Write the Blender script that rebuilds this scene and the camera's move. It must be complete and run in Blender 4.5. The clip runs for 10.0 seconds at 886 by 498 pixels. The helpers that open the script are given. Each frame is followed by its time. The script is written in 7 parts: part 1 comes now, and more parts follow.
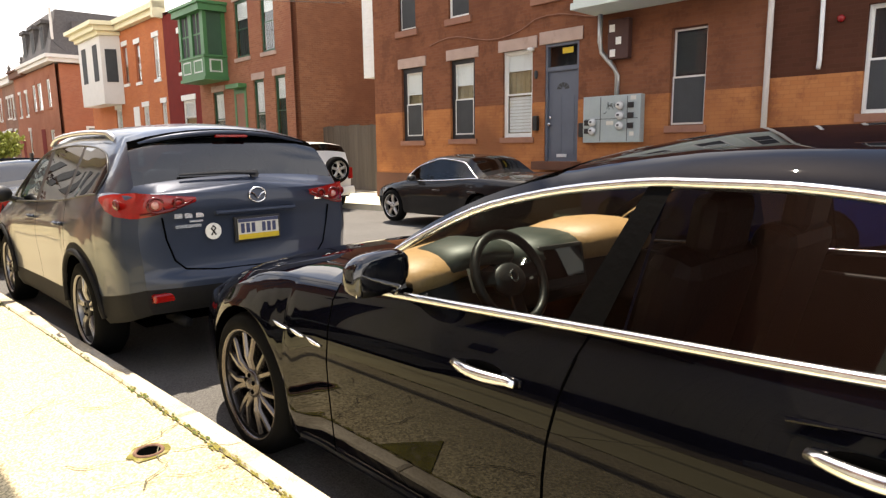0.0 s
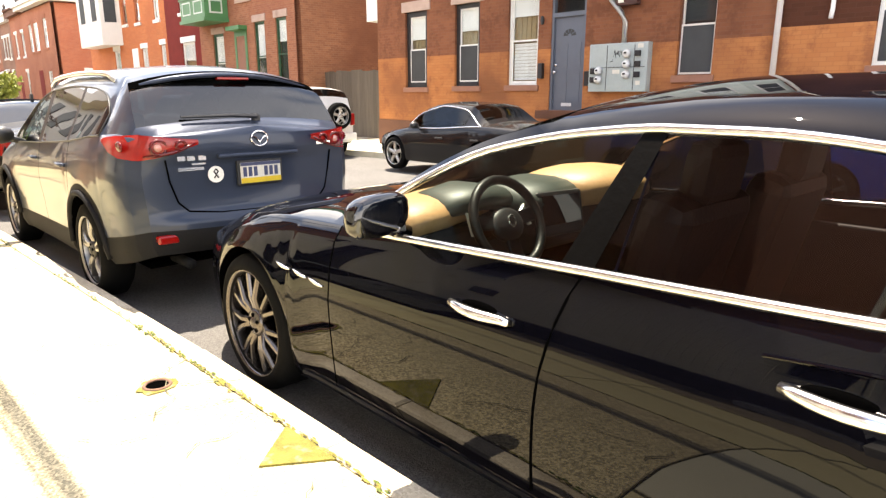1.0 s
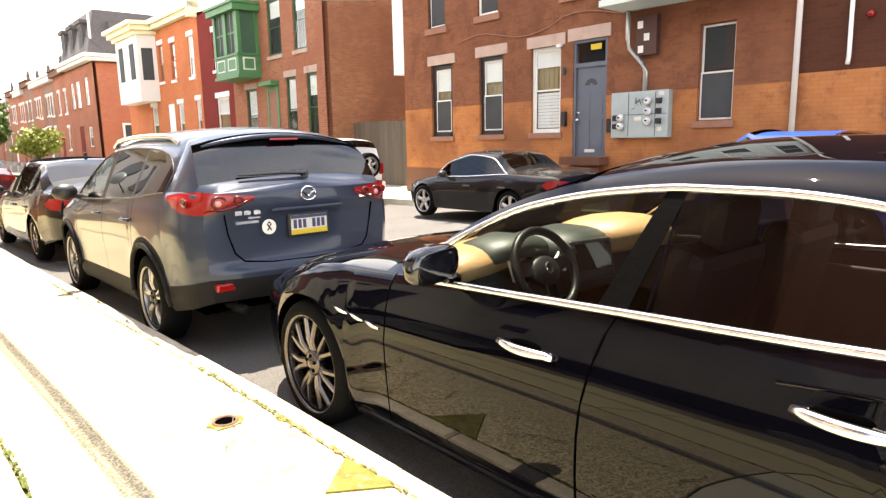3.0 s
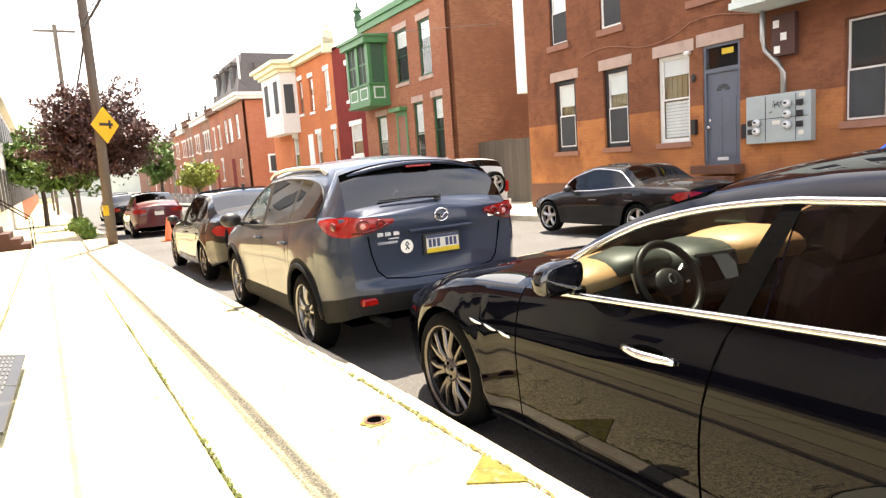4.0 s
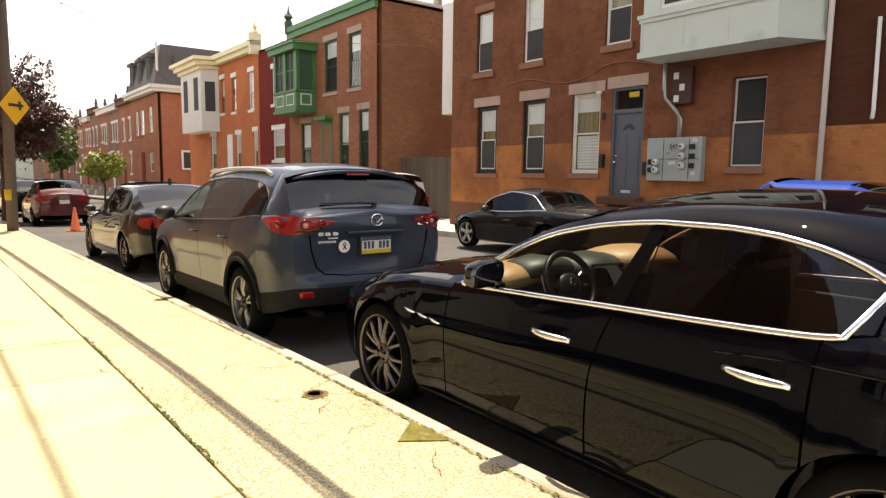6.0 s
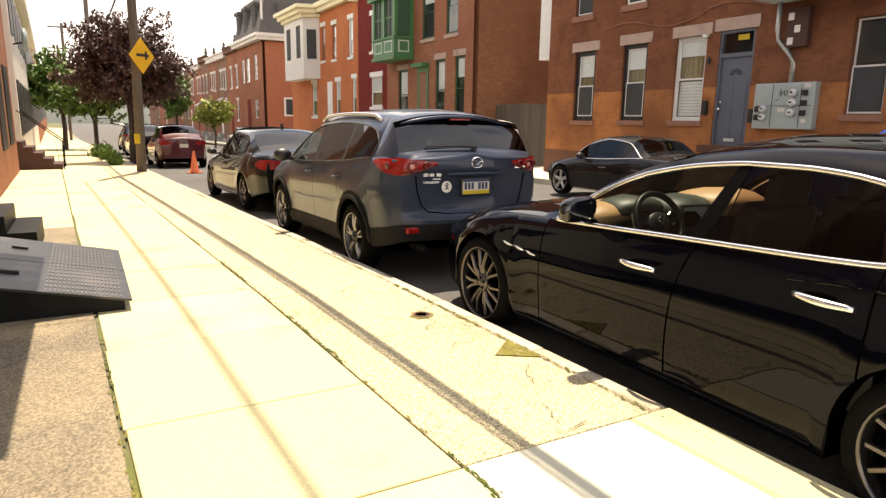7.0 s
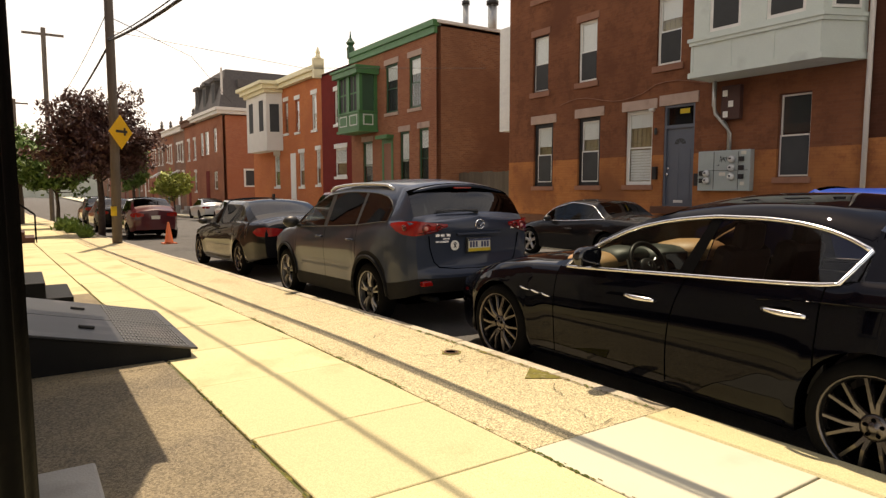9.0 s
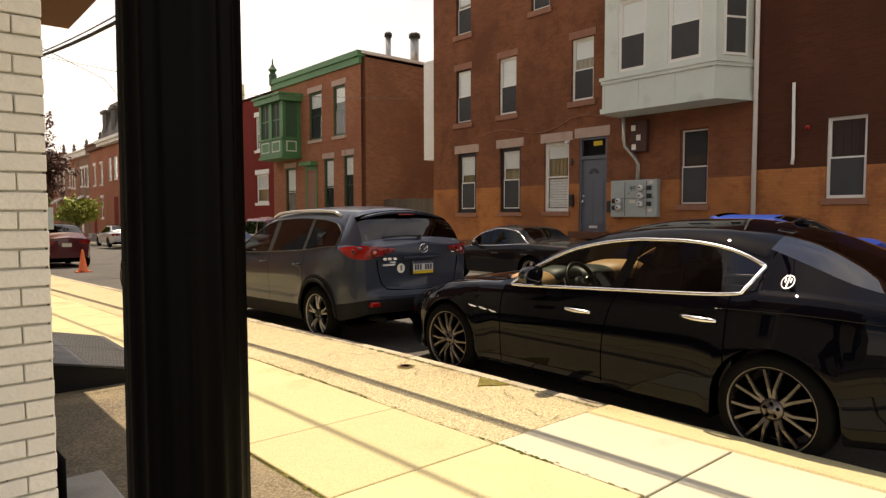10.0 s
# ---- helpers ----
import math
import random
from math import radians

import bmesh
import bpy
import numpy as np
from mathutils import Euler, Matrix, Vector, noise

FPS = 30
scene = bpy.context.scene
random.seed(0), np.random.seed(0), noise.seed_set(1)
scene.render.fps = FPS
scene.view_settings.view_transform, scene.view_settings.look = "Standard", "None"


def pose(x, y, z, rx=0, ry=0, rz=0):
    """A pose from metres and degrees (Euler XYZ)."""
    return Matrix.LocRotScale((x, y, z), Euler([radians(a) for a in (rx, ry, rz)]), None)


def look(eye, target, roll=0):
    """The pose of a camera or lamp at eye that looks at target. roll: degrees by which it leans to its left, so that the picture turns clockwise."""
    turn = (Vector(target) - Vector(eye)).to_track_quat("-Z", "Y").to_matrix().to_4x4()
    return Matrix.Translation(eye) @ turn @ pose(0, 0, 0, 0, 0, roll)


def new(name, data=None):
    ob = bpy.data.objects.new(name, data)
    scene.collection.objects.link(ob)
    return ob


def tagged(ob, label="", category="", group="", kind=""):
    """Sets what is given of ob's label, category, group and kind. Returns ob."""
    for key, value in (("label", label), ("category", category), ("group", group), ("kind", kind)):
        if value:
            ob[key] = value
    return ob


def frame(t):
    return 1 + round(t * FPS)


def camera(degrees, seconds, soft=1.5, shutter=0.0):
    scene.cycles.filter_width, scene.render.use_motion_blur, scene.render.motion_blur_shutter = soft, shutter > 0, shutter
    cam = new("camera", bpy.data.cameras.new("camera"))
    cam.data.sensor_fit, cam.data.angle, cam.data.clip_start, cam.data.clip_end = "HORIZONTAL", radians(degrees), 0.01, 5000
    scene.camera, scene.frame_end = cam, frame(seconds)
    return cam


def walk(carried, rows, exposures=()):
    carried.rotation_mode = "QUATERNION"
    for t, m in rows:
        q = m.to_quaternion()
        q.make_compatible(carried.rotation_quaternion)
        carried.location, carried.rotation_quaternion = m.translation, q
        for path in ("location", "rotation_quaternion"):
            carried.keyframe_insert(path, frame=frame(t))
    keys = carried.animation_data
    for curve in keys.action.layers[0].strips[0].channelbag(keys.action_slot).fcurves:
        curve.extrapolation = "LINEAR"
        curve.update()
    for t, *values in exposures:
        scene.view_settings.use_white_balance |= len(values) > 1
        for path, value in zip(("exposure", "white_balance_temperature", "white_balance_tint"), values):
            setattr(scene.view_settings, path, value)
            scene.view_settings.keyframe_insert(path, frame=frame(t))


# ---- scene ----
cam = camera(69.4, 10.0, soft=1.35)
PATH = [
    (0, (-0.956, -2.773, 1.332), (0.392, -1.330, 1.010), -0.8),
    (0.5, (-0.999, -2.800, 1.342), (0.339, -1.357, 0.984), -0.9),
    (1, (-0.985, -2.819, 1.320), (0.336, -1.395, 0.844), -0.0),
    (1.5, (-0.992, -2.840, 1.330), (0.342, -1.420, 0.878), -0.5),
    (2, (-1.024, -2.855, 1.343), (0.252, -1.376, 0.915), -0.9),
    (2.2, (-1.036, -2.882, 1.353), (0.202, -1.366, 0.941), -2.0),
    (3.3, (-1.302, -3.002, 1.405), (-0.008, -1.506, 1.106), -1.2),
    (3.5, (-1.322, -3.041, 1.414), (-0.110, -1.469, 1.167), -2.0),
    (4, (-1.415, -3.184, 1.437), (-0.444, -1.458, 1.165), -4.1),
    (4.5, (-1.548, -3.241, 1.413), (-0.526, -1.539, 1.171), -2.4),
    (5, (-1.652, -3.380, 1.426), (-0.461, -1.798, 1.149), -0.2),
    (6.3, (-1.981, -3.663, 1.436), (-0.786, -2.075, 1.210), 1.0),
    (6.5, (-2.054, -3.711, 1.454), (-0.914, -2.087, 1.201), 0.4),
    (7, (-2.175, -3.936, 1.411), (-1.218, -2.225, 1.015), 0.9),
    (7.5, (-2.372, -4.054, 1.428), (-1.378, -2.348, 1.108), 0.2),
    (8, (-2.599, -4.188, 1.433), (-1.571, -2.497, 1.144), -1.5),
    (8.5, (-2.865, -4.376, 1.468), (-2.026, -2.575, 1.235), -2.3),
    (9, (-3.138, -4.400, 1.416), (-2.042, -2.738, 1.225), -0.1),
    (9.3, (-3.277, -4.448, 1.415), (-2.061, -2.871, 1.227), -0.0),
    (9.5, (-3.394, -4.538, 1.425), (-2.173, -2.965, 1.249), -1.4),
    (9.8, (-3.563, -4.588, 1.436), (-2.333, -3.024, 1.235), -1.2),
    (10, (-3.688, -4.609, 1.421), (-2.383, -3.098, 1.311), -0.1),
]
EXPOSURE = [(t, stops - 0.18, 7500 + 220 * max(0, t - 4), 13 + 0.5 * max(0, t - 5)) for t, stops in (
    (0, 1.82), (0.5, 2.38), (1, 2.62), (2, 2.6), (3.5, 2.6), (4, 2.5), (4.5, 1.92), (5, 1.4), (6.5, 1.35), (7, 1.5), (7.5, 1.15), (8, 0.9), (9, 0.76), (10, 0.76))]
walk(cam, [(t, look(eye, target, roll)) for t, eye, target, roll in PATH], EXPOSURE)

# ---- light ----
TO_SUN = Vector((0.12, 0.31, 1.0)).normalized()
world = bpy.data.worlds.new("sky")
scene.world = world
world.use_nodes = True
_n = world.node_tree.nodes
_sky = _n.new("ShaderNodeTexSky")
_sky.sky_type, _sky.sun_disc = "NISHITA", False
_sky.sun_elevation, _sky.sun_rotation = math.asin(TO_SUN.z), math.atan2(TO_SUN.x, TO_SUN.y)
_sky.air_density, _sky.dust_density, _sky.ozone_density = 1.0, 0.8, 1.0
_n["Background"].inputs["Strength"].default_value = 0.11
# broken white cloud over the whole sky, laid out on a level sheet so that it closes up towards the horizon
_co, _sep, _up = _n.new("ShaderNodeTexCoord"), _n.new("ShaderNodeSeparateXYZ"), _n.new("ShaderNodeMath")
_dx, _dy, _flat = _n.new("ShaderNodeMath"), _n.new("ShaderNodeMath"), _n.new("ShaderNodeCombineXYZ")
_cloud, _cover, _mix = _n.new("ShaderNodeTexNoise"), _n.new("ShaderNodeMapRange"), _n.new("ShaderNodeMix")
_low, _thin = _n.new("ShaderNodeMapRange"), _n.new("ShaderNodeMath")
_low.inputs["From Min"].default_value, _low.inputs["From Max"].default_value = 0.3, 0.95
_low.inputs["To Min"].default_value, _low.inputs["To Max"].default_value = 1.0, 0.2
_thin.operation = "MULTIPLY"
# white haze low over the houses
_haze, _both = _n.new("ShaderNodeMapRange"), _n.new("ShaderNodeMath")
_haze.inputs["From Min"].default_value, _haze.inputs["From Max"].default_value = 0.1, 0.5
_haze.inputs["To Min"].default_value, _haze.inputs["To Max"].default_value = 0.9, 0.0
_both.operation = "MAXIMUM"
_up.operation, _up.inputs[1].default_value = "MAXIMUM", 0.05
_dx.operation = _dy.operation = "DIVIDE"
_cloud.inputs["Scale"].default_value, _cloud.inputs["Detail"].default_value = 1.1, 8
_cover.inputs["From Min"].default_value, _cover.inputs["From Max"].default_value = 0.45, 0.55
_cover.inputs["To Max"].default_value = 0.95
_mix.data_type = "RGBA"
_mix.inputs[7].default_value = (9.0, 9.2, 9.6, 1)
for _a, _b in ((_co.outputs["Generated"], _sep.inputs[0]), (_sep.outputs["Z"], _up.inputs[0]), (_sep.outputs["X"], _dx.inputs[0]), (_up.outputs[0], _dx.inputs[1]),
               (_sep.outputs["Y"], _dy.inputs[0]), (_up.outputs[0], _dy.inputs[1]), (_dx.outputs[0], _flat.inputs[0]), (_dy.outputs[0], _flat.inputs[1]),
               (_flat.outputs[0], _cloud.inputs["Vector"]), (_cloud.outputs["Fac"], _cover.inputs["Value"]), (_cover.outputs["Result"], _thin.inputs[0]), (_sep.outputs["Z"], _low.inputs["Value"]), (_low.outputs["Result"], _thin.inputs[1]), (_sep.outputs["Z"], _haze.inputs["Value"]), (_thin.outputs[0], _both.inputs[0]), (_haze.outputs["Result"], _both.inputs[1]), (_both.outputs[0], _mix.inputs[0]),
               (_sky.outputs["Color"], _mix.inputs[6]), (_mix.outputs[2], _n["Background"].inputs["Color"])):
    world.node_tree.links.new(_a, _b)
_sun = bpy.data.lights.new("sun", "SUN")
_sun.energy, _sun.angle, _sun.color = 3.6, radians(0.4), (1.0, 0.95, 0.86)
sun = new("sun", _sun)
sun.matrix_world = look(Vector((0, 0, 30)) + TO_SUN * 10, (0, 0, 30))


# ---- materials ----
def material(name, base, rough=0.6, metal=0.0, vary=0.12, scale=6.0, fine=60.0, bump=0.0, spec=0.5, coat=0.0,
             stain=None, stain_scale=1.2, stain_at=0.58, island=0.0, stretch=(1, 1, 1), pebble=0.0, coat_ior=1.5, pebble_mix=0.35):
    """A surface with coarse and fine variation, an optional stain colour, and relief."""
    m = bpy.data.materials.new(name)
    m.use_nodes = True
    nt = m.node_tree
    p = nt.nodes["Principled BSDF"]
    p.inputs["Roughness"].default_value, p.inputs["Metallic"].default_value = rough, metal
    p.inputs["Specular IOR Level"].default_value = spec
    p.inputs["Coat Weight"].default_value = coat
    p.inputs["Coat Roughness"].default_value = 0.01
    p.inputs["Coat IOR"].default_value = coat_ior
    tc = nt.nodes.new("ShaderNodeTexCoord")
    mp = nt.nodes.new("ShaderNodeMapping")
    mp.inputs["Scale"].default_value = stretch
    geo = nt.nodes.new("ShaderNodeNewGeometry")
    nt.links.new(geo.outputs["Position"], mp.inputs["Vector"])

    def noise_at(sc, detail=6):
        n = nt.nodes.new("ShaderNodeTexNoise")
        n.inputs["Scale"].default_value, n.inputs["Detail"].default_value = sc, detail
        nt.links.new(mp.outputs["Vector"], n.inputs["Vector"])
        return n.outputs["Fac"]

    def mixed(a, b, fac, kind="MIX"):
        x = nt.nodes.new("ShaderNodeMix")
        x.data_type, x.blend_type = "RGBA", kind
        for sock, v in ((x.inputs[0], fac), (x.inputs[6], a), (x.inputs[7], b)):
            if isinstance(v, (tuple, float, int)):
                sock.default_value = (*v, 1) if isinstance(v, tuple) else v
            else:
                nt.links.new(v, sock)
        return x.outputs[2]

    def ramp(v, lo, hi):
        r = nt.nodes.new("ShaderNodeMapRange")
        r.inputs["From Min"].default_value, r.inputs["From Max"].default_value = lo, hi
        nt.links.new(v, r.inputs["Value"])
        return r.outputs["Result"]

    dark = tuple(c * (1 - vary) for c in base)
    light = tuple(min(1, c * (1 + vary)) for c in base)
    col = mixed(dark, light, ramp(noise_at(scale), 0.3, 0.7))
    col = mixed(col, mixed(tuple(c * 0.75 for c in base), light, ramp(noise_at(fine, 3), 0.35, 0.65)), 0.3)
    if island:
        info = nt.nodes.new("ShaderNodeObjectInfo")
        col = mixed(col, tuple(c * (1 - island) for c in base), info.outputs["Random"])
    if stain:
        col = mixed(col, stain, ramp(noise_at(stain_scale, 8), stain_at, stain_at + 0.12))
    if pebble:
        vo = nt.nodes.new("ShaderNodeTexVoronoi")
        vo.inputs["Scale"].default_value = pebble
        nt.links.new(mp.outputs["Vector"], vo.inputs["Vector"])
        bw_ = nt.nodes.new("ShaderNodeRGBToBW")
        nt.links.new(vo.outputs["Color"], bw_.inputs[0])
        col = mixed(col, mixed(tuple(c * 0.3 for c in base), tuple(min(1, c * 1.75) for c in base), ramp(bw_.outputs[0], 0.2, 0.8)), pebble_mix)
        vo2 = nt.nodes.new("ShaderNodeTexVoronoi")
        vo2.inputs["Scale"].default_value = pebble * 0.35
        nt.links.new(mp.outputs["Vector"], vo2.inputs["Vector"])
        col = mixed(col, tuple(c * 0.5 for c in base), ramp(vo2.outputs["Distance"], 0.16, 0.02))
    nt.links.new(col, p.inputs["Base Color"])
    if bump:
        b = nt.nodes.new("ShaderNodeBump")
        b.inputs["Strength"].default_value, b.inputs["Distance"].default_value = bump, 0.01
        nt.links.new(noise_at(fine, 4), b.inputs["Height"])
        nt.links.new(b.outputs["Normal"], p.inputs["Normal"])
    return m


def brick_material(name, a, b, mortar, axis="x", stain=None, paint=None, rough=0.85, bw=0.21, bh=0.072):
    """Brickwork on a wall that faces along axis: courses of real size with weathering at a larger scale."""
    m = material(name, a, rough, spec=0.12)
    nt = m.node_tree
    p = nt.nodes["Principled BSDF"]
    for link in list(p.inputs["Base Color"].links):
        nt.links.remove(link)
    geo = nt.nodes.new("ShaderNodeNewGeometry")
    sep = nt.nodes.new("ShaderNodeSeparateXYZ")
    com = nt.nodes.new("ShaderNodeCombineXYZ")
    nt.links.new(geo.outputs["Position"], sep.inputs[0])
    nt.links.new(sep.outputs["Y" if axis == "x" else "X"], com.inputs["X"])
    nt.links.new(sep.outputs["Z"], com.inputs["Y"])
    br = nt.nodes.new("ShaderNodeTexBrick")
    br.inputs["Scale"].default_value = 1.0
    br.inputs["Brick Width"].default_value, br.inputs["Row Height"].default_value = bw, bh
    br.inputs["Mortar Size"].default_value, br.inputs["Mortar Smooth"].default_value = 0.006, 0.3
    for key, c in (("Color1", a), ("Color2", b), ("Mortar", mortar)):
        br.inputs[key].default_value = (*c, 1)
    nt.links.new(com.outputs[0], br.inputs["Vector"])
    no = nt.nodes.new("ShaderNodeTexNoise")
    no.inputs["Scale"].default_value, no.inputs["Detail"].default_value = 0.55, 8
    nt.links.new(geo.outputs["Position"], no.inputs["Vector"])
    mr = nt.nodes.new("ShaderNodeMapRange")
    mr.inputs["From Min"].default_value, mr.inputs["From Max"].default_value = 0.42, 0.68
    nt.links.new(no.outputs["Fac"], mr.inputs["Value"])
    mul = nt.nodes.new("ShaderNodeMath")
    mul.operation = "MULTIPLY"
    mul.inputs[1].default_value = 0.8
    nt.links.new(mr.outputs["Result"], mul.inputs[0])
    mix = nt.nodes.new("ShaderNodeMix")
    mix.data_type = "RGBA"
    nt.links.new(mul.outputs[0], mix.inputs[0])
    nt.links.new(br.outputs["Color"], mix.inputs[6])
    mix.inputs[7].default_value = (*(stain or tuple(c * 0.6 for c in a)), 1)
    col = mix.outputs[2]
    if paint:               # flakes of the coat gone, with the old brick showing
        fl, fr, px = nt.nodes.new("ShaderNodeTexNoise"), nt.nodes.new("ShaderNodeMapRange"), nt.nodes.new("ShaderNodeMix")
        fl.inputs["Scale"].default_value, fl.inputs["Detail"].default_value, fl.inputs["Roughness"].default_value = 2.2, 12, 0.7
        fr.inputs["From Min"].default_value, fr.inputs["From Max"].default_value, fr.inputs["To Max"].default_value = 0.5, 0.62, 0.75
        px.data_type = "RGBA"
        px.inputs[7].default_value = (*paint, 1)
        for a_, b_ in ((geo.outputs["Position"], fl.inputs["Vector"]), (fl.outputs["Fac"], fr.inputs["Value"]), (fr.outputs["Result"], px.inputs[0]), (col, px.inputs[6])):
            nt.links.new(a_, b_)
        col = px.outputs[2]
    nt.links.new(col, p.inputs["Base Color"])
    bp = nt.nodes.new("ShaderNodeBump")
    bp.inputs["Strength"].default_value, bp.inputs["Distance"].default_value = 0.5, 0.006
    bp.invert = True
    nt.links.new(br.outputs["Fac"], bp.inputs["Height"])
    nt.links.new(bp.outputs["Normal"], p.inputs["Normal"])
    return m


def glass_material(name, tint, rough=0.01, ior=1.5, edge=1.0):
    m = bpy.data.materials.new(name)
    m.use_nodes = True
    nt = m.node_tree
    nt.nodes.remove(nt.nodes["Principled BSDF"])
    out = nt.nodes["Material Output"]
    fr, po, ma, tr, gl, mx = (nt.nodes.new("ShaderNode" + k) for k in ("LayerWeight", "Math", "Math", "BsdfTransparent", "BsdfGlossy", "MixShader"))
    r0 = ((ior - 1) / (ior + 1)) ** 2          # the same gloss on both faces of a pane
    fr.inputs["Blend"].default_value = 0.5
    po.operation, ma.operation = "POWER", "MULTIPLY_ADD"
    po.inputs[1].default_value = 5
    ma.inputs[1].default_value, ma.inputs[2].default_value = edge - r0, r0
    tr.inputs["Color"].default_value = (*tint, 1)
    gl.inputs["Roughness"].default_value = rough
    for a, b in ((fr.outputs["Facing"], po.inputs[0]), (po.outputs[0], ma.inputs[0]), (ma.outputs[0], mx.inputs[0]), (tr.outputs[0], mx.inputs[1]), (gl.outputs[0], mx.inputs[2]), (mx.outputs[0], out.inputs[0])):
        nt.links.new(a, b)
    return m


M = {}
M["asphalt"] = material("asphalt", (0.115, 0.111, 0.106), 0.9, spec=0.2, vary=0.2, scale=0.8, fine=150, bump=0.9, pebble=130, pebble_mix=0.3, stain=(0.08, 0.078, 0.075), stain_scale=0.5)
M["aggregate"] = material("aggregate_concrete", (0.54, 0.46, 0.285), 0.9, vary=0.16, scale=2, fine=210, bump=0.8, stain=(0.32, 0.245, 0.145), stain_scale=1.1, stain_at=0.56, pebble=115, pebble_mix=0.58)
M["slab"] = material("slab_concrete", (0.6, 0.53, 0.305), 0.85, vary=0.13, scale=1.4, fine=120, bump=0.35, stain=(0.44, 0.34, 0.18), stain_scale=1.0, stain_at=0.56, island=0.14, pebble=190, pebble_mix=0.16)
M["slab_new"] = material("pale_concrete", (0.58, 0.555, 0.43), 0.85, vary=0.07, scale=2, fine=140, bump=0.2, stain=(0.47, 0.44, 0.33), stain_scale=1.3, island=0.08)
M["kerb"] = material("kerb_stone", (0.52, 0.46, 0.35), 0.85, vary=0.14, scale=3, fine=130, bump=0.4, stain=(0.3, 0.25, 0.17), stain_scale=2.2, stain_at=0.5, pebble=120, pebble_mix=0.2, island=0.15)
M["old_concrete"] = material("old_concrete", (0.25, 0.205, 0.135), 0.92, vary=0.25, scale=2, fine=160, bump=0.9, stain=(0.13, 0.11, 0.085), stain_scale=0.8, stain_at=0.47, pebble=90, pebble_mix=0.42)
M["pad"] = material("pale_worn_concrete", (0.4, 0.39, 0.36), 0.9, vary=0.12, scale=3, fine=90, bump=0.4, stain=(0.28, 0.27, 0.24), stain_scale=2)
M["joint"] = material("joint_dirt", (0.1, 0.1, 0.05), 0.95, vary=0.4, scale=9, stain=(0.1, 0.115, 0.03), stain_scale=2.5, stain_at=0.5)
M["moss"] = material("moss", (0.17, 0.15, 0.03), 0.95, vary=0.6, scale=12, fine=150, bump=1.0, stain=(0.3, 0.26, 0.15), stain_scale=14, stain_at=0.55)
M["moss_green"] = material("green_joint_moss", (0.075, 0.1, 0.018), 0.95, vary=0.6, scale=9, fine=120, bump=0.8)
M["rust"] = material("rusty_iron", (0.14, 0.075, 0.05), 0.9, vary=0.4, scale=30, bump=0.5)
M["crack"] = material("crack_dirt", (0.11, 0.1, 0.06), 0.95, vary=0.3, scale=20)
M["white_brick"] = material("white_painted_brick", (0.83, 0.81, 0.73), 0.6, vary=0.06, scale=5, fine=60, bump=0.5, stain=(0.55, 0.52, 0.44), stain_scale=3, stain_at=0.62, island=0.08)
M["white_mortar"] = material("white_mortar", (0.6, 0.58, 0.5), 0.8, vary=0.1, scale=8, bump=0.4)
M["black_paint"] = material("black_base_paint", (0.006, 0.0065, 0.007), 0.5, spec=0.15, vary=0.3, scale=4, bump=0.2)
M["iron"] = material("black_iron_paint", (0.0012, 0.0011, 0.001), 0.4, spec=0.05, vary=0.4, scale=5, fine=40, bump=0.15, stain=(0.012, 0.007, 0.005), stain_scale=3, stain_at=0.64)
M["steel_plate"] = material("worn_steel_plate", (0.034, 0.037, 0.042), 0.45, metal=0.3, spec=0.4, vary=0.2, scale=4, stain=(0.1, 0.09, 0.09), stain_scale=2)
M["tread_plate"] = material("worn_tread_plate", (0.13, 0.13, 0.125), 0.5, metal=0.4, spec=0.4, vary=0.2, scale=6)
M["brick_a"] = brick_material("red_brown_brick", (0.230, 0.092, 0.045), (0.189, 0.071, 0.037), (0.206, 0.094, 0.054), stain=(0.118, 0.045, 0.025), paint=(0.136, 0.053, 0.028))
M["brick_e"] = brick_material("dark_brown_brick", (0.088, 0.032, 0.018), (0.071, 0.026, 0.014), (0.083, 0.035, 0.021), stain=(0.053, 0.020, 0.012))
M["brick_b"] = brick_material("dull_red_brick", (0.342, 0.142, 0.077), (0.260, 0.100, 0.057), (0.319, 0.189, 0.118), stain=(0.260, 0.100, 0.059))
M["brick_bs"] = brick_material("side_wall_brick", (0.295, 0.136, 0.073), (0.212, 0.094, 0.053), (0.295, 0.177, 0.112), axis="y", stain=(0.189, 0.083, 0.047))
M["brick_c"] = brick_material("orange_brick", (0.543, 0.177, 0.068), (0.460, 0.142, 0.057), (0.472, 0.201, 0.094), stain=(0.425, 0.130, 0.057))
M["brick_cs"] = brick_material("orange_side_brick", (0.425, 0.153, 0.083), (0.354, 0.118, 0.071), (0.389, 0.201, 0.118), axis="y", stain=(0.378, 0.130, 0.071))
M["brick_d"] = brick_material("deep_red_brick", (0.378, 0.142, 0.080), (0.307, 0.112, 0.065), (0.378, 0.189, 0.118), stain=(0.271, 0.100, 0.059))
M["brick_f"] = brick_material("grey_brown_brick", (0.271, 0.147, 0.100), (0.212, 0.112, 0.077), (0.283, 0.189, 0.130), stain=(0.189, 0.100, 0.071))
M["red_paint"] = material("dark_red_paint", (0.17, 0.018, 0.013), 0.8, spec=0.15, vary=0.12, scale=3)
M["terracotta"] = brick_material("peeling_terracotta_paint", (0.437, 0.177, 0.065), (0.401, 0.153, 0.055), (0.354, 0.136, 0.053), stain=(0.177, 0.071, 0.035), paint=(0.236, 0.088, 0.039))
M["brown_base"] = material("brown_base_paint", (0.13, 0.052, 0.026), 0.85, vary=0.2, scale=2, fine=40, bump=0.4)
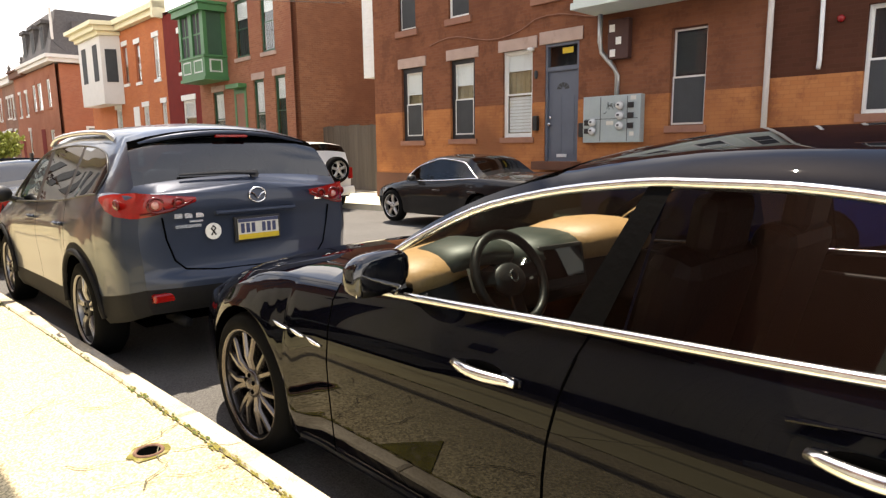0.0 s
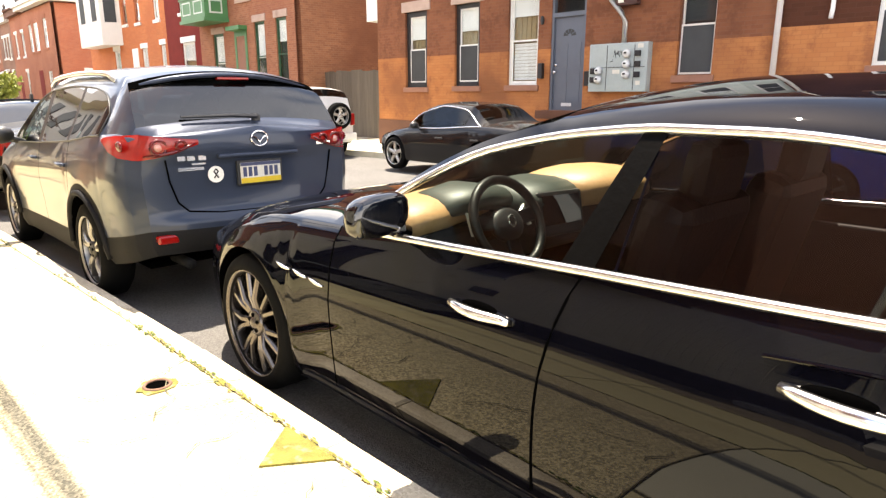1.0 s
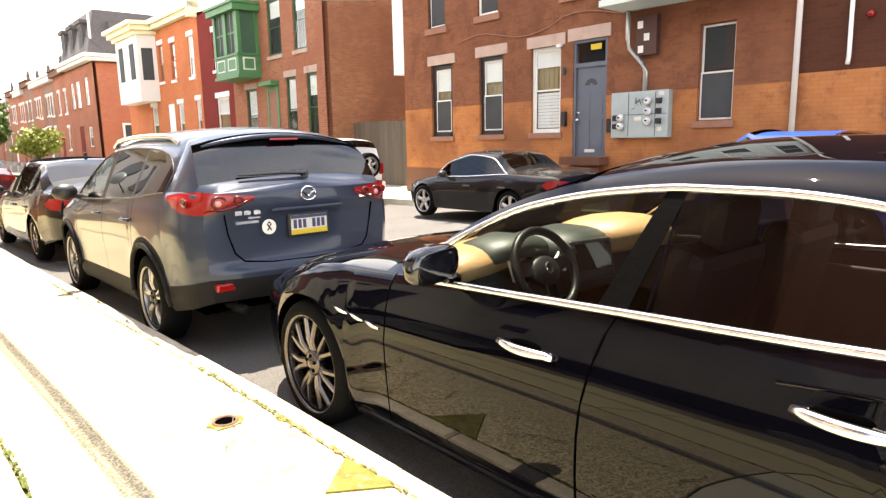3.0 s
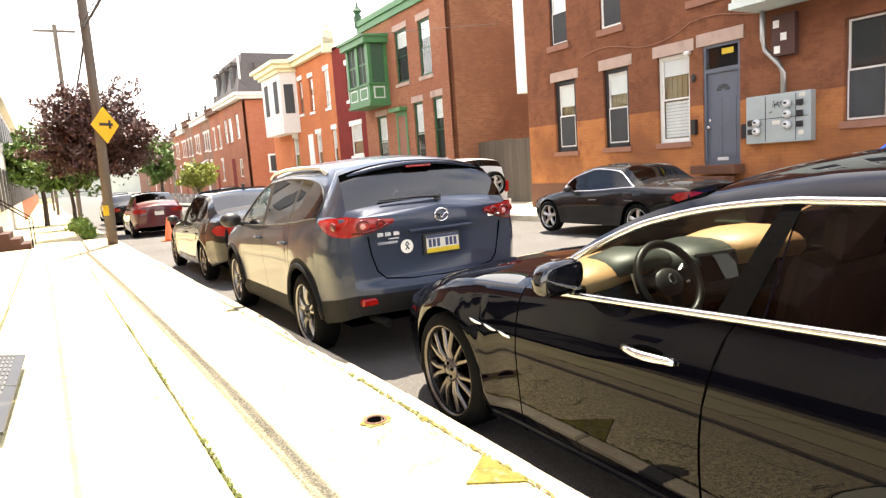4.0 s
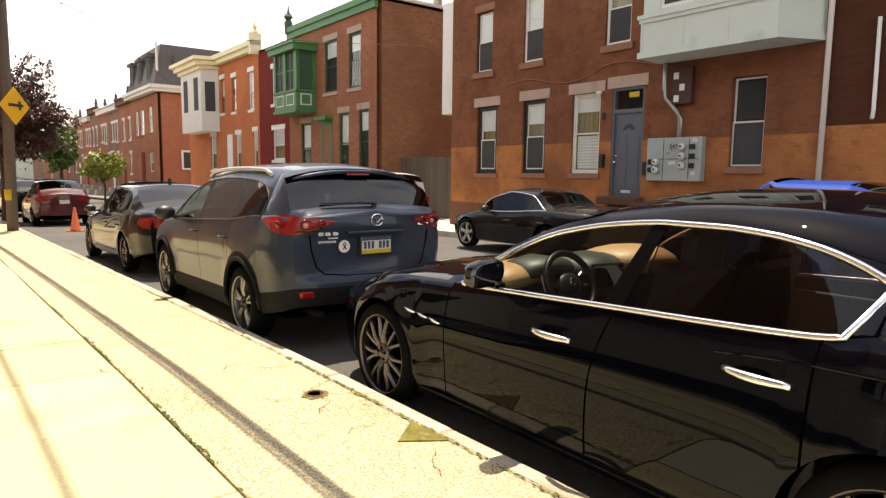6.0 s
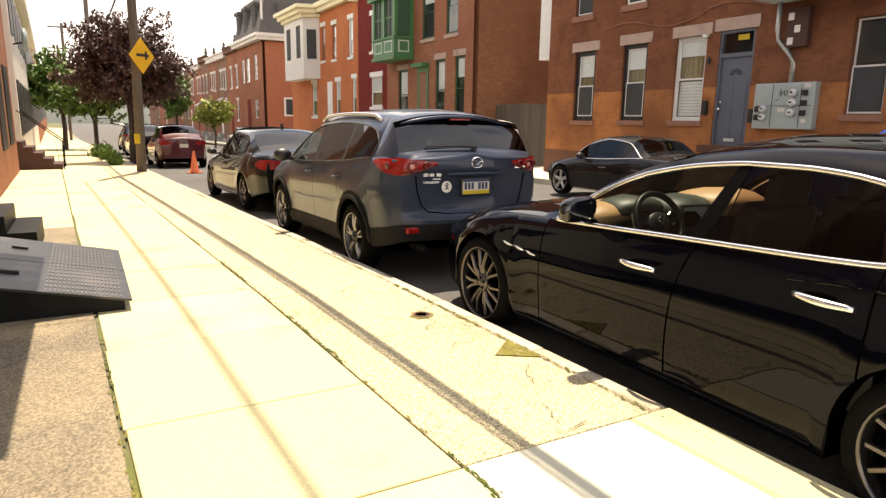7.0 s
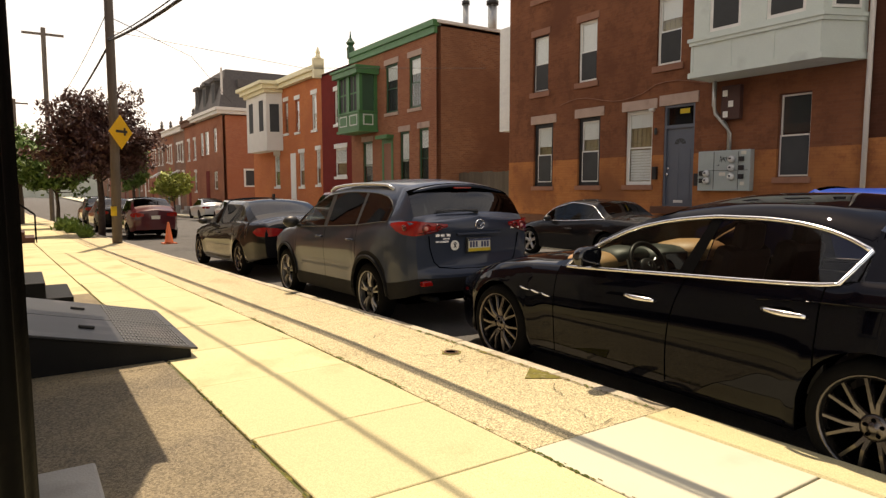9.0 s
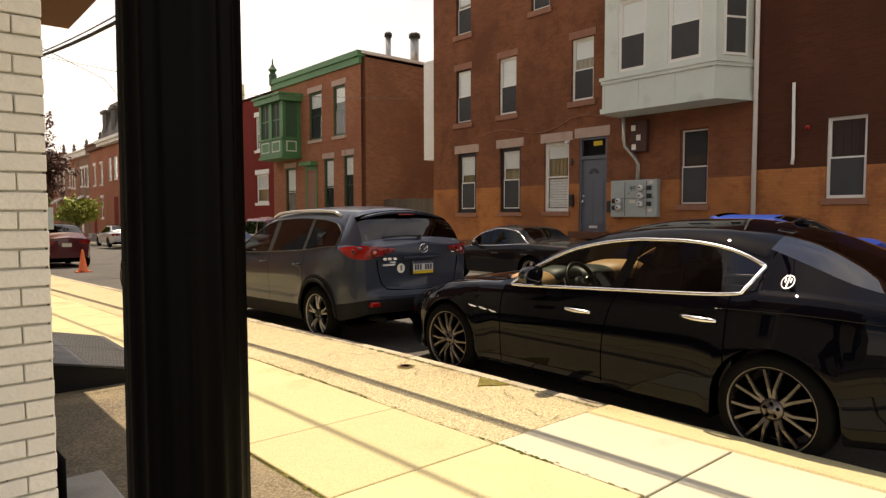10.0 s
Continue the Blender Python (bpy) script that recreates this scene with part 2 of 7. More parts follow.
M["sandstone"] = material("lintel_stone", (0.42, 0.3, 0.24), 0.85, vary=0.1, scale=4, bump=0.4, stain=(0.3, 0.2, 0.16), stain_scale=3)
M["sill_brown"] = material("brown_sill_stone", (0.26, 0.12, 0.075), 0.85, vary=0.12, scale=4, bump=0.3)
M["white_trim"] = material("white_trim_paint", (0.74, 0.73, 0.68), 0.5, vary=0.05, scale=5)
M["black_trim"] = material("black_trim_paint", (0.012, 0.012, 0.013), 0.5)
M["blind"] = material("white_blind", (0.85, 0.84, 0.8), 0.7, vary=0.05, scale=5)
M["curtain"] = material("tan_curtain", (0.34, 0.26, 0.14), 0.9, vary=0.2, scale=9)
# near-black backing: the shade of unlit rooms given as a colour
M["room_shade"] = material("room_shade", (0.03, 0.03, 0.035), 0.9)
M["screen"] = material("insect_screen", (0.058, 0.06, 0.06), 0.7, spec=0.12, vary=0.1, scale=3)
M["door_grey"] = material("grey_blue_door_paint", (0.095, 0.11, 0.138), 0.45, vary=0.08, scale=3)
M["bay_grey"] = material("pale_green_grey_siding", (0.56, 0.62, 0.56), 0.55, vary=0.05, scale=1.5, stain=(0.42, 0.46, 0.42), stain_scale=1)
M["green"] = material("green_paint", (0.045, 0.17, 0.055), 0.5, vary=0.1, scale=3)
M["green_dark"] = material("dark_green_paint", (0.02, 0.075, 0.035), 0.5, vary=0.1, scale=3)
M["cream"] = material("cream_cornice_paint", (0.78, 0.7, 0.45), 0.6, vary=0.06, scale=2)
M["offwhite"] = material("off_white_siding", (0.66, 0.62, 0.56), 0.6, vary=0.05, scale=2)
M["shingle"] = material("grey_shingle", (0.1, 0.09, 0.085), 0.9, vary=0.25, scale=9, fine=40, bump=0.6)
M["grey_metal"] = material("grey_enamel_metal", (0.36, 0.42, 0.415), 0.45, metal=0.3, vary=0.08, scale=3)
M["conduit"] = material("galvanised_conduit", (0.4, 0.4, 0.38), 0.4, metal=0.7, vary=0.1)
M["dial"] = material("dial_face", (0.6, 0.6, 0.58), 0.3)
M["black_plastic"] = material("black_plastic", (0.01, 0.01, 0.011), 0.45)
M["fence"] = material("weathered_fence_board", (0.125, 0.1, 0.075), 0.9, vary=0.25, scale=3, fine=50, bump=0.5, stretch=(3, 3, 0.3), island=0.3)
M["pole_wood"] = material("utility_pole_wood", (0.13, 0.105, 0.085), 0.9, vary=0.25, scale=3, fine=40, bump=0.8, stretch=(4, 4, 0.3))
M["bark"] = material("bark", (0.07, 0.05, 0.04), 0.95, vary=0.3, scale=8, bump=1.0)
M["leaf_purple"] = material("purple_leaf", (0.085, 0.038, 0.03), 0.55, vary=0.5, scale=2.2)
M["leaf_green"] = material("green_leaf", (0.09, 0.16, 0.03), 0.6, vary=0.45, scale=2)
M["leaf_yellow"] = material("yellow_green_leaf", (0.23, 0.26, 0.04), 0.6, vary=0.3, scale=3)
M["cable"] = material("black_cable", (0.012, 0.012, 0.013), 0.6)
M["sign_yellow"] = material("yellow_sign_face", (0.8, 0.43, 0.008), 0.45, vary=0.05, scale=3)
M["band_yellow"] = material("yellow_band", (0.6, 0.42, 0.02), 0.6)
M["orange"] = material("orange_cone_plastic", (0.5, 0.1, 0.025), 0.5)
# pale grey-green with the haze of distance mixed into the colour
M["far"] = material("far_haze_colour", (0.42, 0.44, 0.38), 0.9, vary=0.1, scale=0.4)
M["car_black"] = material("black_car_paint", (0.0015, 0.0015, 0.003), 0.6, vary=0.2, scale=3, coat=1.0, spec=0.0, coat_ior=1.26)
M["car_gloss"] = material("polished_black_paint", (0.0015, 0.0015, 0.0025), 0.5, vary=0.1, coat=1.0, spec=0.0, coat_ior=1.7)
M["car_blue"] = material("blue_grey_metallic_paint", (0.03, 0.039, 0.062), 0.32, metal=0.2, vary=0.04, scale=3, fine=900, coat=0.6, coat_ior=1.34, spec=0.1)
M["car_dark"] = material("dark_metallic_paint", (0.005, 0.005, 0.006), 0.5, metal=0.0, vary=0.1, scale=3, coat=1.0, spec=0.05, coat_ior=1.27)
M["car_red"] = material("dark_red_car_paint", (0.07, 0.004, 0.008), 0.4, metal=0.0, vary=0.05, scale=3, coat=1.0, coat_ior=1.38, spec=0.2)
M["car_white"] = material("white_car_paint", (0.74, 0.73, 0.7), 0.3, vary=0.03, scale=3, coat=1.0)
M["car_silver"] = material("silver_car_paint", (0.5, 0.51, 0.52), 0.3, metal=0.6, vary=0.03, scale=3, coat=1.0)
M["car_royal"] = material("bright_blue_car_paint", (0.008, 0.05, 0.3), 0.5, metal=0.0, vary=0.05, scale=3, coat=0.25, coat_ior=1.3, spec=0.05)
M["cladding"] = material("grey_plastic_cladding", (0.011, 0.011, 0.012), 0.7, spec=0.1, vary=0.1, scale=6)
M["chrome"] = material("chrome", (0.82, 0.82, 0.82), 0.2, metal=1.0, vary=0.02)
M["mirror"] = material("mirror_glass", (0.55, 0.55, 0.55), 0.03, metal=1.0, vary=0.01)
M["rim"] = material("grey_alloy", (0.125, 0.112, 0.105), 0.25, metal=0.9, vary=0.05)
M["rim_mid"] = material("machined_alloy", (0.27, 0.26, 0.25), 0.3, metal=0.85, vary=0.05)
M["rim_light"] = material("silver_alloy", (0.55, 0.54, 0.52), 0.3, metal=0.8, vary=0.05)
M["rim_dark"] = material("dark_alloy", (0.05, 0.05, 0.05), 0.4, metal=0.6, vary=0.05)
M["tyre"] = material("tyre_rubber", (0.005, 0.005, 0.005), 0.9, spec=0.06, vary=0.2, scale=9)
# sheenless near-black: shade of gaps, recesses and undersides put into the colour
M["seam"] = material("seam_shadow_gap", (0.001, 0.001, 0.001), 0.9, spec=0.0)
M["lamp_red"] = material("red_lamp_lens", (0.24, 0.006, 0.005), 0.25, vary=0.15, scale=14, coat=0.35, spec=0.3)
M["lamp_dark"] = material("deep_red_lamp_lens", (0.09, 0.004, 0.004), 0.2, vary=0.1, scale=9, coat=0.3, spec=0.3)
M["lamp_clear"] = material("clear_lamp_lens", (0.5, 0.22, 0.18), 0.12, vary=0.3, scale=14, coat=1.0)
M["glass_tint"] = glass_material("tinted_glass", (0.05, 0.055, 0.06), 0.01, 1.8, 1.0)
M["glass_rear"] = glass_material("rear_screen_glass", (0.22, 0.22, 0.22), 0.01, 2.4)
M["glass_clear"] = glass_material("clear_glass", (0.6, 0.68, 0.64))
M["glass_mid"] = glass_material("shaded_glass", (0.03, 0.042, 0.038), 0.03, 1.28, 0.03)
M["glass_smoke"] = glass_material("smoked_glass", (0.36, 0.35, 0.35))
M["glass_blue"] = glass_material("blue_tinted_glass", (0.22, 0.32, 0.36))
M["glass_house"] = glass_material("house_glass", (0.93, 0.95, 0.95), 0.02)
M["tan_leather"] = material("tan_leather", (0.5, 0.28, 0.13), 0.5, vary=0.1, scale=12, bump=0.2)
M["brown_leather"] = material("brown_leather", (0.02, 0.0095, 0.0075), 0.5, vary=0.2, scale=12, bump=0.2)
M["dark_leather"] = material("dark_leather", (0.016, 0.014, 0.013), 0.5, vary=0.2, scale=12)
M["black_leather"] = material("black_leather", (0.008, 0.008, 0.0085), 0.42, spec=0.3, vary=0.2, scale=30, bump=0.15)
M["dash_green"] = material("dark_dash_vinyl", (0.03, 0.038, 0.033), 0.5, vary=0.1)
M["plate"] = material("plate_white", (0.6, 0.58, 0.5), 0.4)
M["plate_blue"] = material("plate_dark_letters", (0.03, 0.04, 0.1), 0.4)
M["wood_brown"] = material("brown_step_paint", (0.06, 0.022, 0.016), 0.7, vary=0.2, scale=4)


# ---- building blocks ----
def empty(name, m=None):
    e = new(name)
    e.empty_display_size = 0.2
    if m is not None:
        e.matrix_world = m
    return e


def part(name, bm, mat, parent=None, label="", smooth=False):
    """Links a bmesh as one mesh object, under a thing or a part."""
    me = bpy.data.meshes.new(name)
    bm.normal_update()
    bm.to_mesh(me)
    bm.free()
    for f in me.polygons:
        f.use_smooth = smooth
    me.materials.append(M[mat] if isinstance(mat, str) else mat)
    ob = new(name, me)
    if parent is not None:
        ob.parent = parent
    if label:
        ob["label"] = label
    return ob


def box(bm, x0, x1, y0, y1, z0, z1, bevel=0.0, m=None):
    r = bmesh.ops.create_cube(bm, size=1.0)
    vs = r["verts"]
    t = Matrix.Translation(((x0 + x1) / 2, (y0 + y1) / 2, (z0 + z1) / 2)) @ Matrix.Diagonal((abs(x1 - x0), abs(y1 - y0), abs(z1 - z0), 1))
    bmesh.ops.transform(bm, matrix=(m @ t) if m is not None else t, verts=vs)
    if bevel:
        es = list({e for v in vs for e in v.link_edges})
        bmesh.ops.bevel(bm, geom=es, offset=bevel, segments=2, affect="EDGES", profile=0.5)
    return bm


def boxes(*rows, bevel=0.0):
    bm = bmesh.new()
    for r in rows:
        box(bm, *r, bevel=bevel)
    return bm


def tube(points, r, sides=8, bm=None, closed=False):
    """A round bar along points; r may be one radius or one per point."""
    bm = bm or bmesh.new()
    pts = [Vector(p) for p in points]
    rs = r if isinstance(r, (list, tuple)) else [r] * len(pts)
    rings = []
    for i, p in enumerate(pts):
        a, b = pts[(i - 1) % len(pts) if closed else max(i - 1, 0)], pts[(i + 1) % len(pts) if closed else min(i + 1, len(pts) - 1)]
        d = (b - a).normalized()
        u = d.cross((0, 0, 1) if abs(d.z) < 0.95 else (1, 0, 0)).normalized()
        v = d.cross(u)
        rings.append([bm.verts.new(p + rs[i] * (math.cos(k * math.tau / sides) * u + math.sin(k * math.tau / sides) * v)) for k in range(sides)])
    for i in range(len(rings) if closed else len(rings) - 1):
        a, b = rings[i], rings[(i + 1) % len(rings)]
        for k in range(sides):
            bm.faces.new((a[k], a[(k + 1) % sides], b[(k + 1) % sides], b[k]))
    if not closed:
        bm.faces.new(rings[0][::-1])
        bm.faces.new(rings[-1])
    bmesh.ops.recalc_face_normals(bm, faces=bm.faces)
    return bm


def lathe(profile, sides=24, axis="z", bm=None, m=None):
    """A turned shape from (radius, height) pairs."""
    bm = bm or bmesh.new()
    rings = []
    for r, h in profile:
        ring = []
        for k in range(sides):
            a = k * math.tau / sides
            c, s = r * math.cos(a), r * math.sin(a)
            p = Vector((c, s, h)) if axis == "z" else Vector((h, c, s)) if axis == "x" else Vector((c, h, s))
            ring.append(bm.verts.new(m @ p if m is not None else p))
        rings.append(ring)
    for a, b in zip(rings, rings[1:]):
        for k in range(sides):
            bm.faces.new((a[k], a[(k + 1) % sides], b[(k + 1) % sides], b[k]))
    bm.faces.new(rings[0][::-1])
    bm.faces.new(rings[-1])
    bmesh.ops.recalc_face_normals(bm, faces=bm.faces)
    return bm


def slab(bm, outline, z0, z1, m=None):
    """A flat plate from an outline of (x, y) pairs, between two heights."""
    lo = [bm.verts.new((m @ Vector((x, y, z0))) if m is not None else (x, y, z0)) for x, y in outline]
    hi = [bm.verts.new((m @ Vector((x, y, z1))) if m is not None else (x, y, z1)) for x, y in outline]
    n = len(outline)
    bm.faces.new(lo[::-1])
    bm.faces.new(hi)
    for i in range(n):
        bm.faces.new((lo[i], lo[(i + 1) % n], hi[(i + 1) % n], hi[i]))
    bmesh.ops.recalc_face_normals(bm, faces=bm.faces)
    return bm


def curve(keys):
    """A smooth function through (s, value) pairs that never overshoots."""
    ks = sorted(keys)
    xs, ys = np.array([k[0] for k in ks], float), np.array([k[1] for k in ks], float)
    d = np.diff(ys) / np.diff(xs)
    t = np.r_[d[0], np.where(d[:-1] * d[1:] > 0, 2 * d[:-1] * d[1:] / np.where(d[:-1] + d[1:] == 0, 1, d[:-1] + d[1:]), 0), d[-1]]

    def f(s):
        s = min(max(s, xs[0]), xs[-1])
        i = min(int(np.searchsorted(xs, s, "right")) - 1, len(xs) - 2)
        h = xs[i + 1] - xs[i]
        u = (s - xs[i]) / h
        return float((1 + 2 * u) * (1 - u) ** 2 * ys[i] + u * (1 - u) ** 2 * h * t[i] + u * u * (3 - 2 * u) * ys[i + 1] + u * u * (u - 1) * h * t[i + 1])
    return f


# ---- ground ----
SKEW = -0.034          # the near pavement runs a little off the y axis


def fall(y):
    """Height of the pavement: level near the corner, then falling gently along the street."""
    return -0.018 * min(max(y - 1.0, 0), 90) if y > 1 else 0.0


def sheet(name, xs, ys, z, mat, label, skewed=True, category=""):
    bm = bmesh.new()
    rows = [[bm.verts.new((x + (SKEW * y if skewed else 0), y, fall(y) + z)) for x in xs] for y in ys]
    for a, b in zip(rows, rows[1:]):
        for i in range(len(xs) - 1):
            bm.faces.new((a[i], a[i + 1], b[i + 1], b[i]))
    bmesh.ops.recalc_face_normals(bm, faces=bm.faces)
    return tagged(part(name, bm, mat), label, category or name, kind="structure")


YS = [-60, -20, -8, -4, 0, 1, 3, 6, 10, 15, 20, 30, 45, 60, 91, 150, 400]
sheet("ground", [-400, -60, -4, 12, 60, 400], [-400, -60] + YS[1:] + [1500], -0.34, "asphalt", "dull grey ground reaching to the horizon", False)
sheet("road", [0.1, 2.5, 5, 7.5, 10], YS, -0.13, "asphalt", "sunlit grey asphalt road with patches", category="road")
bm = bmesh.new()
for y0, y1 in zip(YS, YS[1:]):
    vs = [bm.verts.new((x, y, fall(y) + z)) for y in (y0, y1) for x, z in ((8.85, -0.13), (8.85, 0.02), (9.02, 0.02), (13.5, 0.06))]
    for i in range(3):
        bm.faces.new((vs[i], vs[i + 1], vs[i + 5], vs[i + 4]))
bmesh.ops.recalc_face_normals(bm, faces=bm.faces)
tagged(part("pavement_far", bm, "slab_new"), "pale concrete pavement and kerb across the street", "pavement", kind="structure")
bed = sheet("pavement", [-3.6, -2.1, -0.95, 0.15], YS, -0.02, "joint", "concrete pavement with mossy joints beside the kerb", category="pavement")


# ---- houses across the street ----
def wall(bm, axis, at, u0, u1, z0, z1, holes=(), depth=0.22, back=-1):
    """A wall face on axis = at with rectangular openings and their reveals; back: the side on which the reveals lie."""
    us = sorted({u0, u1, *[h[0] for h in holes], *[h[1] for h in holes]})
    zs = sorted({z0, z1, *[h[2] for h in holes], *[h[3] for h in holes]})
    us, zs = [u for u in us if u0 <= u <= u1], [z for z in zs if z0 <= z <= z1]

    def v(u, z, d=0.0):
        return bm.verts.new((at + d, u, z) if axis == "x" else (u, at + d, z))
    for a, b in zip(us, us[1:]):
        for c, d in zip(zs, zs[1:]):
            if not any(h[0] <= (a + b) / 2 <= h[1] and h[2] <= (c + d) / 2 <= h[3] for h in holes):
                for off in (0.0, depth * back):
                    bm.faces.new([v(a, c, off), v(b, c, off), v(b, d, off), v(a, d, off)])
    for a, b, c, d in holes:
        e = depth * back
        for p, q in (((a, c), (b, c)), ((b, c), (b, d)), ((b, d), (a, d)), ((a, d), (a, c))):
            if p[1] == q[1] and (abs(p[1] - z0) < 0.001 or abs(p[1] - z1) < 0.001):
                continue           # the opening goes on into the next stretch of wall
            bm.faces.new([v(*p), v(*q), v(*q, e), v(*p, e)])
    bmesh.ops.remove_doubles(bm, verts=bm.verts, dist=0.0005)
    bmesh.ops.recalc_face_normals(bm, faces=bm.faces)


def sash_window(parent, x, y0, y1, z0, z1, frame="white_trim", back="black_trim", blind=0.5, blind_mat="blind", set_in=0.1, fw=0.05, screen=True, curtain="curtain", slats=()):
    """A sash window in a wall that faces -x: outer frame, two sashes with glass, a blind behind, a screen on the lower half."""
    w = empty("window")
    w.parent = parent
    zm, xf = (z0 + z1) / 2, x + set_in
    part("outer_frame", boxes((xf - 0.03, xf + 0.05, y0, y0 + fw, z0, z1), (xf - 0.03, xf + 0.05, y1 - fw, y1, z0, z1),
                              (xf - 0.03, xf + 0.05, y0 + fw, y1 - fw, z1 - fw, z1), (xf - 0.045, xf + 0.05, y0 + fw, y1 - fw, z0, z0 + fw)), back, w)
    a, b = y0 + fw, y1 - fw
    s = 0.035
    for nm, c, d, off in (("upper_sash", zm - 0.02, z1 - fw, 0.0), ("lower_sash", z0 + fw, zm + 0.02, -0.02)):
        x0, x1 = xf + off, xf + off + 0.03
        part(nm, boxes((x0, x1, a, a + s, c, d), (x0, x1, b - s, b, c, d), (x0, x1, a + s, b - s, c, c + s), (x0, x1, a + s, b - s, d - s, d)), frame, w)
        part("pane", boxes((x0 + 0.012, x0 + 0.018, a + s, b - s, c + s, d - s)), "glass_house", w)
    if screen:
        part("insect_screen", boxes((xf - 0.026, xf - 0.022, a + s, b - s, z0 + fw + s, zm - 0.015)), "screen", w)
    if blind:
        zb = z1 - fw - (z1 - z0) * blind
        part("blind", boxes((xf + 0.033, xf + 0.038, a, b, zb, z1 - fw)), blind_mat, w)
    if curtain:
        n = max(4, int((b - a) / 0.07))
        pleats = []
        for k in range(n):
            pa, pb = a + (b - a) * k / n, a + (b - a) * (k + 1) / n
            pleats.append((xf + 0.07 + 0.014 * (k % 2), xf + 0.086 + 0.014 * (k % 2), pa, pb, z0 + fw, z1 - fw))
        part("curtain", boxes(*pleats), curtain, w)
    for zs, ze, mat in slats:
        k = 0
        while zs + 0.075 * k < ze:
            part("slat", boxes((xf + 0.04, xf + 0.052, a + 0.04, b - 0.04, zs + 0.075 * k, zs + 0.075 * k + 0.066)), mat, w)
            k += 1
    # dark plate behind the glass, its colour standing in for the room's shade
    part("room", boxes((xf + 0.5, xf + 0.55, y0 - 0.3, y1 + 0.3, z0 - 0.3, z1 + 0.3)), "room_shade", w)
    return w


def stone(parent, name, x, y0, y1, z0, z1, mat, out=0.02):
    """A lintel or sill let into the wall, a little proud of it."""
    return part(name, boxes((x - out, x + 0.1, y0, y1, z0, z1), bevel=0.006), mat, parent)


FX = 10.81
# brown brick house with the painted ground floor
house = tagged(empty("house", pose(FX, 7, 0)), "three-storey red-brown brick house with a painted terracotta ground floor", "house")


def under(ob, parent):
    """Parents ob and keeps it where it stands."""
    ob.parent = parent
    ob.matrix_parent_inverse = parent.matrix_world.inverted()
    return ob


A_WINS = [(10.52, 11.42, 1.45, 3.42), (8.58, 9.46, 1.47, 3.45), (6.76, 7.66, 1.48, 3.46), (2.72, 3.42, 1.63, 3.43), (-0.5, 0.22, 1.72, 3.36)]
A_DOOR = (5.5, 6.4, 0.93, 3.49)
A_UP = [(10.78, 11.5, 4.42, 6.16), (8.77, 9.5, 4.47, 6.2), (5.96, 6.7, 4.52, 6.22)]
A_TOP = [(10.78, 11.5, 7.3, 9.0), (7.5, 8.2, 7.33, 9.05), (3.2, 4.0, 7.33, 9.05), (-0.4, 0.4, 7.33, 9.05)]
LOW = 2.25
y_n, y_s = 12.66, -9.0
holes = A_WINS + [A_DOOR] + A_UP + A_TOP
lower = [(a, b, c, min(d, LOW)) for a, b, c, d in A_WINS + [A_DOOR] if c < LOW]
upper = [(a, b, max(c, LOW), d) for a, b, c, d in holes]
south = 1.55           # a party line: the house beyond the drain pipe is painted a little higher
bm = bmesh.new()
wall(bm, "x", FX, 1.6, y_n, LOW, 10.2, [h for h in upper if h[0] > 1.6], back=1)
under(part("brick_wall", bm, "brick_a"), house)
bm = bmesh.new()
wall(bm, "x", FX - 0.004, y_s, 1.6, LOW + 0.12, 10.2, [(a, b, max(c, LOW + 0.12), d) for a, b, c, d in upper if a < 1.6], back=1)
under(part("brick_wall", bm, "brick_e", None, "dark brown brick beyond the drain pipe"), house)
bm = bmesh.new()
wall(bm, "x", FX - 0.006, y_s, 1.6, LOW, LOW + 0.12, [(a, b, LOW, LOW + 0.12) for a, b, c, d in upper if a < 1.6 and c <= LOW], back=1)
under(part("painted_wall", bm, "terracotta"), house)
bm = bmesh.new()
wall(bm, "x", FX - 0.006, y_s, y_n, 0.55, LOW, lower, back=1)
under(part("painted_wall", bm, "terracotta", None, "peeling terracotta painted stucco"), house)
bm = bmesh.new()
wall(bm, "x", FX - 0.03, y_s, y_n, -0.3, 0.55, (), back=1)
under(part("base_course", bm, "brown_base"), house)
bm = bmesh.new()
box(bm, FX + 0.23, FX + 9, y_n - 0.02, y_n, -0.3, 10.2)
box(bm, FX + 8.98, FX + 9, y_s, y_n, -0.3, 10.2)
box(bm, FX, FX + 9, y_s, y_n, 10.18, 10.3)
box(bm, FX + 0.23, FX + 9, y_s, y_s + 0.02, -0.3, 10.2)
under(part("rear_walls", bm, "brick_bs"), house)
under(part("cornice", boxes((FX - 0.35, FX + 0.05, y_s, y_n, 9.9, 10.25), (FX - 0.2, FX + 0.05, y_s, y_n, 9.7, 9.9)), "sill_brown"), house)
# vertical white siding strip on the party corner
bm = bmesh.new()
for k in range(35):
    z = 3.36 + k * 0.1
    box(bm, FX + 0.25, FX + 1.2, y_n + 0.01, y_n + 0.85, z, z + 0.094)
under(part("siding_strip", bm, "white_trim", None, "white clapboard strip"), house)
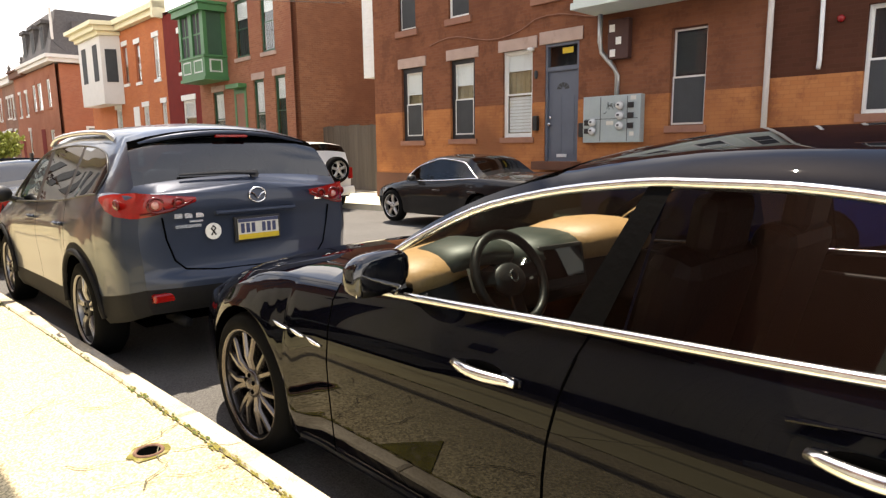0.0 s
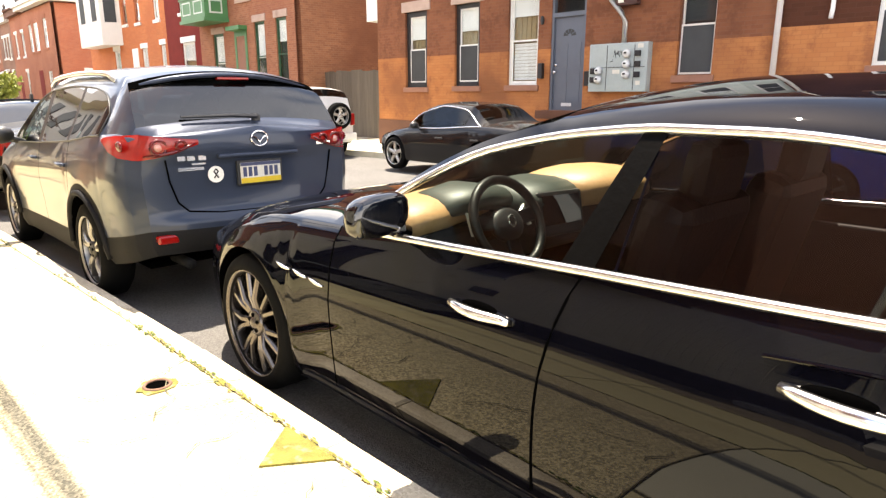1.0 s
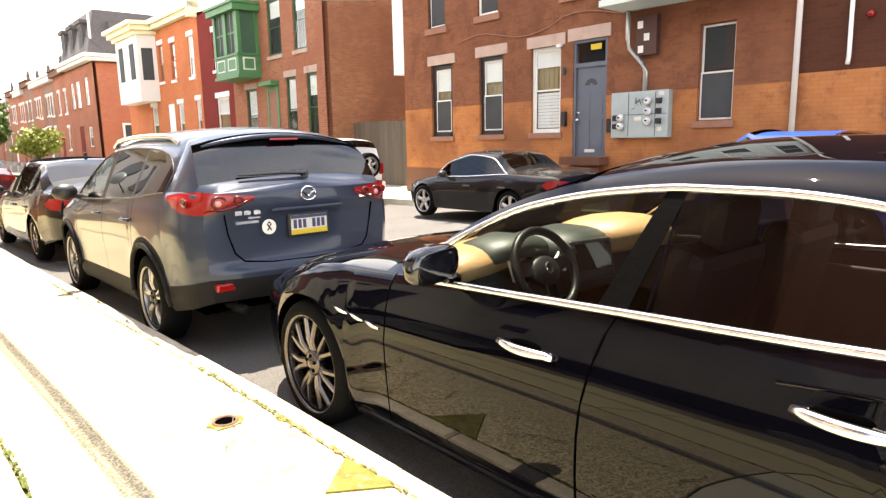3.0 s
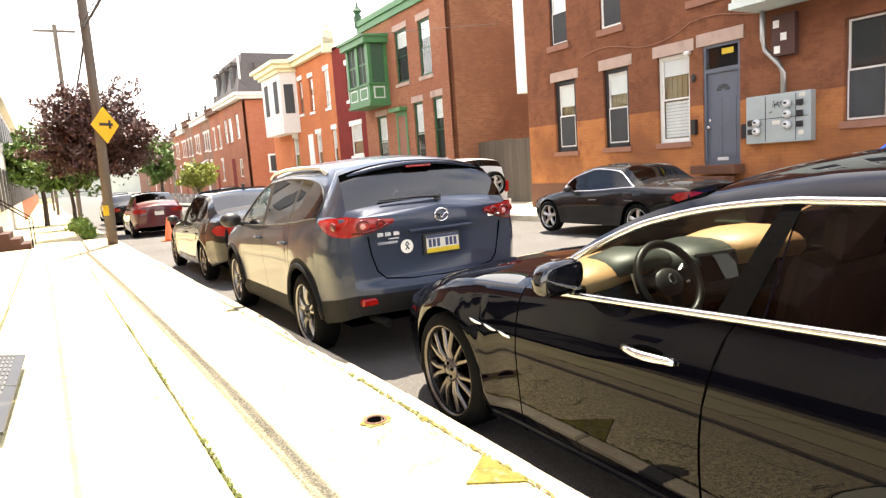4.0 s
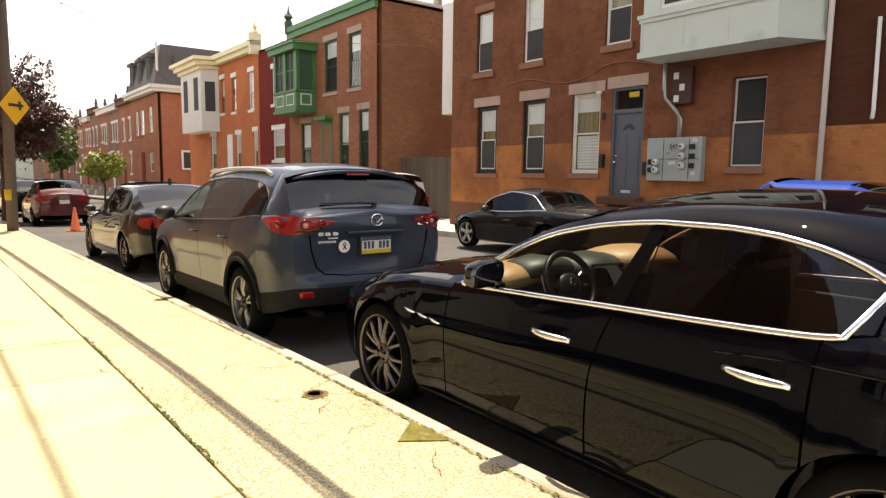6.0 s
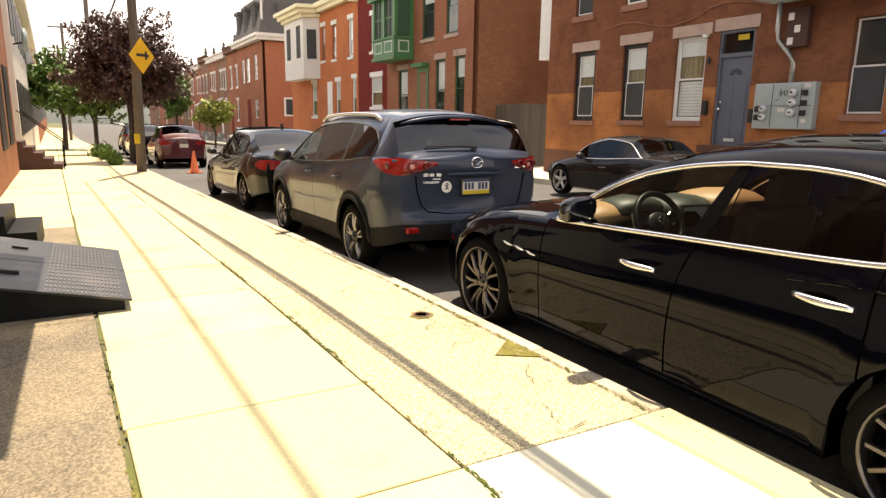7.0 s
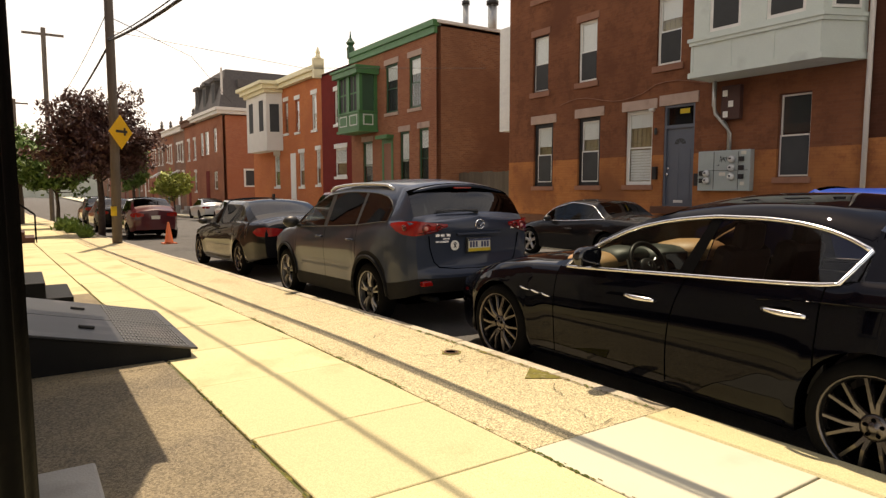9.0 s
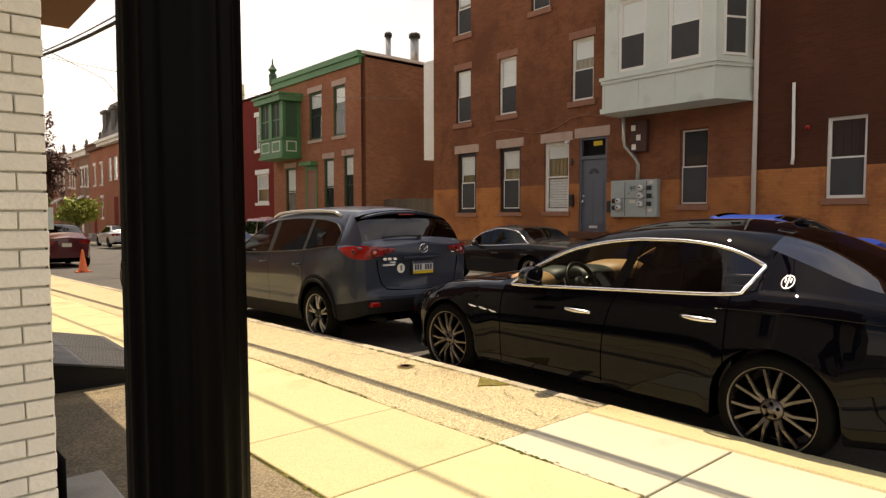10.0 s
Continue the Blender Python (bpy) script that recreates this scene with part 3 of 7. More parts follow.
for i, (a, b, c, d) in enumerate(A_WINS):
    fr, bk = (("white_trim", "black_trim"), ("white_trim", "black_trim"), ("white_trim", "white_trim"), ("offwhite", "brown_base"), ("white_trim", "white_trim"))[i]
    # last two windows: curtains coloured like the shade of the room behind
    under(sash_window(house, FX, a, b, c, d, fr, bk, blind=(0.3, 0.27, 0.2, 0, 0)[i], screen=i != 2, curtain=("curtain", "curtain", "curtain", "room_shade", "room_shade")[i],
                      slats=((), (), ((1.6, 2.4, "blind"),), ((2.6, 3.35, "screen"),), ())[i],
                      fw=(0.13, 0.11, 0.06, 0.02, 0.03)[i]), house)
    under(stone(None, "sill", FX, a - 0.06, b + 0.06, c - 0.13, c, "sill_brown", 0.05), house)
    if i < 3:
        under(stone(None, "lintel", FX, a - 0.14, b + 0.12, d, d + 0.26, "sandstone", 0.03), house)
for i, (a, b, c, d) in enumerate(A_UP):
    under(sash_window(house, FX, a, b, c, d, "white_trim", "white_trim" if i else "black_trim", blind=(0.5, 0.55, 0.3)[i], fw=0.04), house)
    under(stone(None, "sill", FX, a - 0.1, b + 0.1, c - 0.16, c, "sill_brown", 0.06), house)
    under(stone(None, "lintel", FX, a - 0.08, b + 0.08, d, d + 0.2, "sill_brown", 0.02), house)
for a, b, c, d in A_TOP:
    under(sash_window(house, FX, a, b, c, d, blind=0.4, fw=0.04), house)
    under(stone(None, "sill", FX, a - 0.1, b + 0.1, c - 0.16, c, "sill_brown", 0.06), house)
    under(stone(None, "lintel", FX, a - 0.08, b + 0.08, d, d + 0.2, "sill_brown", 0.02), house)
under(stone(None, "lintel", FX, 5.4, 6.55, 3.49, 3.76, "sandstone", 0.03), house)
# the grey front door with its transom
door = under(empty("door", pose(FX, 5.95, 0.93)), house)
a, b, c, d = A_DOOR
under(part("door_frame", boxes((FX + 0.02, FX + 0.12, a, a + 0.06, c, d), (FX + 0.02, FX + 0.12, b - 0.06, b, c, d), (FX + 0.02, FX + 0.12, a + 0.06, b - 0.06, d - 0.06, d),
                               (FX + 0.02, FX + 0.12, a + 0.06, b - 0.06, 2.9, 2.99)), "door_grey"), door)
leaf = under(part("door_leaf", boxes((FX + 0.07, FX + 0.11, a + 0.06, b - 0.06, c, 2.9), (FX + 0.062, FX + 0.07, a + 0.14, 5.92, 1.1, 1.75), (FX + 0.062, FX + 0.07, 5.98, b - 0.14, 1.1, 1.75),
                                     (FX + 0.062, FX + 0.07, a + 0.14, 5.92, 1.85, 2.35), (FX + 0.062, FX + 0.07, 5.98, b - 0.14, 1.85, 2.35)), "door_grey"), door)
under(part("transom_pane", boxes((FX + 0.08, FX + 0.086, a + 0.06, b - 0.06, 2.99, d - 0.06)), "glass_house"), door)
# another dark plate in place of the shade behind the transom
under(part("transom_room", boxes((FX + 0.4, FX + 0.42, a, b, 2.8, d)), "room_shade"), door)
under(part("number_bar", boxes((FX + 0.07, FX + 0.075, 5.7, 5.98, 3.26, 3.38)), "band_yellow", None, "small yellow transom sticker"), door)
bm = bmesh.new()
for k in range(5):
    t = math.pi * (k + 0.5) / 5
    slab(bm, [(0.05 * math.cos(t - 0.25), 0.05 * math.sin(t - 0.25)), (0.17 * math.cos(t - 0.26), 0.15 * math.sin(t - 0.26)), (0.17 * math.cos(t + 0.26), 0.15 * math.sin(t + 0.26)), (0.05 * math.cos(t + 0.25), 0.05 * math.sin(t + 0.25))],
         0, 0.006, pose(FX + 0.067, 5.95, 2.5, 90, 0, 90))
under(part("fanlight", bm, "screen"), door)
under(part("letter_plate", boxes((FX + 0.055, FX + 0.07, 5.83, 6.1, 1.02, 1.09), bevel=0.004), "dial"), door)
under(part("door_knob", lathe([(0.02, 0), (0.02, -0.04), (0.035, -0.05), (0.035, -0.08), (0.01, -0.09)], 12, "x", m=pose(FX + 0.07, 6.28, 1.75)), "chrome", smooth=True), door)
under(part("deadbolt", lathe([(0.028, 0), (0.028, -0.03), (0.01, -0.035)], 12, "x", m=pose(FX + 0.07, 6.28, 1.9)), "chrome", smooth=True), door)
under(part("door_step", boxes((FX - 0.35, FX + 0.1, 5.4, 6.5, 0.75, 0.93), (FX - 0.65, FX - 0.35, 5.4, 6.5, 0.5, 0.7), (FX - 0.95, FX - 0.65, 5.4, 6.5, 0.22, 0.45), (FX - 0.9, FX, 5.45, 6.45, 0.0, 0.5)), "brown_base"), house)

# pale bay window on the upper floor
bay = tagged(empty("bay_window", pose(9.9, 3.3, 4)), "pale grey-green bay window with a panelled base on the brick house", "bay window")
BX0 = 9.92


def ring(bm, outs, z0, z1):
    """A solid bay storey between two heights: outs are the outline's (x, y) pairs."""
    slab(bm, outs, z0, z1)


plan = [(FX, 5.05), (BX0, 5.02), (BX0, 2.15), (FX, 1.72)]


def grown(pl, d):
    cx, cy = sum(p[0] for p in pl) / 4, sum(p[1] for p in pl) / 4
    return [(x if x > FX - 0.01 else x - d, y + (d if y > cy else -d)) for x, y in pl]


bm = bmesh.new()
ring(bm, plan, 4.02, 4.7)
under(part("panelled_base", bm, "bay_grey"), bay)
bm = bmesh.new()
ring(bm, grown(plan, 0.05), 3.9, 4.02)
ring(bm, grown(plan, 0.07), 4.7, 4.78)
ring(bm, grown(plan, 0.04), 4.62, 4.7)
under(part("moulding", bm, "bay_grey"), bay)
bm = bmesh.new()
for y in (5.0, 4.05, 3.1, 2.18):
    box(bm, BX0 - 0.012, BX0, y - 0.03, y + 0.03, 4.02, 4.62)
under(part("panel_strips", bm, "bay_grey"), bay)
bm = bmesh.new()
bay_holes = [(3.85, 4.6, 4.86, 6.55), (2.48, 3.28, 4.86, 6.55)]
wall(bm, "x", BX0 + 0.02, 2.15, 5.0, 4.78, 6.85, bay_holes, depth=0.12, back=1)
slab(bm, [(FX, 5.03), (BX0 + 0.02, 5.0), (BX0 + 0.08, 4.99), (FX, 4.99)], 4.78, 6.85)
slab(bm, [(FX, 1.74), (BX0 + 0.02, 2.15), (BX0 + 0.08, 2.19), (FX, 1.84)], 4.78, 6.85)
under(part("bay_wall", bm, "bay_grey"), bay)
bm = bmesh.new()
ring(bm, grown(plan, 0.18), 6.85, 7.1)
under(part("bay_roof", bm, "bay_grey"), bay)
for h in bay_holes:
    under(sash_window(bay, BX0 + 0.02, *h, "white_trim", "white_trim", blind=0.48, set_in=0.05, fw=0.04), bay)
m = Matrix.Translation((10.37, 1.93, 0)) @ Matrix.Rotation(math.atan2(0.43, -0.87) + math.pi / 2, 4, "Z")
bm = bmesh.new()
box(bm, -0.02, 0.02, -0.3, 0.3, 4.86, 6.5, m=m)
under(part("side_window", bm, "white_trim"), bay)
bm = bmesh.new()
box(bm, -0.03, 0.03, -0.24, 0.24, 4.92, 5.65, m=m)
box(bm, -0.03, 0.03, -0.24, 0.24, 5.7, 6.44, m=m)
under(part("side_pane", bm, "screen"), bay)

# meter board, conduit, boxes and pipes on the brick house
meter = tagged(empty("meter_board", pose(FX, 4.5, 1.8)), "grey metal electricity meter cabinet with round glass dials", "meter cabinet")
under(part("cabinet", boxes((FX - 0.17, FX, 3.92, 5.25, 1.33, 2.27), bevel=0.012), "grey_metal"), meter)
under(part("cover_seams", boxes((FX - 0.176, FX - 0.17, 4.82, 4.83, 1.36, 2.24), (FX - 0.176, FX - 0.17, 4.2, 4.21, 1.36, 2.24), (FX - 0.176, FX - 0.17, 3.97, 5.2, 1.8, 1.81)), "screen"), meter)
for y, z in ((5.0, 1.74), (5.0, 1.57), (4.36, 2.06), (4.36, 1.86), (4.36, 1.66)):
    dial = under(part("meter_dial", lathe([(0.075, 0), (0.075, -0.05), (0.06, -0.09), (0.02, -0.1)], 16, "x", m=pose(FX - 0.17, y, z)), "dial", smooth=True), meter)
    under(part("dial_collar", tube([(FX - 0.19, y + 0.078 * math.cos(q * math.tau / 16), z + 0.078 * math.sin(q * math.tau / 16)) for q in range(16)], 0.014, 6, closed=True), "conduit"), meter)
    under(part("dial_window", boxes((FX - 0.278, FX - 0.262, y - 0.028, y + 0.028, z - 0.005, z + 0.03), bevel=0.006), "black_plastic"), meter)
rnd = random.Random(31)
for k in range(7):
    y, z = 4.72 - 0.06 * k, 2.02 + rnd.uniform(-0.05, 0.08)
    under(part("scribble", tube([(FX - 0.174, y + rnd.uniform(-0.05, 0.05), z + rnd.uniform(-0.08, 0.08)) for q in range(4)], 0.005, 4), "black_plastic", None, "scrawled black graffiti line"), meter)
for y, z in ((5.14, 1.74), (5.14, 1.57), (4.12, 2.06), (4.12, 1.86), (4.12, 1.66)):
    under(part("breaker_cover", boxes((FX - 0.21, FX - 0.17, y - 0.06, y + 0.06, z - 0.055, z + 0.055), bevel=0.01), "black_plastic"), meter)
for y, z, w in ((4.08, 2.2, 0.06), (4.6, 1.72, 0.08), (4.1, 1.5, 0.05)):
    under(part("label_plate", boxes((FX - 0.176, FX - 0.17, y - w, y + w, z - 0.04, z + 0.04)), "plate"), meter)
under(part("side_box", boxes((FX - 0.1, FX, 5.27, 5.42, 1.45, 1.75), bevel=0.01), "black_plastic"), meter)
under(part("conduit", tube([(FX - 0.1, 4.93, 4.0), (FX - 0.1, 4.93, 3.35), (FX - 0.1, 4.88, 3.15), (FX - 0.1, 4.6, 2.85), (FX - 0.1, 4.5, 2.65), (FX - 0.1, 4.5, 2.25)], 0.05, 10), "conduit", smooth=True), meter)
relay = tagged(empty("junction_box", pose(FX, 4.5, 3.4)), "dark brown utility box with white labels on brick", "utility box")
under(part("box_body", boxes((FX - 0.14, FX, 4.25, 4.72, 2.98, 3.75), bevel=0.01), "wood_brown"), relay)
for y, z in ((4.62, 3.58), (4.47, 3.33), (4.6, 3.1)):
    under(part("white_label", boxes((FX - 0.15, FX - 0.14, y - 0.06, y + 0.06, z - 0.07, z + 0.07)), "white_trim"), relay)
drain = tagged(part("drain_pipe", tube([(FX - 0.08, 1.62, 9.9), (FX - 0.08, 1.62, 0.1)], 0.05, 10), "offwhite", smooth=True), "off-white rainwater pipe down the brick front", "drain pipe")
tagged(part("vent_pipe", tube([(FX - 0.06, 0.85, 4.15), (FX - 0.06, 0.83, 2.6), (FX - 0.1, 0.83, 2.45)], 0.035, 8), "white_trim", smooth=True), "short white vent pipe on the painted wall", "vent pipe")
tagged(part("alarm_bell", lathe([(0.06, 0), (0.055, -0.05), (0.02, -0.07)], 12, "x", m=pose(FX, 0.58, 3.2)), "lamp_red", smooth=True), "small round red alarm bell on the wall", "alarm bell")
tagged(part("letter_box", boxes((FX - 0.1, FX, 6.55, 6.68, 1.62, 1.95), bevel=0.015), "black_plastic"), "black letter box beside the grey door", "letter box")
cam_b = tagged(empty("security_camera", pose(FX, 6.75, 3.4)), "small white security camera above the door", "security camera")
under(part("camera_body", tube([(FX - 0.06, 6.7, 3.42), (FX - 0.3, 6.62, 3.38)], 0.05, 10), "white_trim", smooth=True), cam_b)
under(part("camera_bracket", tube([(FX, 6.74, 3.4), (FX - 0.1, 6.7, 3.41)], 0.02, 6), "white_trim"), cam_b)
tagged(part("wall_lamp", lathe([(0.01, 0.1), (0.035, 0.08), (0.045, 0.0), (0.03, -0.07), (0.01, -0.08)], 12, m=pose(FX - 0.05, 6.62, 2.85)), "screen", smooth=True), "small frosted lamp beside the grey door", "wall lamp")
pts = [Vector((FX - 0.03, 10.2 - k * 0.35, 3.9 + 0.12 * math.sin(k * 0.7) + 0.08 * (k > 9))) for k in range(16)]
tagged(part("wall_cable", tube(pts, 0.012, 5), "sill_brown"), "thin brown cable drooping along the brick wall", "cable")


# ---- cars ----
def car(name, label, spec, m, paint, category="car"):
    """A car lofted from curves along its length: lower body with wheel arches, glasshouse, hood, roof and tail, split into its panels.
    Local axes: x across, y forward from the middle of the wheelbase, z up from the road."""
    root = tagged(empty(name, m), label, category)
    f = {k: curve(v) for k, v in spec["curves"].items()}
    hubs, ra = spec["hubs"], spec["arch"]
    y_front, y_back = spec["ends"]
    cuts = sorted({y_front, y_back, *spec["cuts"]})
    stations = set(cuts)
    n = spec.get("steps", 64)
    for i in range(n + 1):
        stations.add(round(y_back + (y_front - y_back) * i / n, 4))
    for h in hubs:
        for k in range(25):
            stations.add(round(h + ra * math.cos(math.pi * k / 24), 4))
    ss = sorted(stations)
    keep = [ss[0]]
    for s in ss[1:]:
        if s - keep[-1] > 0.008 or s in cuts or s == y_front:
            if s in cuts and s - keep[-1] < 0.008 and keep[-1] not in cuts:
                keep.pop()
            keep.append(s)
    ss = keep
    prof = spec.get("profile", [(0, 0.945), (0.07, 0.972), (0.25, 0.985), (0.45, 0.996), (0.6, 1.0), (0.78, 0.985), (0.92, 0.955)])
    nb, roof_n = len(prof), 5

    def half(s):
        """The half section at s: x and z from the sill to the centre line."""
        zb = f["bottom"](s)
        for h in hubs:
            if abs(s - h) < ra:
                zb = max(zb, spec["hub_z"] + math.sqrt(max(ra * ra - (s - h) ** 2, 0)))
        w, zbelt = f["width"](s), f["belt"](s)
        wb = f["belt_w"](s)
        rows = []
        for t, k in prof:
            z = zb + (zbelt - zb) * t
            zt = (z - f["bottom"](s)) / max(zbelt - f["bottom"](s), 0.01)
            kk = np.interp(zt, [p[0] for p in prof] + [1.0], [p[1] for p in prof] + [wb / w])
            flare = sum(0.018 * math.exp(-(((s - h) ** 2 + (z - spec["hub_z"]) ** 2) ** 0.5 - ra) ** 2 / 0.012) for h in hubs) * (zt < 0.85)
            rows.append((w * kk + flare, z))
        rows.append((wb, zbelt))
        in_dlo = spec["dlo"][0] <= s <= spec["dlo"][1]
        rows.append((f["top_w"](s) if in_dlo else wb - 0.015, max(f["top"](s), zbelt + 0.004) if in_dlo else zbelt + 0.005))
        we, ze = f["edge_w"](s), max(f["edge"](s), zbelt + 0.012)
        rows.append((we, ze))
        zc = max(f["centre"](s), ze)
        for k in range(1, roof_n + 1):
            t = k / roof_n
            rows.append((we * (1 - t), ze + (zc - ze) * (1 - (1 - t) ** 2.2)))
        return rows

    grid = [half(s) for s in ss]
    nr = len(grid[0])
    r_belt, r_top, r_edge = nb, nb + 1, nb + 2
    bms, order = {}, []

    def into(key, quad):
        if key not in bms:
            bms[key] = (bmesh.new(), {})
            order.append(key)
        b, cache = bms[key]
        vs = []
        for c in quad:
            k = tuple(round(x, 5) for x in c)
            if k not in cache:
                cache[k] = b.verts.new(c)
            if cache[k] not in vs:
                vs.append(cache[k])
        if len(vs) > 2:
            try:
                b.faces.new(vs)
            except ValueError:
                pass

    for i in range(len(ss) - 1):
        mid = (ss[i] + ss[i + 1]) / 2
        for j in range(nr - 1):
            key = spec["panel"](mid, j, r_belt, r_top, r_edge)
            if key is None:
                continue
            for sgn in (-1, 1):
                kk = key + ("#l" if sgn < 0 else "#r") if j < r_edge and key in spec["paired"] else key
                q = [(sgn * grid[i][j][0], ss[i], grid[i][j][1]), (sgn * grid[i + 1][j][0], ss[i + 1], grid[i + 1][j][1]),
                     (sgn * grid[i + 1][j + 1][0], ss[i + 1], grid[i + 1][j + 1][1]), (sgn * grid[i][j + 1][0], ss[i], grid[i][j + 1][1])]
                into(kk, q)
        for sgn in (-1, 1):
            a, b = grid[i][0], grid[i + 1][0]
            # underbody skin is coloured black for the shade below the car
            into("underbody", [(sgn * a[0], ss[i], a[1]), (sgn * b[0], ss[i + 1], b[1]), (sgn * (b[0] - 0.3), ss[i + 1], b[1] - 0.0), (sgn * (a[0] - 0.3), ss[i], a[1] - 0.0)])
    for end, key in ((0, spec["tail_key"]), (-1, spec["nose_key"])):
        g, s = grid[end], ss[end]
        out = -1 if end == 0 else 1
        shape = spec.get("tail_shape") if end == 0 else None
        fine = 5 if shape else 1
        rows = [tuple(a + (b - a) * q / fine for a, b in zip(g[j], g[j + 1])) for j in range(nr - 1) for q in range(fine)] + [g[-1]]
        cols = 20 if shape else 8

        def pt(row, cc):
            k = -1 + 2 * cc / cols
            bulge = spec.get("bulge", 0.05) * (1 - k * k) + (shape(row[1]) * (1 - k ** 4) if shape else 0)
            return (row[0] * k, s + out * bulge, row[1])
        for lo, hi in zip(rows, rows[1:]):
            for c in range(cols):
                if hi[0] > 0.001 or lo[0] > 0.001:
                    into(key(lo[1]) if callable(key) else key, [pt(lo, c), pt(lo, c + 1), pt(hi, c + 1), pt(hi, c)])
    # floor pan
    x_in = min(f["width"](s) for s in hubs) - 0.3
    ob_of = {}
    for key in order:
        b, _ = bms[key]
        bmesh.ops.recalc_face_normals(b, faces=b.faces)
        nm = key.split("#")[0]
        mat, lab = spec["mats"].get(key, spec["mats"].get(nm, (paint, "")))
        ob_of[key] = part(nm, b, mat, root, lab, smooth=True)
    # pan and axles blacked out as the shade under the car
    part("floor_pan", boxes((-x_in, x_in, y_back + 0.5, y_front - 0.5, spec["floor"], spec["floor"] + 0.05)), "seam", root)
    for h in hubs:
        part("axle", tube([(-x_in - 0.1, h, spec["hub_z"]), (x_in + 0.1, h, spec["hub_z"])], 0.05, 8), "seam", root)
    # belt and window trim
    if spec.get("chrome"):
        y0, y1 = spec["dlo"]
        idx = [i for i, s in enumerate(ss) if y0 - 1e-6 <= s <= y1 + 1e-6]
        for sgn in (-1, 1):
            kick = spec.get("kick", y0 - 1)         # the belt trim leaves the belt here and runs up to the rear corner
            loop = [(sgn * (grid[i][r_belt][0] + 0.004), ss[i], grid[i][r_belt][1]) for i in idx if ss[i] > kick] + [(sgn * (grid[i][r_top][0] + 0.004), ss[i], grid[i][r_top][1]) for i in reversed(idx[(0 if "kick" in spec else 1):-1])]
            part("window_trim", tube(loop, spec["chrome"], 8, closed=True), spec.get("trim_mat", "chrome"), root, "black window surround" if "trim_mat" in spec else "chrome window surround", smooth=True)
    root["half_width"] = f["width"](0)
    return root, half


def wheel(parent, x, y, z, r, rim_r, width, spokes, side, rim="rim", double=True, hub="rim_dark", spread=0.13):
    """A wheel under its car: tyre, rim barrel, spokes and hub; side: -1 faces -x."""
    w = empty("wheel", None)
    w.parent = parent
    w.matrix_basis = pose(x, y, z)
    s = side
    tp = [(rim_r - 0.015, -width / 2 + 0.02), (rim_r + 0.01, -width / 2 - 0.002), (r - 0.05, -width / 2 - 0.006), (r - 0.012, -width / 2 + 0.012), (r, -width / 2 + 0.04),
          (r, width / 2 - 0.04), (r - 0.05, width / 2), (rim_r - 0.015, width / 2 - 0.02)]
    b = bmesh.new()
    rings = []
    for rr, h in tp:
        rings.append([b.verts.new((-s * h, rr * math.cos(k * math.tau / 40), rr * math.sin(k * math.tau / 40))) for k in range(40)])
    for p, q in zip(rings, rings[1:]):
        for k in range(40):
            b.faces.new((p[k], p[(k + 1) % 40], q[(k + 1) % 40], q[k]))
    bmesh.ops.recalc_face_normals(b, faces=b.faces)
    part("tyre", b, "tyre", w, smooth=True)
    lip = [(rim_r - 0.014, -width / 2 + 0.08), (rim_r - 0.009, -width / 2 + 0.02), (rim_r - 0.003, -width / 2 + 0.004), (rim_r + 0.005, -width / 2 - 0.001), (rim_r + 0.005, -width / 2 + 0.02)]
    b = bmesh.new()
    rings = [[b.verts.new((-s * h, rr * math.cos(k * math.tau / 40), rr * math.sin(k * math.tau / 40))) for k in range(40)] for rr, h in lip]
    for p, q in zip(rings, rings[1:]):
        for k in range(40):
            b.faces.new((p[k], p[(k + 1) % 40], q[(k + 1) % 40], q[k]))
    bmesh.ops.recalc_face_normals(b, faces=b.faces)
    part("rim", b, rim, w, smooth=True)
    # disc coloured black to paint the shade behind the spokes
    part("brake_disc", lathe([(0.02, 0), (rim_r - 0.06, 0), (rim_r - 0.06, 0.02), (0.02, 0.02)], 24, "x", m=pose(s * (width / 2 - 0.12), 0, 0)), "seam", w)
    face = s * (width / 2 - 0.012)
    for k in range(spokes):
        for off in ((-spread, spread) if double else (0.0,)):
            a0, a1 = k * math.tau / spokes + math.pi / 2 + off * 0.55, k * math.tau / spokes + math.pi / 2 + off * 1.35
            b = bmesh.new()
            p = [(0.05, a0, 0.02), (rim_r * 0.5, (a0 * 0.6 + a1 * 0.4), 0.0), (rim_r - 0.012, a1, 0.01)]
            wd = (0.02, 0.014, 0.013) if double else (0.034, 0.03, 0.04)
            prev = None
            for (rr, a, dp), hw in zip(p, wd):
                c, d = Vector((0, math.cos(a), math.sin(a))), Vector((0, -math.sin(a), math.cos(a)))
                q = [b.verts.new(c * rr + d * e * hw + Vector((face - s * (dp + g), 0, 0))) for e, g in ((-1, 0.012), (-0.6, 0), (0.6, 0), (1, 0.012), (0.8, 0.045), (-0.8, 0.045))]
                if prev:
                    for i in range(6):
                        b.faces.new((prev[i], prev[(i + 1) % 6], q[(i + 1) % 6], q[i]))
                else:
                    b.faces.new(q[::-1])
                prev = q
            b.faces.new(prev)
            bmesh.ops.recalc_face_normals(b, faces=b.faces)
            part("spoke", b, rim, w)
    part("hub_cap", lathe([(0.068, 0.035 * -s), (0.07, 0.012 * -s), (0.05, 0.004 * -s), (0.026, 0.002 * -s), (0.024, -0.006 * -s), (0.01, -0.009 * -s)], 20, "x", m=pose(face, 0, 0)), hub, w, smooth=True)
    for k in range(5):
        a = k * math.tau / 5 + 0.3
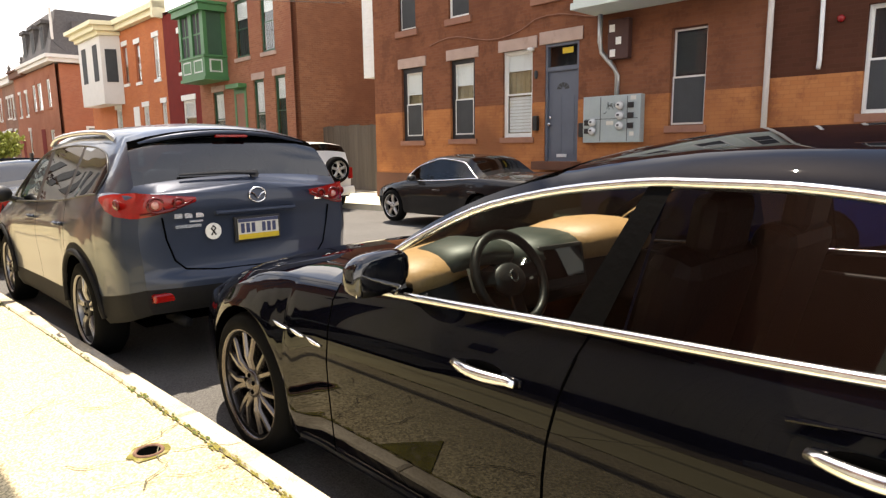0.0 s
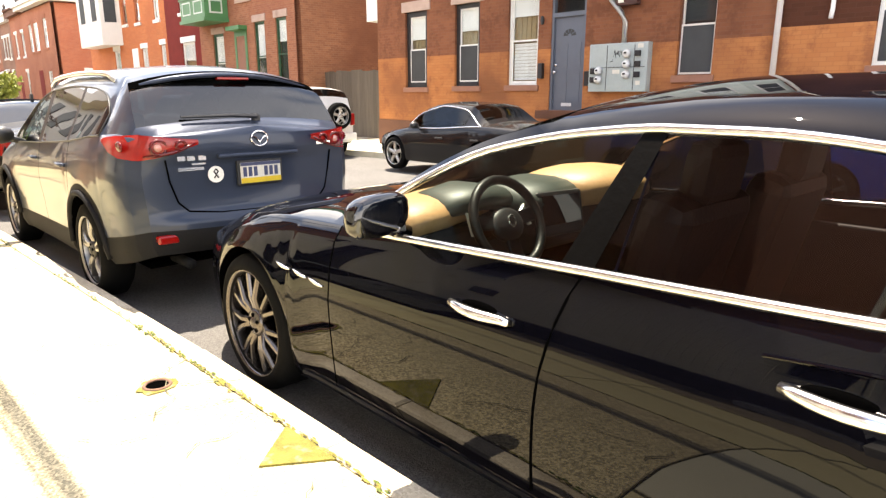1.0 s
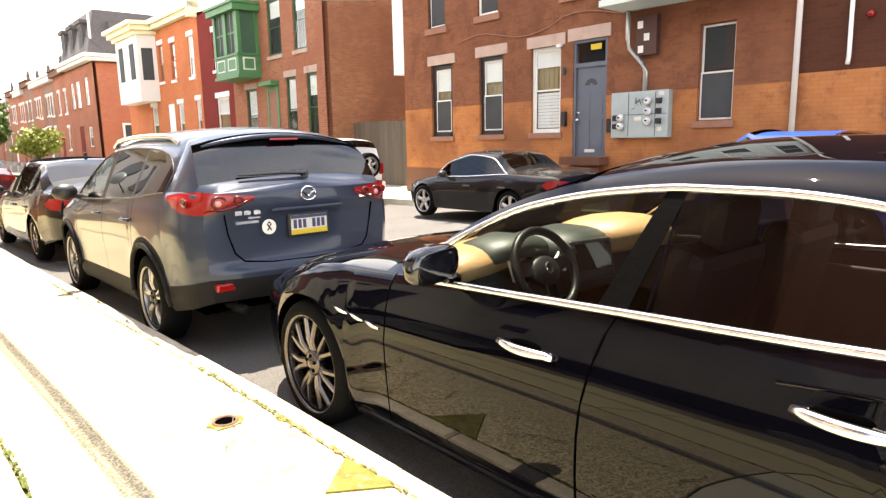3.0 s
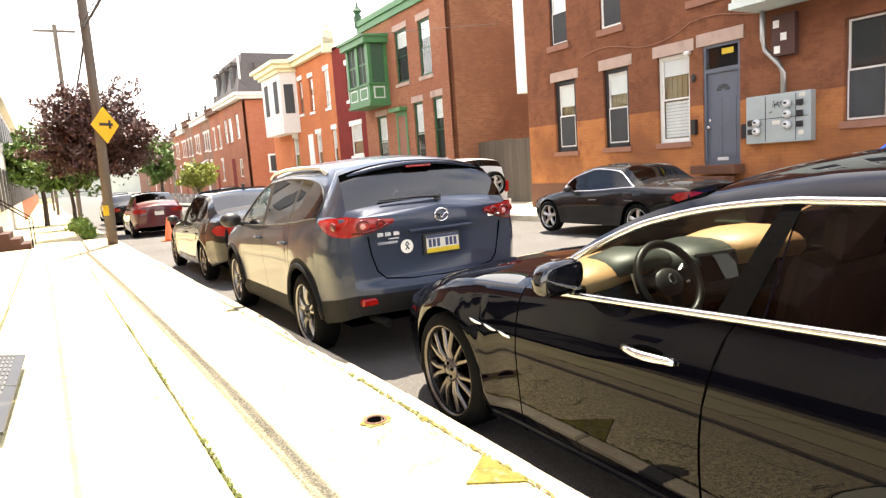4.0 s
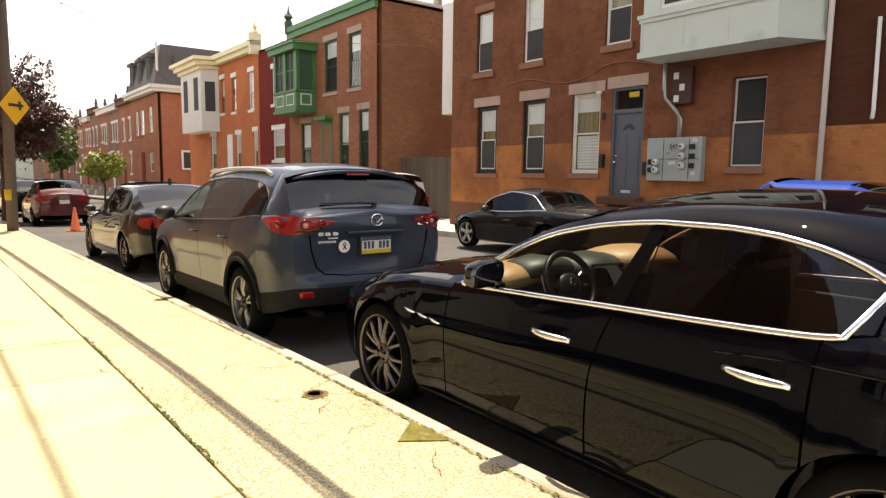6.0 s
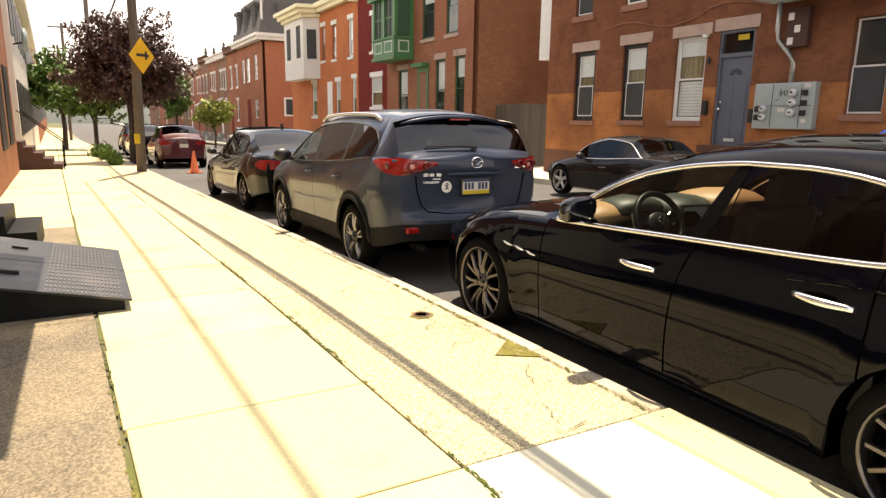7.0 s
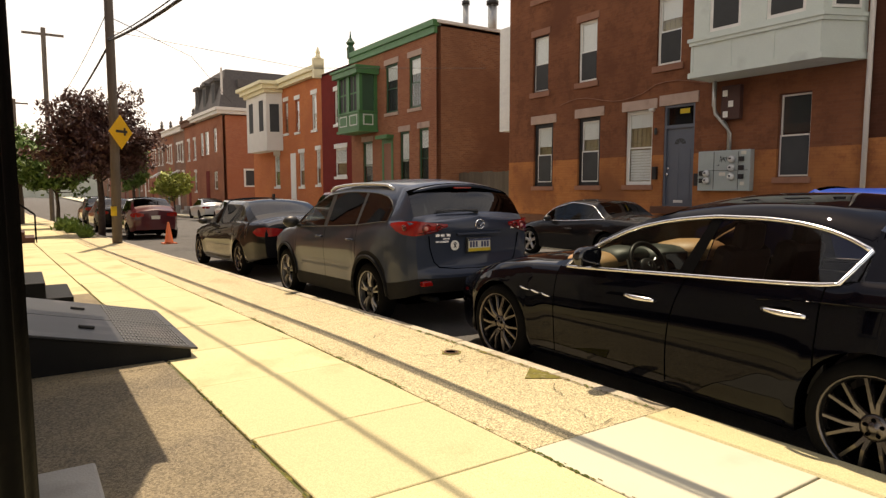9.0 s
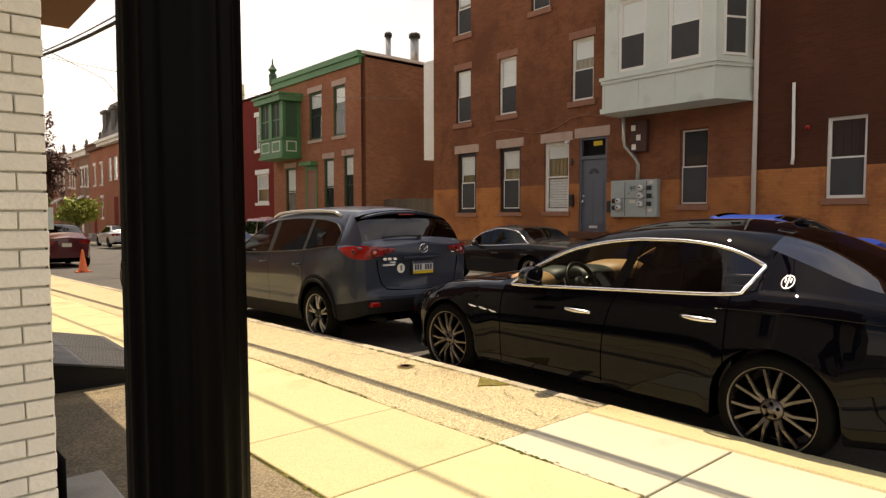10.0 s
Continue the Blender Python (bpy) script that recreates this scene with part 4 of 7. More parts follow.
        part("wheel_nut", lathe([(0.011, 0.012 * -s), (0.011, -0.001 * -s), (0.006, -0.003 * -s)], 8, "x", m=pose(face, 0.042 * math.cos(a), 0.042 * math.sin(a))), "seam", w)
    return w


def panels(cuts, glass, b_pillar, screen, rear_screen, lower=None):
    """Panel names by place for a closed car. cuts: fender/front door/rear door/quarter limits from the nose back."""
    def pick(s, j, r_belt, r_top, r_edge):
        if j < r_belt:
            if lower and j < lower[0]:
                return lower[1]
            for lim, nm in cuts:
                if s > lim:
                    return nm
        if j == r_belt:
            if b_pillar[0] < s < b_pillar[1]:
                return "pillar"
            for lo, hi, nm in glass:
                if lo < s < hi:
                    return nm
            for lim, nm in cuts:
                if s > lim:
                    return nm.replace("front_door", "fender").replace("rear_door", "quarter_panel")
        if j == r_top:
            return "roof" if screen[0] - 0.6 > s > rear_screen[1] + 0.0 or rear_screen[0] < s < screen[1] else ("hood" if s >= screen[1] else "quarter_panel")
        if s >= screen[1]:
            return "hood"
        if s > screen[0]:
            return "windscreen"
        if s > rear_screen[1]:
            return "roof"
        if s > rear_screen[0]:
            return "rear_window"
        return "trunk_lid"
    return pick


ROAD = -0.13
MATS = {"underbody": ("seam", ""), "pillar": ("car_black", "gloss black door pillar"), "front_side_window": ("glass_clear", ""), "front_side_window#r": ("glass_tint", ""), "rear_side_window": ("glass_tint", "dark tinted glass"),
        "windscreen": ("glass_mid", ""), "rear_window": ("glass_tint", ""), "seam": ("seam", ""), "fender_seam": ("seam", ""), "door_seam": ("seam", ""), "rear_seam": ("seam", ""), "cladding": ("cladding", "grey plastic cladding"), "tail_panel": (None, "")}

# the black sports saloon beside the kerb
sal = {
    "hubs": (1.5, -1.5), "hub_z": 0.345, "arch": 0.385, "ends": (2.40, -2.5), "floor": 0.2, "steps": 70, "chrome": 0.0145, "dlo": (-1.36, 0.74), "kick": -1.27,
    "cuts": [2.0, 0.815, 0.805, -0.3, -1.2, -1.21, 0.74, -0.44, -0.448, -1.36, -1.38, 0.9, -0.05, -1.35, -2.08],
    "curves": {
        "width": [(2.40, 0.60), (2.3, 0.76), (2.1, 0.87), (1.8, 0.935), (1.5, 0.955), (1.0, 0.945), (0, 0.935), (-1, 0.95), (-1.5, 0.97), (-2.0, 0.93), (-2.3, 0.85), (-2.5, 0.72)],
        "bottom": [(2.4, 0.28), (2.1, 0.2), (1.5, 0.19), (-1.5, 0.2), (-2.1, 0.24), (-2.5, 0.36)],
        "belt": [(2.4, 0.62), (2.2, 0.70), (1.91, 0.79), (1.6, 0.87), (1.25, 0.905), (0.8, 0.925), (0.45, 0.94), (-0.29, 0.975), (-1.1, 1.015), (-1.27, 1.035), (-1.36, 1.06), (-1.6, 1.065), (-2.0, 1.035), (-2.35, 0.98), (-2.5, 0.92)],
        "belt_w": [(2.4, 0.52), (2.2, 0.70), (1.9, 0.80), (1.5, 0.85), (1.0, 0.86), (0.5, 0.86), (-0.5, 0.86), (-1.2, 0.86), (-1.6, 0.85), (-2.1, 0.80), (-2.5, 0.62)],
        "top": [(0.76, 0.93), (0.44, 1.14), (0.15, 1.265), (-0.21, 1.335), (-0.46, 1.355), (-0.69, 1.355), (-0.9, 1.342), (-1.08, 1.312), (-1.22, 1.27), (-1.31, 1.23), (-1.36, 1.205), (-1.40, 1.18), (-2.5, 0.9)],
        "top_w": [(2.4, 0.50), (2.2, 0.68), (1.9, 0.78), (1.5, 0.83), (0.9, 0.845), (0.74, 0.84), (0.44, 0.745), (0.15, 0.685), (-0.21, 0.655), (-0.69, 0.65), (-0.9, 0.655), (-1.08, 0.668), (-1.25, 0.69), (-1.37, 0.715), (-1.42, 0.83), (-2.1, 0.78), (-2.5, 0.6)],
        "edge": [(2.4, 0.635), (2.2, 0.72), (1.91, 0.815), (1.6, 0.895), (1.25, 0.93), (0.95, 0.945), (0.78, 0.98), (0.44, 1.185), (0.15, 1.31), (-0.21, 1.385), (-0.69, 1.415), (-1.0, 1.40), (-1.3, 1.33), (-1.6, 1.225), (-1.9, 1.115), (-2.15, 1.06), (-2.3, 1.03), (-2.5, 0.94)],
        "edge_w": [(2.4, 0.46), (2.2, 0.62), (1.9, 0.72), (1.5, 0.77), (0.9, 0.79), (0.74, 0.78), (0.44, 0.70), (0.15, 0.64), (-0.21, 0.61), (-0.69, 0.60), (-1.0, 0.60), (-1.3, 0.62), (-1.9, 0.70), (-2.3, 0.68), (-2.5, 0.5)],
        "centre": [(2.4, 0.68), (2.2, 0.79), (1.8, 0.90), (1.3, 0.98), (0.98, 1.02), (0.9, 1.03), (0.4, 1.25), (0.1, 1.39), (-0.1, 1.45), (-0.5, 1.505), (-0.9, 1.51), (-1.2, 1.485), (-1.5, 1.42), (-1.8, 1.30), (-2.08, 1.16), (-2.2, 1.10), (-2.4, 1.06), (-2.5, 1.0)],
    },
    "panel": None, "paired": {"fender_seam", "door_seam", "rear_seam", "front_bumper", "front_door", "rear_door", "fender", "front_side_window", "rear_side_window", "pillar", "quarter_panel"},
    "mats": {**MATS, "rear_side_window": ("glass_smoke", "smoked side glass"), "rear_window": ("glass_rear", "")}, "tail_key": "tail_panel", "nose_key": "nose",
}
sal["mats"].pop("tail_panel")
sal["panel"] = panels([(2.0, "front_bumper"), (0.815, "fender"), (0.805, "fender_seam"), (-0.3, "front_door"), (-1.2, "rear_door"), (-1.21, "rear_seam"), (-9, "quarter_panel")],
                      [(-0.44, 0.74, "front_side_window"), (-1.38, -0.448, "rear_side_window")], (-0.448, -0.44), (-0.05, 0.9), (-2.08, -1.35))
saloon, saloon_half = car("black_saloon_car", "glossy black sports saloon parked at the kerb with tan dashboard", sal, pose(1.295, -1.5, ROAD), "car_black")
for y in (1.5, -1.5):
    for s in (-1, 1):
        wheel(saloon, s * 0.835, y, 0.345, 0.345, 0.264, 0.24, 7, s, hub="rim", spread=0.155)

# the blue-grey crossover ahead of it
suv = {
    "hubs": (1.35, -1.35), "hub_z": 0.35, "arch": 0.405, "ends": (2.28, -2.2), "floor": 0.22, "steps": 64, "chrome": 0.006, "trim_mat": "black_plastic", "dlo": (-1.75, 1.05),
    "cuts": [1.9, 0.95, 0.942, -0.05, -0.058, -1.02, -1.028, 1.05, 0.02, -0.1, -0.95, -1.02, -1.74, -1.8, 1.2, 0.3, -1.86, -2.12],
    "curves": {
        "width": [(2.28, 0.55), (2.15, 0.75), (1.9, 0.86), (1.5, 0.905), (1.0, 0.91), (0, 0.905), (-1, 0.915), (-1.5, 0.915), (-1.85, 0.895), (-2.02, 0.875), (-2.12, 0.84), (-2.2, 0.76)],
        "bottom": [(2.28, 0.3), (1.9, 0.24), (1.3, 0.23), (-1.3, 0.25), (-1.85, 0.33), (-2.05, 0.37), (-2.2, 0.42)],
        "belt": [(2.28, 0.75), (2.0, 0.92), (1.5, 1.0), (1.05, 1.04), (0, 1.08), (-1.0, 1.13), (-1.7, 1.19), (-2.0, 1.2), (-2.2, 1.17)],
        "belt_w": [(2.28, 0.45), (2.0, 0.72), (1.5, 0.82), (1.0, 0.85), (0, 0.86), (-1.0, 0.865), (-1.7, 0.85), (-2.0, 0.825), (-2.12, 0.79), (-2.2, 0.72)],
        "top": [(1.07, 1.04), (0.7, 1.27), (0.3, 1.44), (0, 1.505), (-0.6, 1.53), (-1.2, 1.51), (-1.5, 1.47), (-1.65, 1.41), (-1.73, 1.32), (-1.79, 1.19), (-2.2, 1.0)],
        "top_w": [(2.28, 0.42), (2.0, 0.70), (1.5, 0.80), (1.05, 0.835), (0.7, 0.77), (0.3, 0.715), (0, 0.69), (-0.6, 0.68), (-1.2, 0.69), (-1.5, 0.705), (-1.73, 0.76), (-1.79, 0.835), (-2.0, 0.82), (-2.2, 0.78)],
        "edge": [(2.28, 0.77), (2.0, 0.95), (1.5, 1.03), (1.15, 1.07), (0.7, 1.32), (0.3, 1.49), (0, 1.575), (-0.6, 1.62), (-1.2, 1.61), (-1.7, 1.57), (-1.86, 1.525), (-1.95, 1.475), (-2.04, 1.375), (-2.12, 1.245), (-2.2, 1.19)],
        "edge_w": [(2.28, 0.40), (2.0, 0.64), (1.5, 0.74), (1.15, 0.77), (0.7, 0.71), (0.3, 0.66), (0, 0.63), (-0.6, 0.62), (-1.2, 0.62), (-1.7, 0.635), (-1.86, 0.672), (-2.0, 0.71), (-2.12, 0.735), (-2.2, 0.7)],
        "centre": [(2.28, 0.82), (2.0, 1.0), (1.5, 1.1), (1.2, 1.15), (0.8, 1.38), (0.4, 1.56), (0.1, 1.64), (-0.6, 1.69), (-1.2, 1.685), (-1.7, 1.65), (-1.86, 1.615), (-1.95, 1.55), (-2.04, 1.435), (-2.12, 1.29), (-2.2, 1.24)],
    },
    "paired": {"fender_seam", "door_seam", "rear_seam", "front_bumper", "front_door", "rear_door", "fender", "front_side_window", "rear_side_window", "quarter_window", "pillar", "rear_pillar", "quarter_panel"},
    "mats": {**MATS, "tailgate": ("car_blue", ""), "rear_bumper": ("cladding", "dark grey plastic bumper"), "quarter_window": ("glass_tint", ""), "front_side_window#r": ("glass_clear", ""), "windscreen": ("glass_clear", ""), "pillar": ("black_plastic", ""), "rear_pillar": ("black_plastic", "")},
    "tail_key": lambda z: "rear_bumper" if z < 0.57 else "tailgate", "nose_key": "nose", "bulge": 0.09,
    "tail_shape": curve([(0.3, -0.08), (0.4, -0.02), (0.48, 0.03), (0.57, 0.06), (0.63, 0.058), (0.665, 0.03), (0.69, 0.004), (0.85, -0.014), (1.0, -0.006), (1.05, 0.016), (1.1, 0.03), (1.17, 0.026), (1.25, 0.0)]),
    "profile": [(0, 0.935), (0.09, 0.972), (0.22, 0.974), (0.4, 0.982), (0.6, 0.999), (0.72, 1.0), (0.88, 0.978)],
}
suv["panel"] = panels([(1.9, "front_bumper"), (0.95, "fender"), (0.942, "fender_seam"), (-0.05, "front_door"), (-0.058, "door_seam"), (-1.02, "rear_door"), (-1.028, "rear_seam"), (-9, "quarter_panel")],
                      [(0.02, 1.05, "front_side_window"), (-0.95, -0.1, "rear_side_window"), (-1.74, -1.02, "quarter_window")], (-0.1, 0.02), (0.3, 1.2), (-2.12, -1.86), (2, "cladding"))
_suv_pick = suv["panel"]
suv["panel"] = lambda s, j, r_belt, r_top, r_edge: "rear_pillar" if j == r_belt and -1.02 < s < -0.95 else "rear_window" if j > r_top and -2.12 < s < -1.86 else "tailgate" if j >= r_top and s < -2.12 else _suv_pick(s, j, r_belt, r_top, r_edge)
crossover, crossover_half = car("blue_crossover_car", "blue-grey metallic crossover parked ahead at the kerb", suv, pose(1.11, 3.62, ROAD - 0.045, -0.8, 0, 0.3), "car_blue")
for y in (1.35, -1.35):
    for s in (-1, 1):
        wheel(crossover, s * 0.80, y, 0.35, 0.35, 0.25, 0.22, 5, s, "rim_mid", hub="rim_dark")


def saloon_spec(length_f, length_r, base, width, height, hub_z=0.32, arch=0.36, coupe=False, fwd=0.0, deck=0.35):
    """Curves for a plain saloon from its main sizes."""
    h, w, b = height, width / 2, base / 2
    nose, tail = b + length_f, -b - length_r
    cowl, head, c0, c1 = b - 0.62 + fwd, b - 1.45 + fwd * 1.6, -b + 0.35 + fwd * 0.6, -b - deck
    belt = 0.62 * h
    return {
        "hubs": (b, -b), "hub_z": hub_z, "arch": arch, "ends": (nose, tail), "floor": 0.2, "steps": 44, "chrome": 0.0, "dlo": (c1, cowl - 0.05),
        "cuts": [b + 0.4, cowl - 0.05, cowl - 0.15, cowl, head, c0, c1, 0.0, -0.1, -0.95, -0.35, -0.36, -0.72],
        "curves": {
            "width": [(nose, w * 0.6), (nose - 0.2, w * 0.85), (b, w * 0.98), (0, w), (-b, w), (tail + 0.25, w * 0.92), (tail, w * 0.8)],
            "bottom": [(nose, 0.28), (b, 0.2), (-b, 0.22), (tail, 0.38)],
            "belt": [(nose, 0.44 * h), (nose - 0.3, 0.52 * h), (b, 0.58 * h), (cowl, 0.62 * h), (0, 0.64 * h), (-b, 0.69 * h), (tail + 0.15, 0.68 * h), (tail, 0.64 * h)],
            "belt_w": [(nose, w * 0.5), (nose - 0.3, w * 0.78), (b, w * 0.88), (0, w * 0.92), (-b, w * 0.9), (tail, w * 0.72)],
            "top": [(cowl, belt), (head + 0.3, 0.84 * h), (head, 0.91 * h), (0, 0.94 * h), (c0 + 0.1, 0.9 * h), (c1 + 0.3, 0.8 * h), (c1, 0.69 * h), (tail, 0.5 * h)],
            "top_w": [(nose, w * 0.48), (b, w * 0.86), (cowl, w * 0.9), (head, w * 0.72), (0, w * 0.7), (c0, w * 0.72), (c1, w * 0.87), (tail, w * 0.7)],
            "edge": [(nose, 0.45 * h), (b, 0.6 * h), (cowl, 0.645 * h), (head + 0.3, 0.87 * h), (head, 0.95 * h), (0, 0.97 * h), (c0, 0.94 * h), (c1, 0.76 * h), (c1 - 0.15, 0.71 * h), (tail, 0.66 * h)],
            "edge_w": [(nose, w * 0.45), (b, w * 0.78), (cowl, w * 0.82), (head, w * 0.66), (0, w * 0.64), (c0, w * 0.65), (c1, w * 0.74), (tail, w * 0.62)],
            "centre": [(nose, 0.49 * h), (b, 0.65 * h), (cowl, 0.7 * h), (head + 0.2, 0.92 * h), (head, 0.98 * h), (0, h), (c0, 0.975 * h), (c1, 0.8 * h), (c1 - 0.15, 0.745 * h), (tail + 0.1, 0.73 * h), (tail, 0.69 * h)],
        },
        "paired": {"front_bumper", "front_door", "rear_door", "fender", "front_side_window", "rear_side_window", "pillar", "quarter_panel"},
        "mats": dict(MATS) | {"front_side_window": ("glass_tint", "")}, "tail_key": "tail_panel", "nose_key": "nose", "bulge": 0.06,
        "panel": panels([(b + 0.4, "front_bumper"), (cowl - 0.05, "fender"), (-0.05, "front_door"), (-0.95, "rear_door" if not coupe else "quarter_panel"), (-9, "quarter_panel")],
                        [(0.0, cowl - 0.05, "front_side_window"), (c1, -0.1, "rear_side_window")] if not coupe else [(-0.72, cowl - 0.05, "front_side_window")],
                        (-0.1, 0.0) if not coupe else (-0.73, -0.72), (head, cowl), (c1, c0)),
    }


def plain_car(name, label, spec, m, paint, rims="rim", spokes=5, lamps=True):
    spec["mats"].pop("tail_panel", None)
    c, _ = car(name, label, spec, m, paint)
    w = spec["curves"]["width"][3][1]
    for y in spec["hubs"]:
        for s in (-1, 1):
            wheel(c, s * (w - 0.11), y, spec["hub_z"], spec["hub_z"], spec["hub_z"] * 0.7, 0.2, spokes, s, rims, False, hub=rims)
    return c


dark_saloon = plain_car("dark_saloon_car", "dark metallic saloon parked at the kerb with a pale glaring roof", saloon_spec(0.9, 1.0, 2.8, 1.82, 1.47), pose(1.1, 9.17, ROAD - 0.12, -1, 0, 1.8), "car_dark")
# roadster's chrome surround: silver trim, also standing in for glare on its rear edge
roadster = plain_car("black_roadster_car", "black two-seat roadster with a folding roof parked across the street", saloon_spec(0.75, 0.95, 2.43, 1.78, 1.33, coupe=True, fwd=0.26, deck=-0.1) | {"chrome": 0.011, "mats": {**MATS, "front_side_window": ("glass_blue", ""), "front_side_window#r": ("glass_blue", "")}}, pose(7.95, 6.1, ROAD - 0.05), "car_dark", "rim_light")


# ---- car details ----
def side_at(half, y, z):
    """Half width of a car's skin at a place along it and a height."""
    rows = half(y)
    for (xa, za), (xb, zb) in zip(rows, rows[1:]):
        if za <= z <= zb and zb > za:
            return xa + (xb - xa) * (z - za) / (zb - za)
    return rows[0][0]


def oval(bm, cx, cy, cz, rx, ry, rz, seg=16, m=None):
    t = Matrix.Translation((cx, cy, cz)) @ Matrix.Diagonal((rx, ry, rz, 1))
    bmesh.ops.create_uvsphere(bm, u_segments=seg, v_segments=max(8, seg // 2), radius=1.0, matrix=(m @ t) if m is not None else t)
    return bm


def skin_line(half, pts, r, sides=6, out=0.002):
    """A thin line laid on a car's near side through (y, z) points."""
    return tube([(-(side_at(half, y, z) + out), y, z) for y, z in pts], r, sides)


# saloon: slanted door pillars and the seam between the doors
for side in (-1, 1):
    b = bmesh.new()
    strip = []
    for k in range(9):
        u = k / 8
        z = 0.965 + 0.385 * u
        strip.append([b.verts.new((side * (side_at(saloon_half, yy, z) + 0.004), yy, z)) for yy in (-0.265 - 0.125 * u, -0.32 - 0.105 * u, -0.375 - 0.085 * u)])
    for p, q in zip(strip, strip[1:]):
        for k in range(2):
            b.faces.new((p[k], p[k + 1], q[k + 1], q[k]))
    bmesh.ops.recalc_face_normals(b, faces=b.faces)
    part("door_pillar", b, "iron", saloon, "gloss black door pillar", smooth=True)
    part("door_seam", tube([(side * (side_at(saloon_half, -0.24 - 0.115 * (1 - k / 10) ** 2.5, 0.97 - 0.07 * k) + 0.0005), -0.24 - 0.115 * (1 - k / 10) ** 2.5, 0.97 - 0.07 * k) for k in range(11)], 0.0045, 5), "seam", saloon)

    b = bmesh.new()          # body-coloured corner behind the kicked-up window trim
    lo, hi = saloon_half(-1.27), saloon_half(-1.36)
    nb_ = 7
    tri = [(lo[nb_][0], -1.27, lo[nb_][1]), (hi[nb_][0], -1.365, hi[nb_][1]), (hi[nb_ + 1][0], -1.365, hi[nb_ + 1][1])]
    b.faces.new([b.verts.new((side * (x + 0.003), y, z)) for x, y, z in tri])
    part("window_corner", b, "seam", saloon)

# saloon: handles, vents, mirror, lamps, badge
for side in (-1, 1):
    for y0, z in ((0.0, 0.79), (-1.0, 0.85)):
        h = empty("door_handle")
        h.parent = saloon
        ps, rs = [], []
        for k in range(9):
            u = k / 8
            y = y0 + 0.10 - 0.25 * u
            ps.append((side * (side_at(saloon_half, y, z) + 0.012 + 0.022 * math.sin(math.pi * min(1, u * 1.15))), y, z + 0.008 - 0.008 * u))
            rs.append(0.007 + 0.011 * math.sin(math.pi * (0.08 + 0.84 * u)) ** 0.6)
        part("grip", tube(ps, rs, 10), "chrome", h, "chrome door handle", smooth=True)
        # black oval paints the shade in the hollow behind the grip
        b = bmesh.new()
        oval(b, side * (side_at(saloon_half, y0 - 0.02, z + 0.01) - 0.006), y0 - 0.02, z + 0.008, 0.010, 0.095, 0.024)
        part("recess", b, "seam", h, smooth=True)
    for k in range(3):
        y = 1.2 - 0.125 * k
        z = 0.705 - 0.012 * k
        vent = part("fender_vent", tube([(side * (side_at(saloon_half, y - 0.06 * q, z) + 0.004), y - 0.1 * q, z + 0.016 - 0.04 * q + 0.022 * q * q) for q in (0, 0.25, 0.5, 0.75, 1.0)], [0.003, 0.007, 0.008, 0.006, 0.003], 8), "chrome", saloon, "chrome fender vent", smooth=True)
    mir = empty("door_mirror")
    mir.parent = saloon
    b = bmesh.new()
    oval(b, side * 0.99, 0.40, 1.045, 0.125, 0.08, 0.074, 20)
    for v in b.verts:           # squarer than an egg, flat behind
        u, w = (v.co.x - side * 0.99) / 0.125, (v.co.z - 1.045) / 0.074
        v.co.x = side * 0.99 + 0.125 * math.copysign(abs(u) ** 0.72, u)
        v.co.z = 1.045 + 0.074 * math.copysign(abs(w) ** 0.7, w) - 0.012 * u * side
        if v.co.y < 0.37:
            v.co.y = 0.37 - (0.37 - v.co.y) * 0.25
    part("mirror_shell", b, "car_gloss", mir, smooth=True)
    b = bmesh.new()
    box(b, side * 0.99 - 0.103, side * 0.99 + 0.103, 0.3475, 0.352, 0.99, 1.1, m=pose(0, 0, 0, -1.5, 0, 0))
    part("mirror_glass", b, "mirror", mir)
    part("mirror_arm", tube([(side * 0.82, 0.46, 0.95), (side * 0.9, 0.44, 0.985), (side * 0.96, 0.42, 1.0)], [0.035, 0.03, 0.025], 8), "car_black", mir, smooth=True)
    ring_pts = [(-1.52 + 0.036 * math.cos(q * math.tau / 16), 1.125 + 0.038 * math.sin(q * math.tau / 16)) for q in range(16)]
    part("pillar_badge", tube([(side * (side_at(saloon_half, y, z) + 0.006), y, z) for y, z in ring_pts], 0.004, 6, closed=True), "chrome", saloon, "round chrome badge ring", smooth=True)
    for dy, z0, z1 in ((-0.016, 1.12, 1.145), (0.0, 1.092, 1.158), (0.016, 1.12, 1.145)):
        part("badge_bar", tube([(side * (side_at(saloon_half, -1.52 + dy, z) + 0.006), -1.52 + dy, z) for z in (z0, z1)], 0.0045, 6), "chrome", saloon)
    b = bmesh.new()
    ys = [-2.18, -2.3, -2.4, -2.47]
    for ya, yb in zip(ys, ys[1:]):
        q = []
        for y, z in ((ya, 0.80 + 0.05 * (ya > -2.2)), (yb, 0.80), (yb, 0.92), (ya, 0.9)):
            q.append(b.verts.new((side * (side_at(saloon_half, y, z) + 0.006), y, z)))
        b.faces.new(q)
    bmesh.ops.recalc_face_normals(b, faces=b.faces)
    part("tail_lamp", b, "lamp_red", saloon, smooth=True)
part("shark_fin", lathe([(0.05, 0), (0.03, 0.03), (0.006, 0.06)], 8, m=pose(0, -1.3, 1.46) @ Matrix.Diagonal((0.5, 1.6, 1, 1))), "car_black", saloon, smooth=True)
part("shoulder_crease", skin_line(saloon_half, [(-0.85 - 0.1 * k, 0.905 + 0.012 * k - 0.0008 * k * k) for k in range(14)], 0.005), "car_black", saloon)
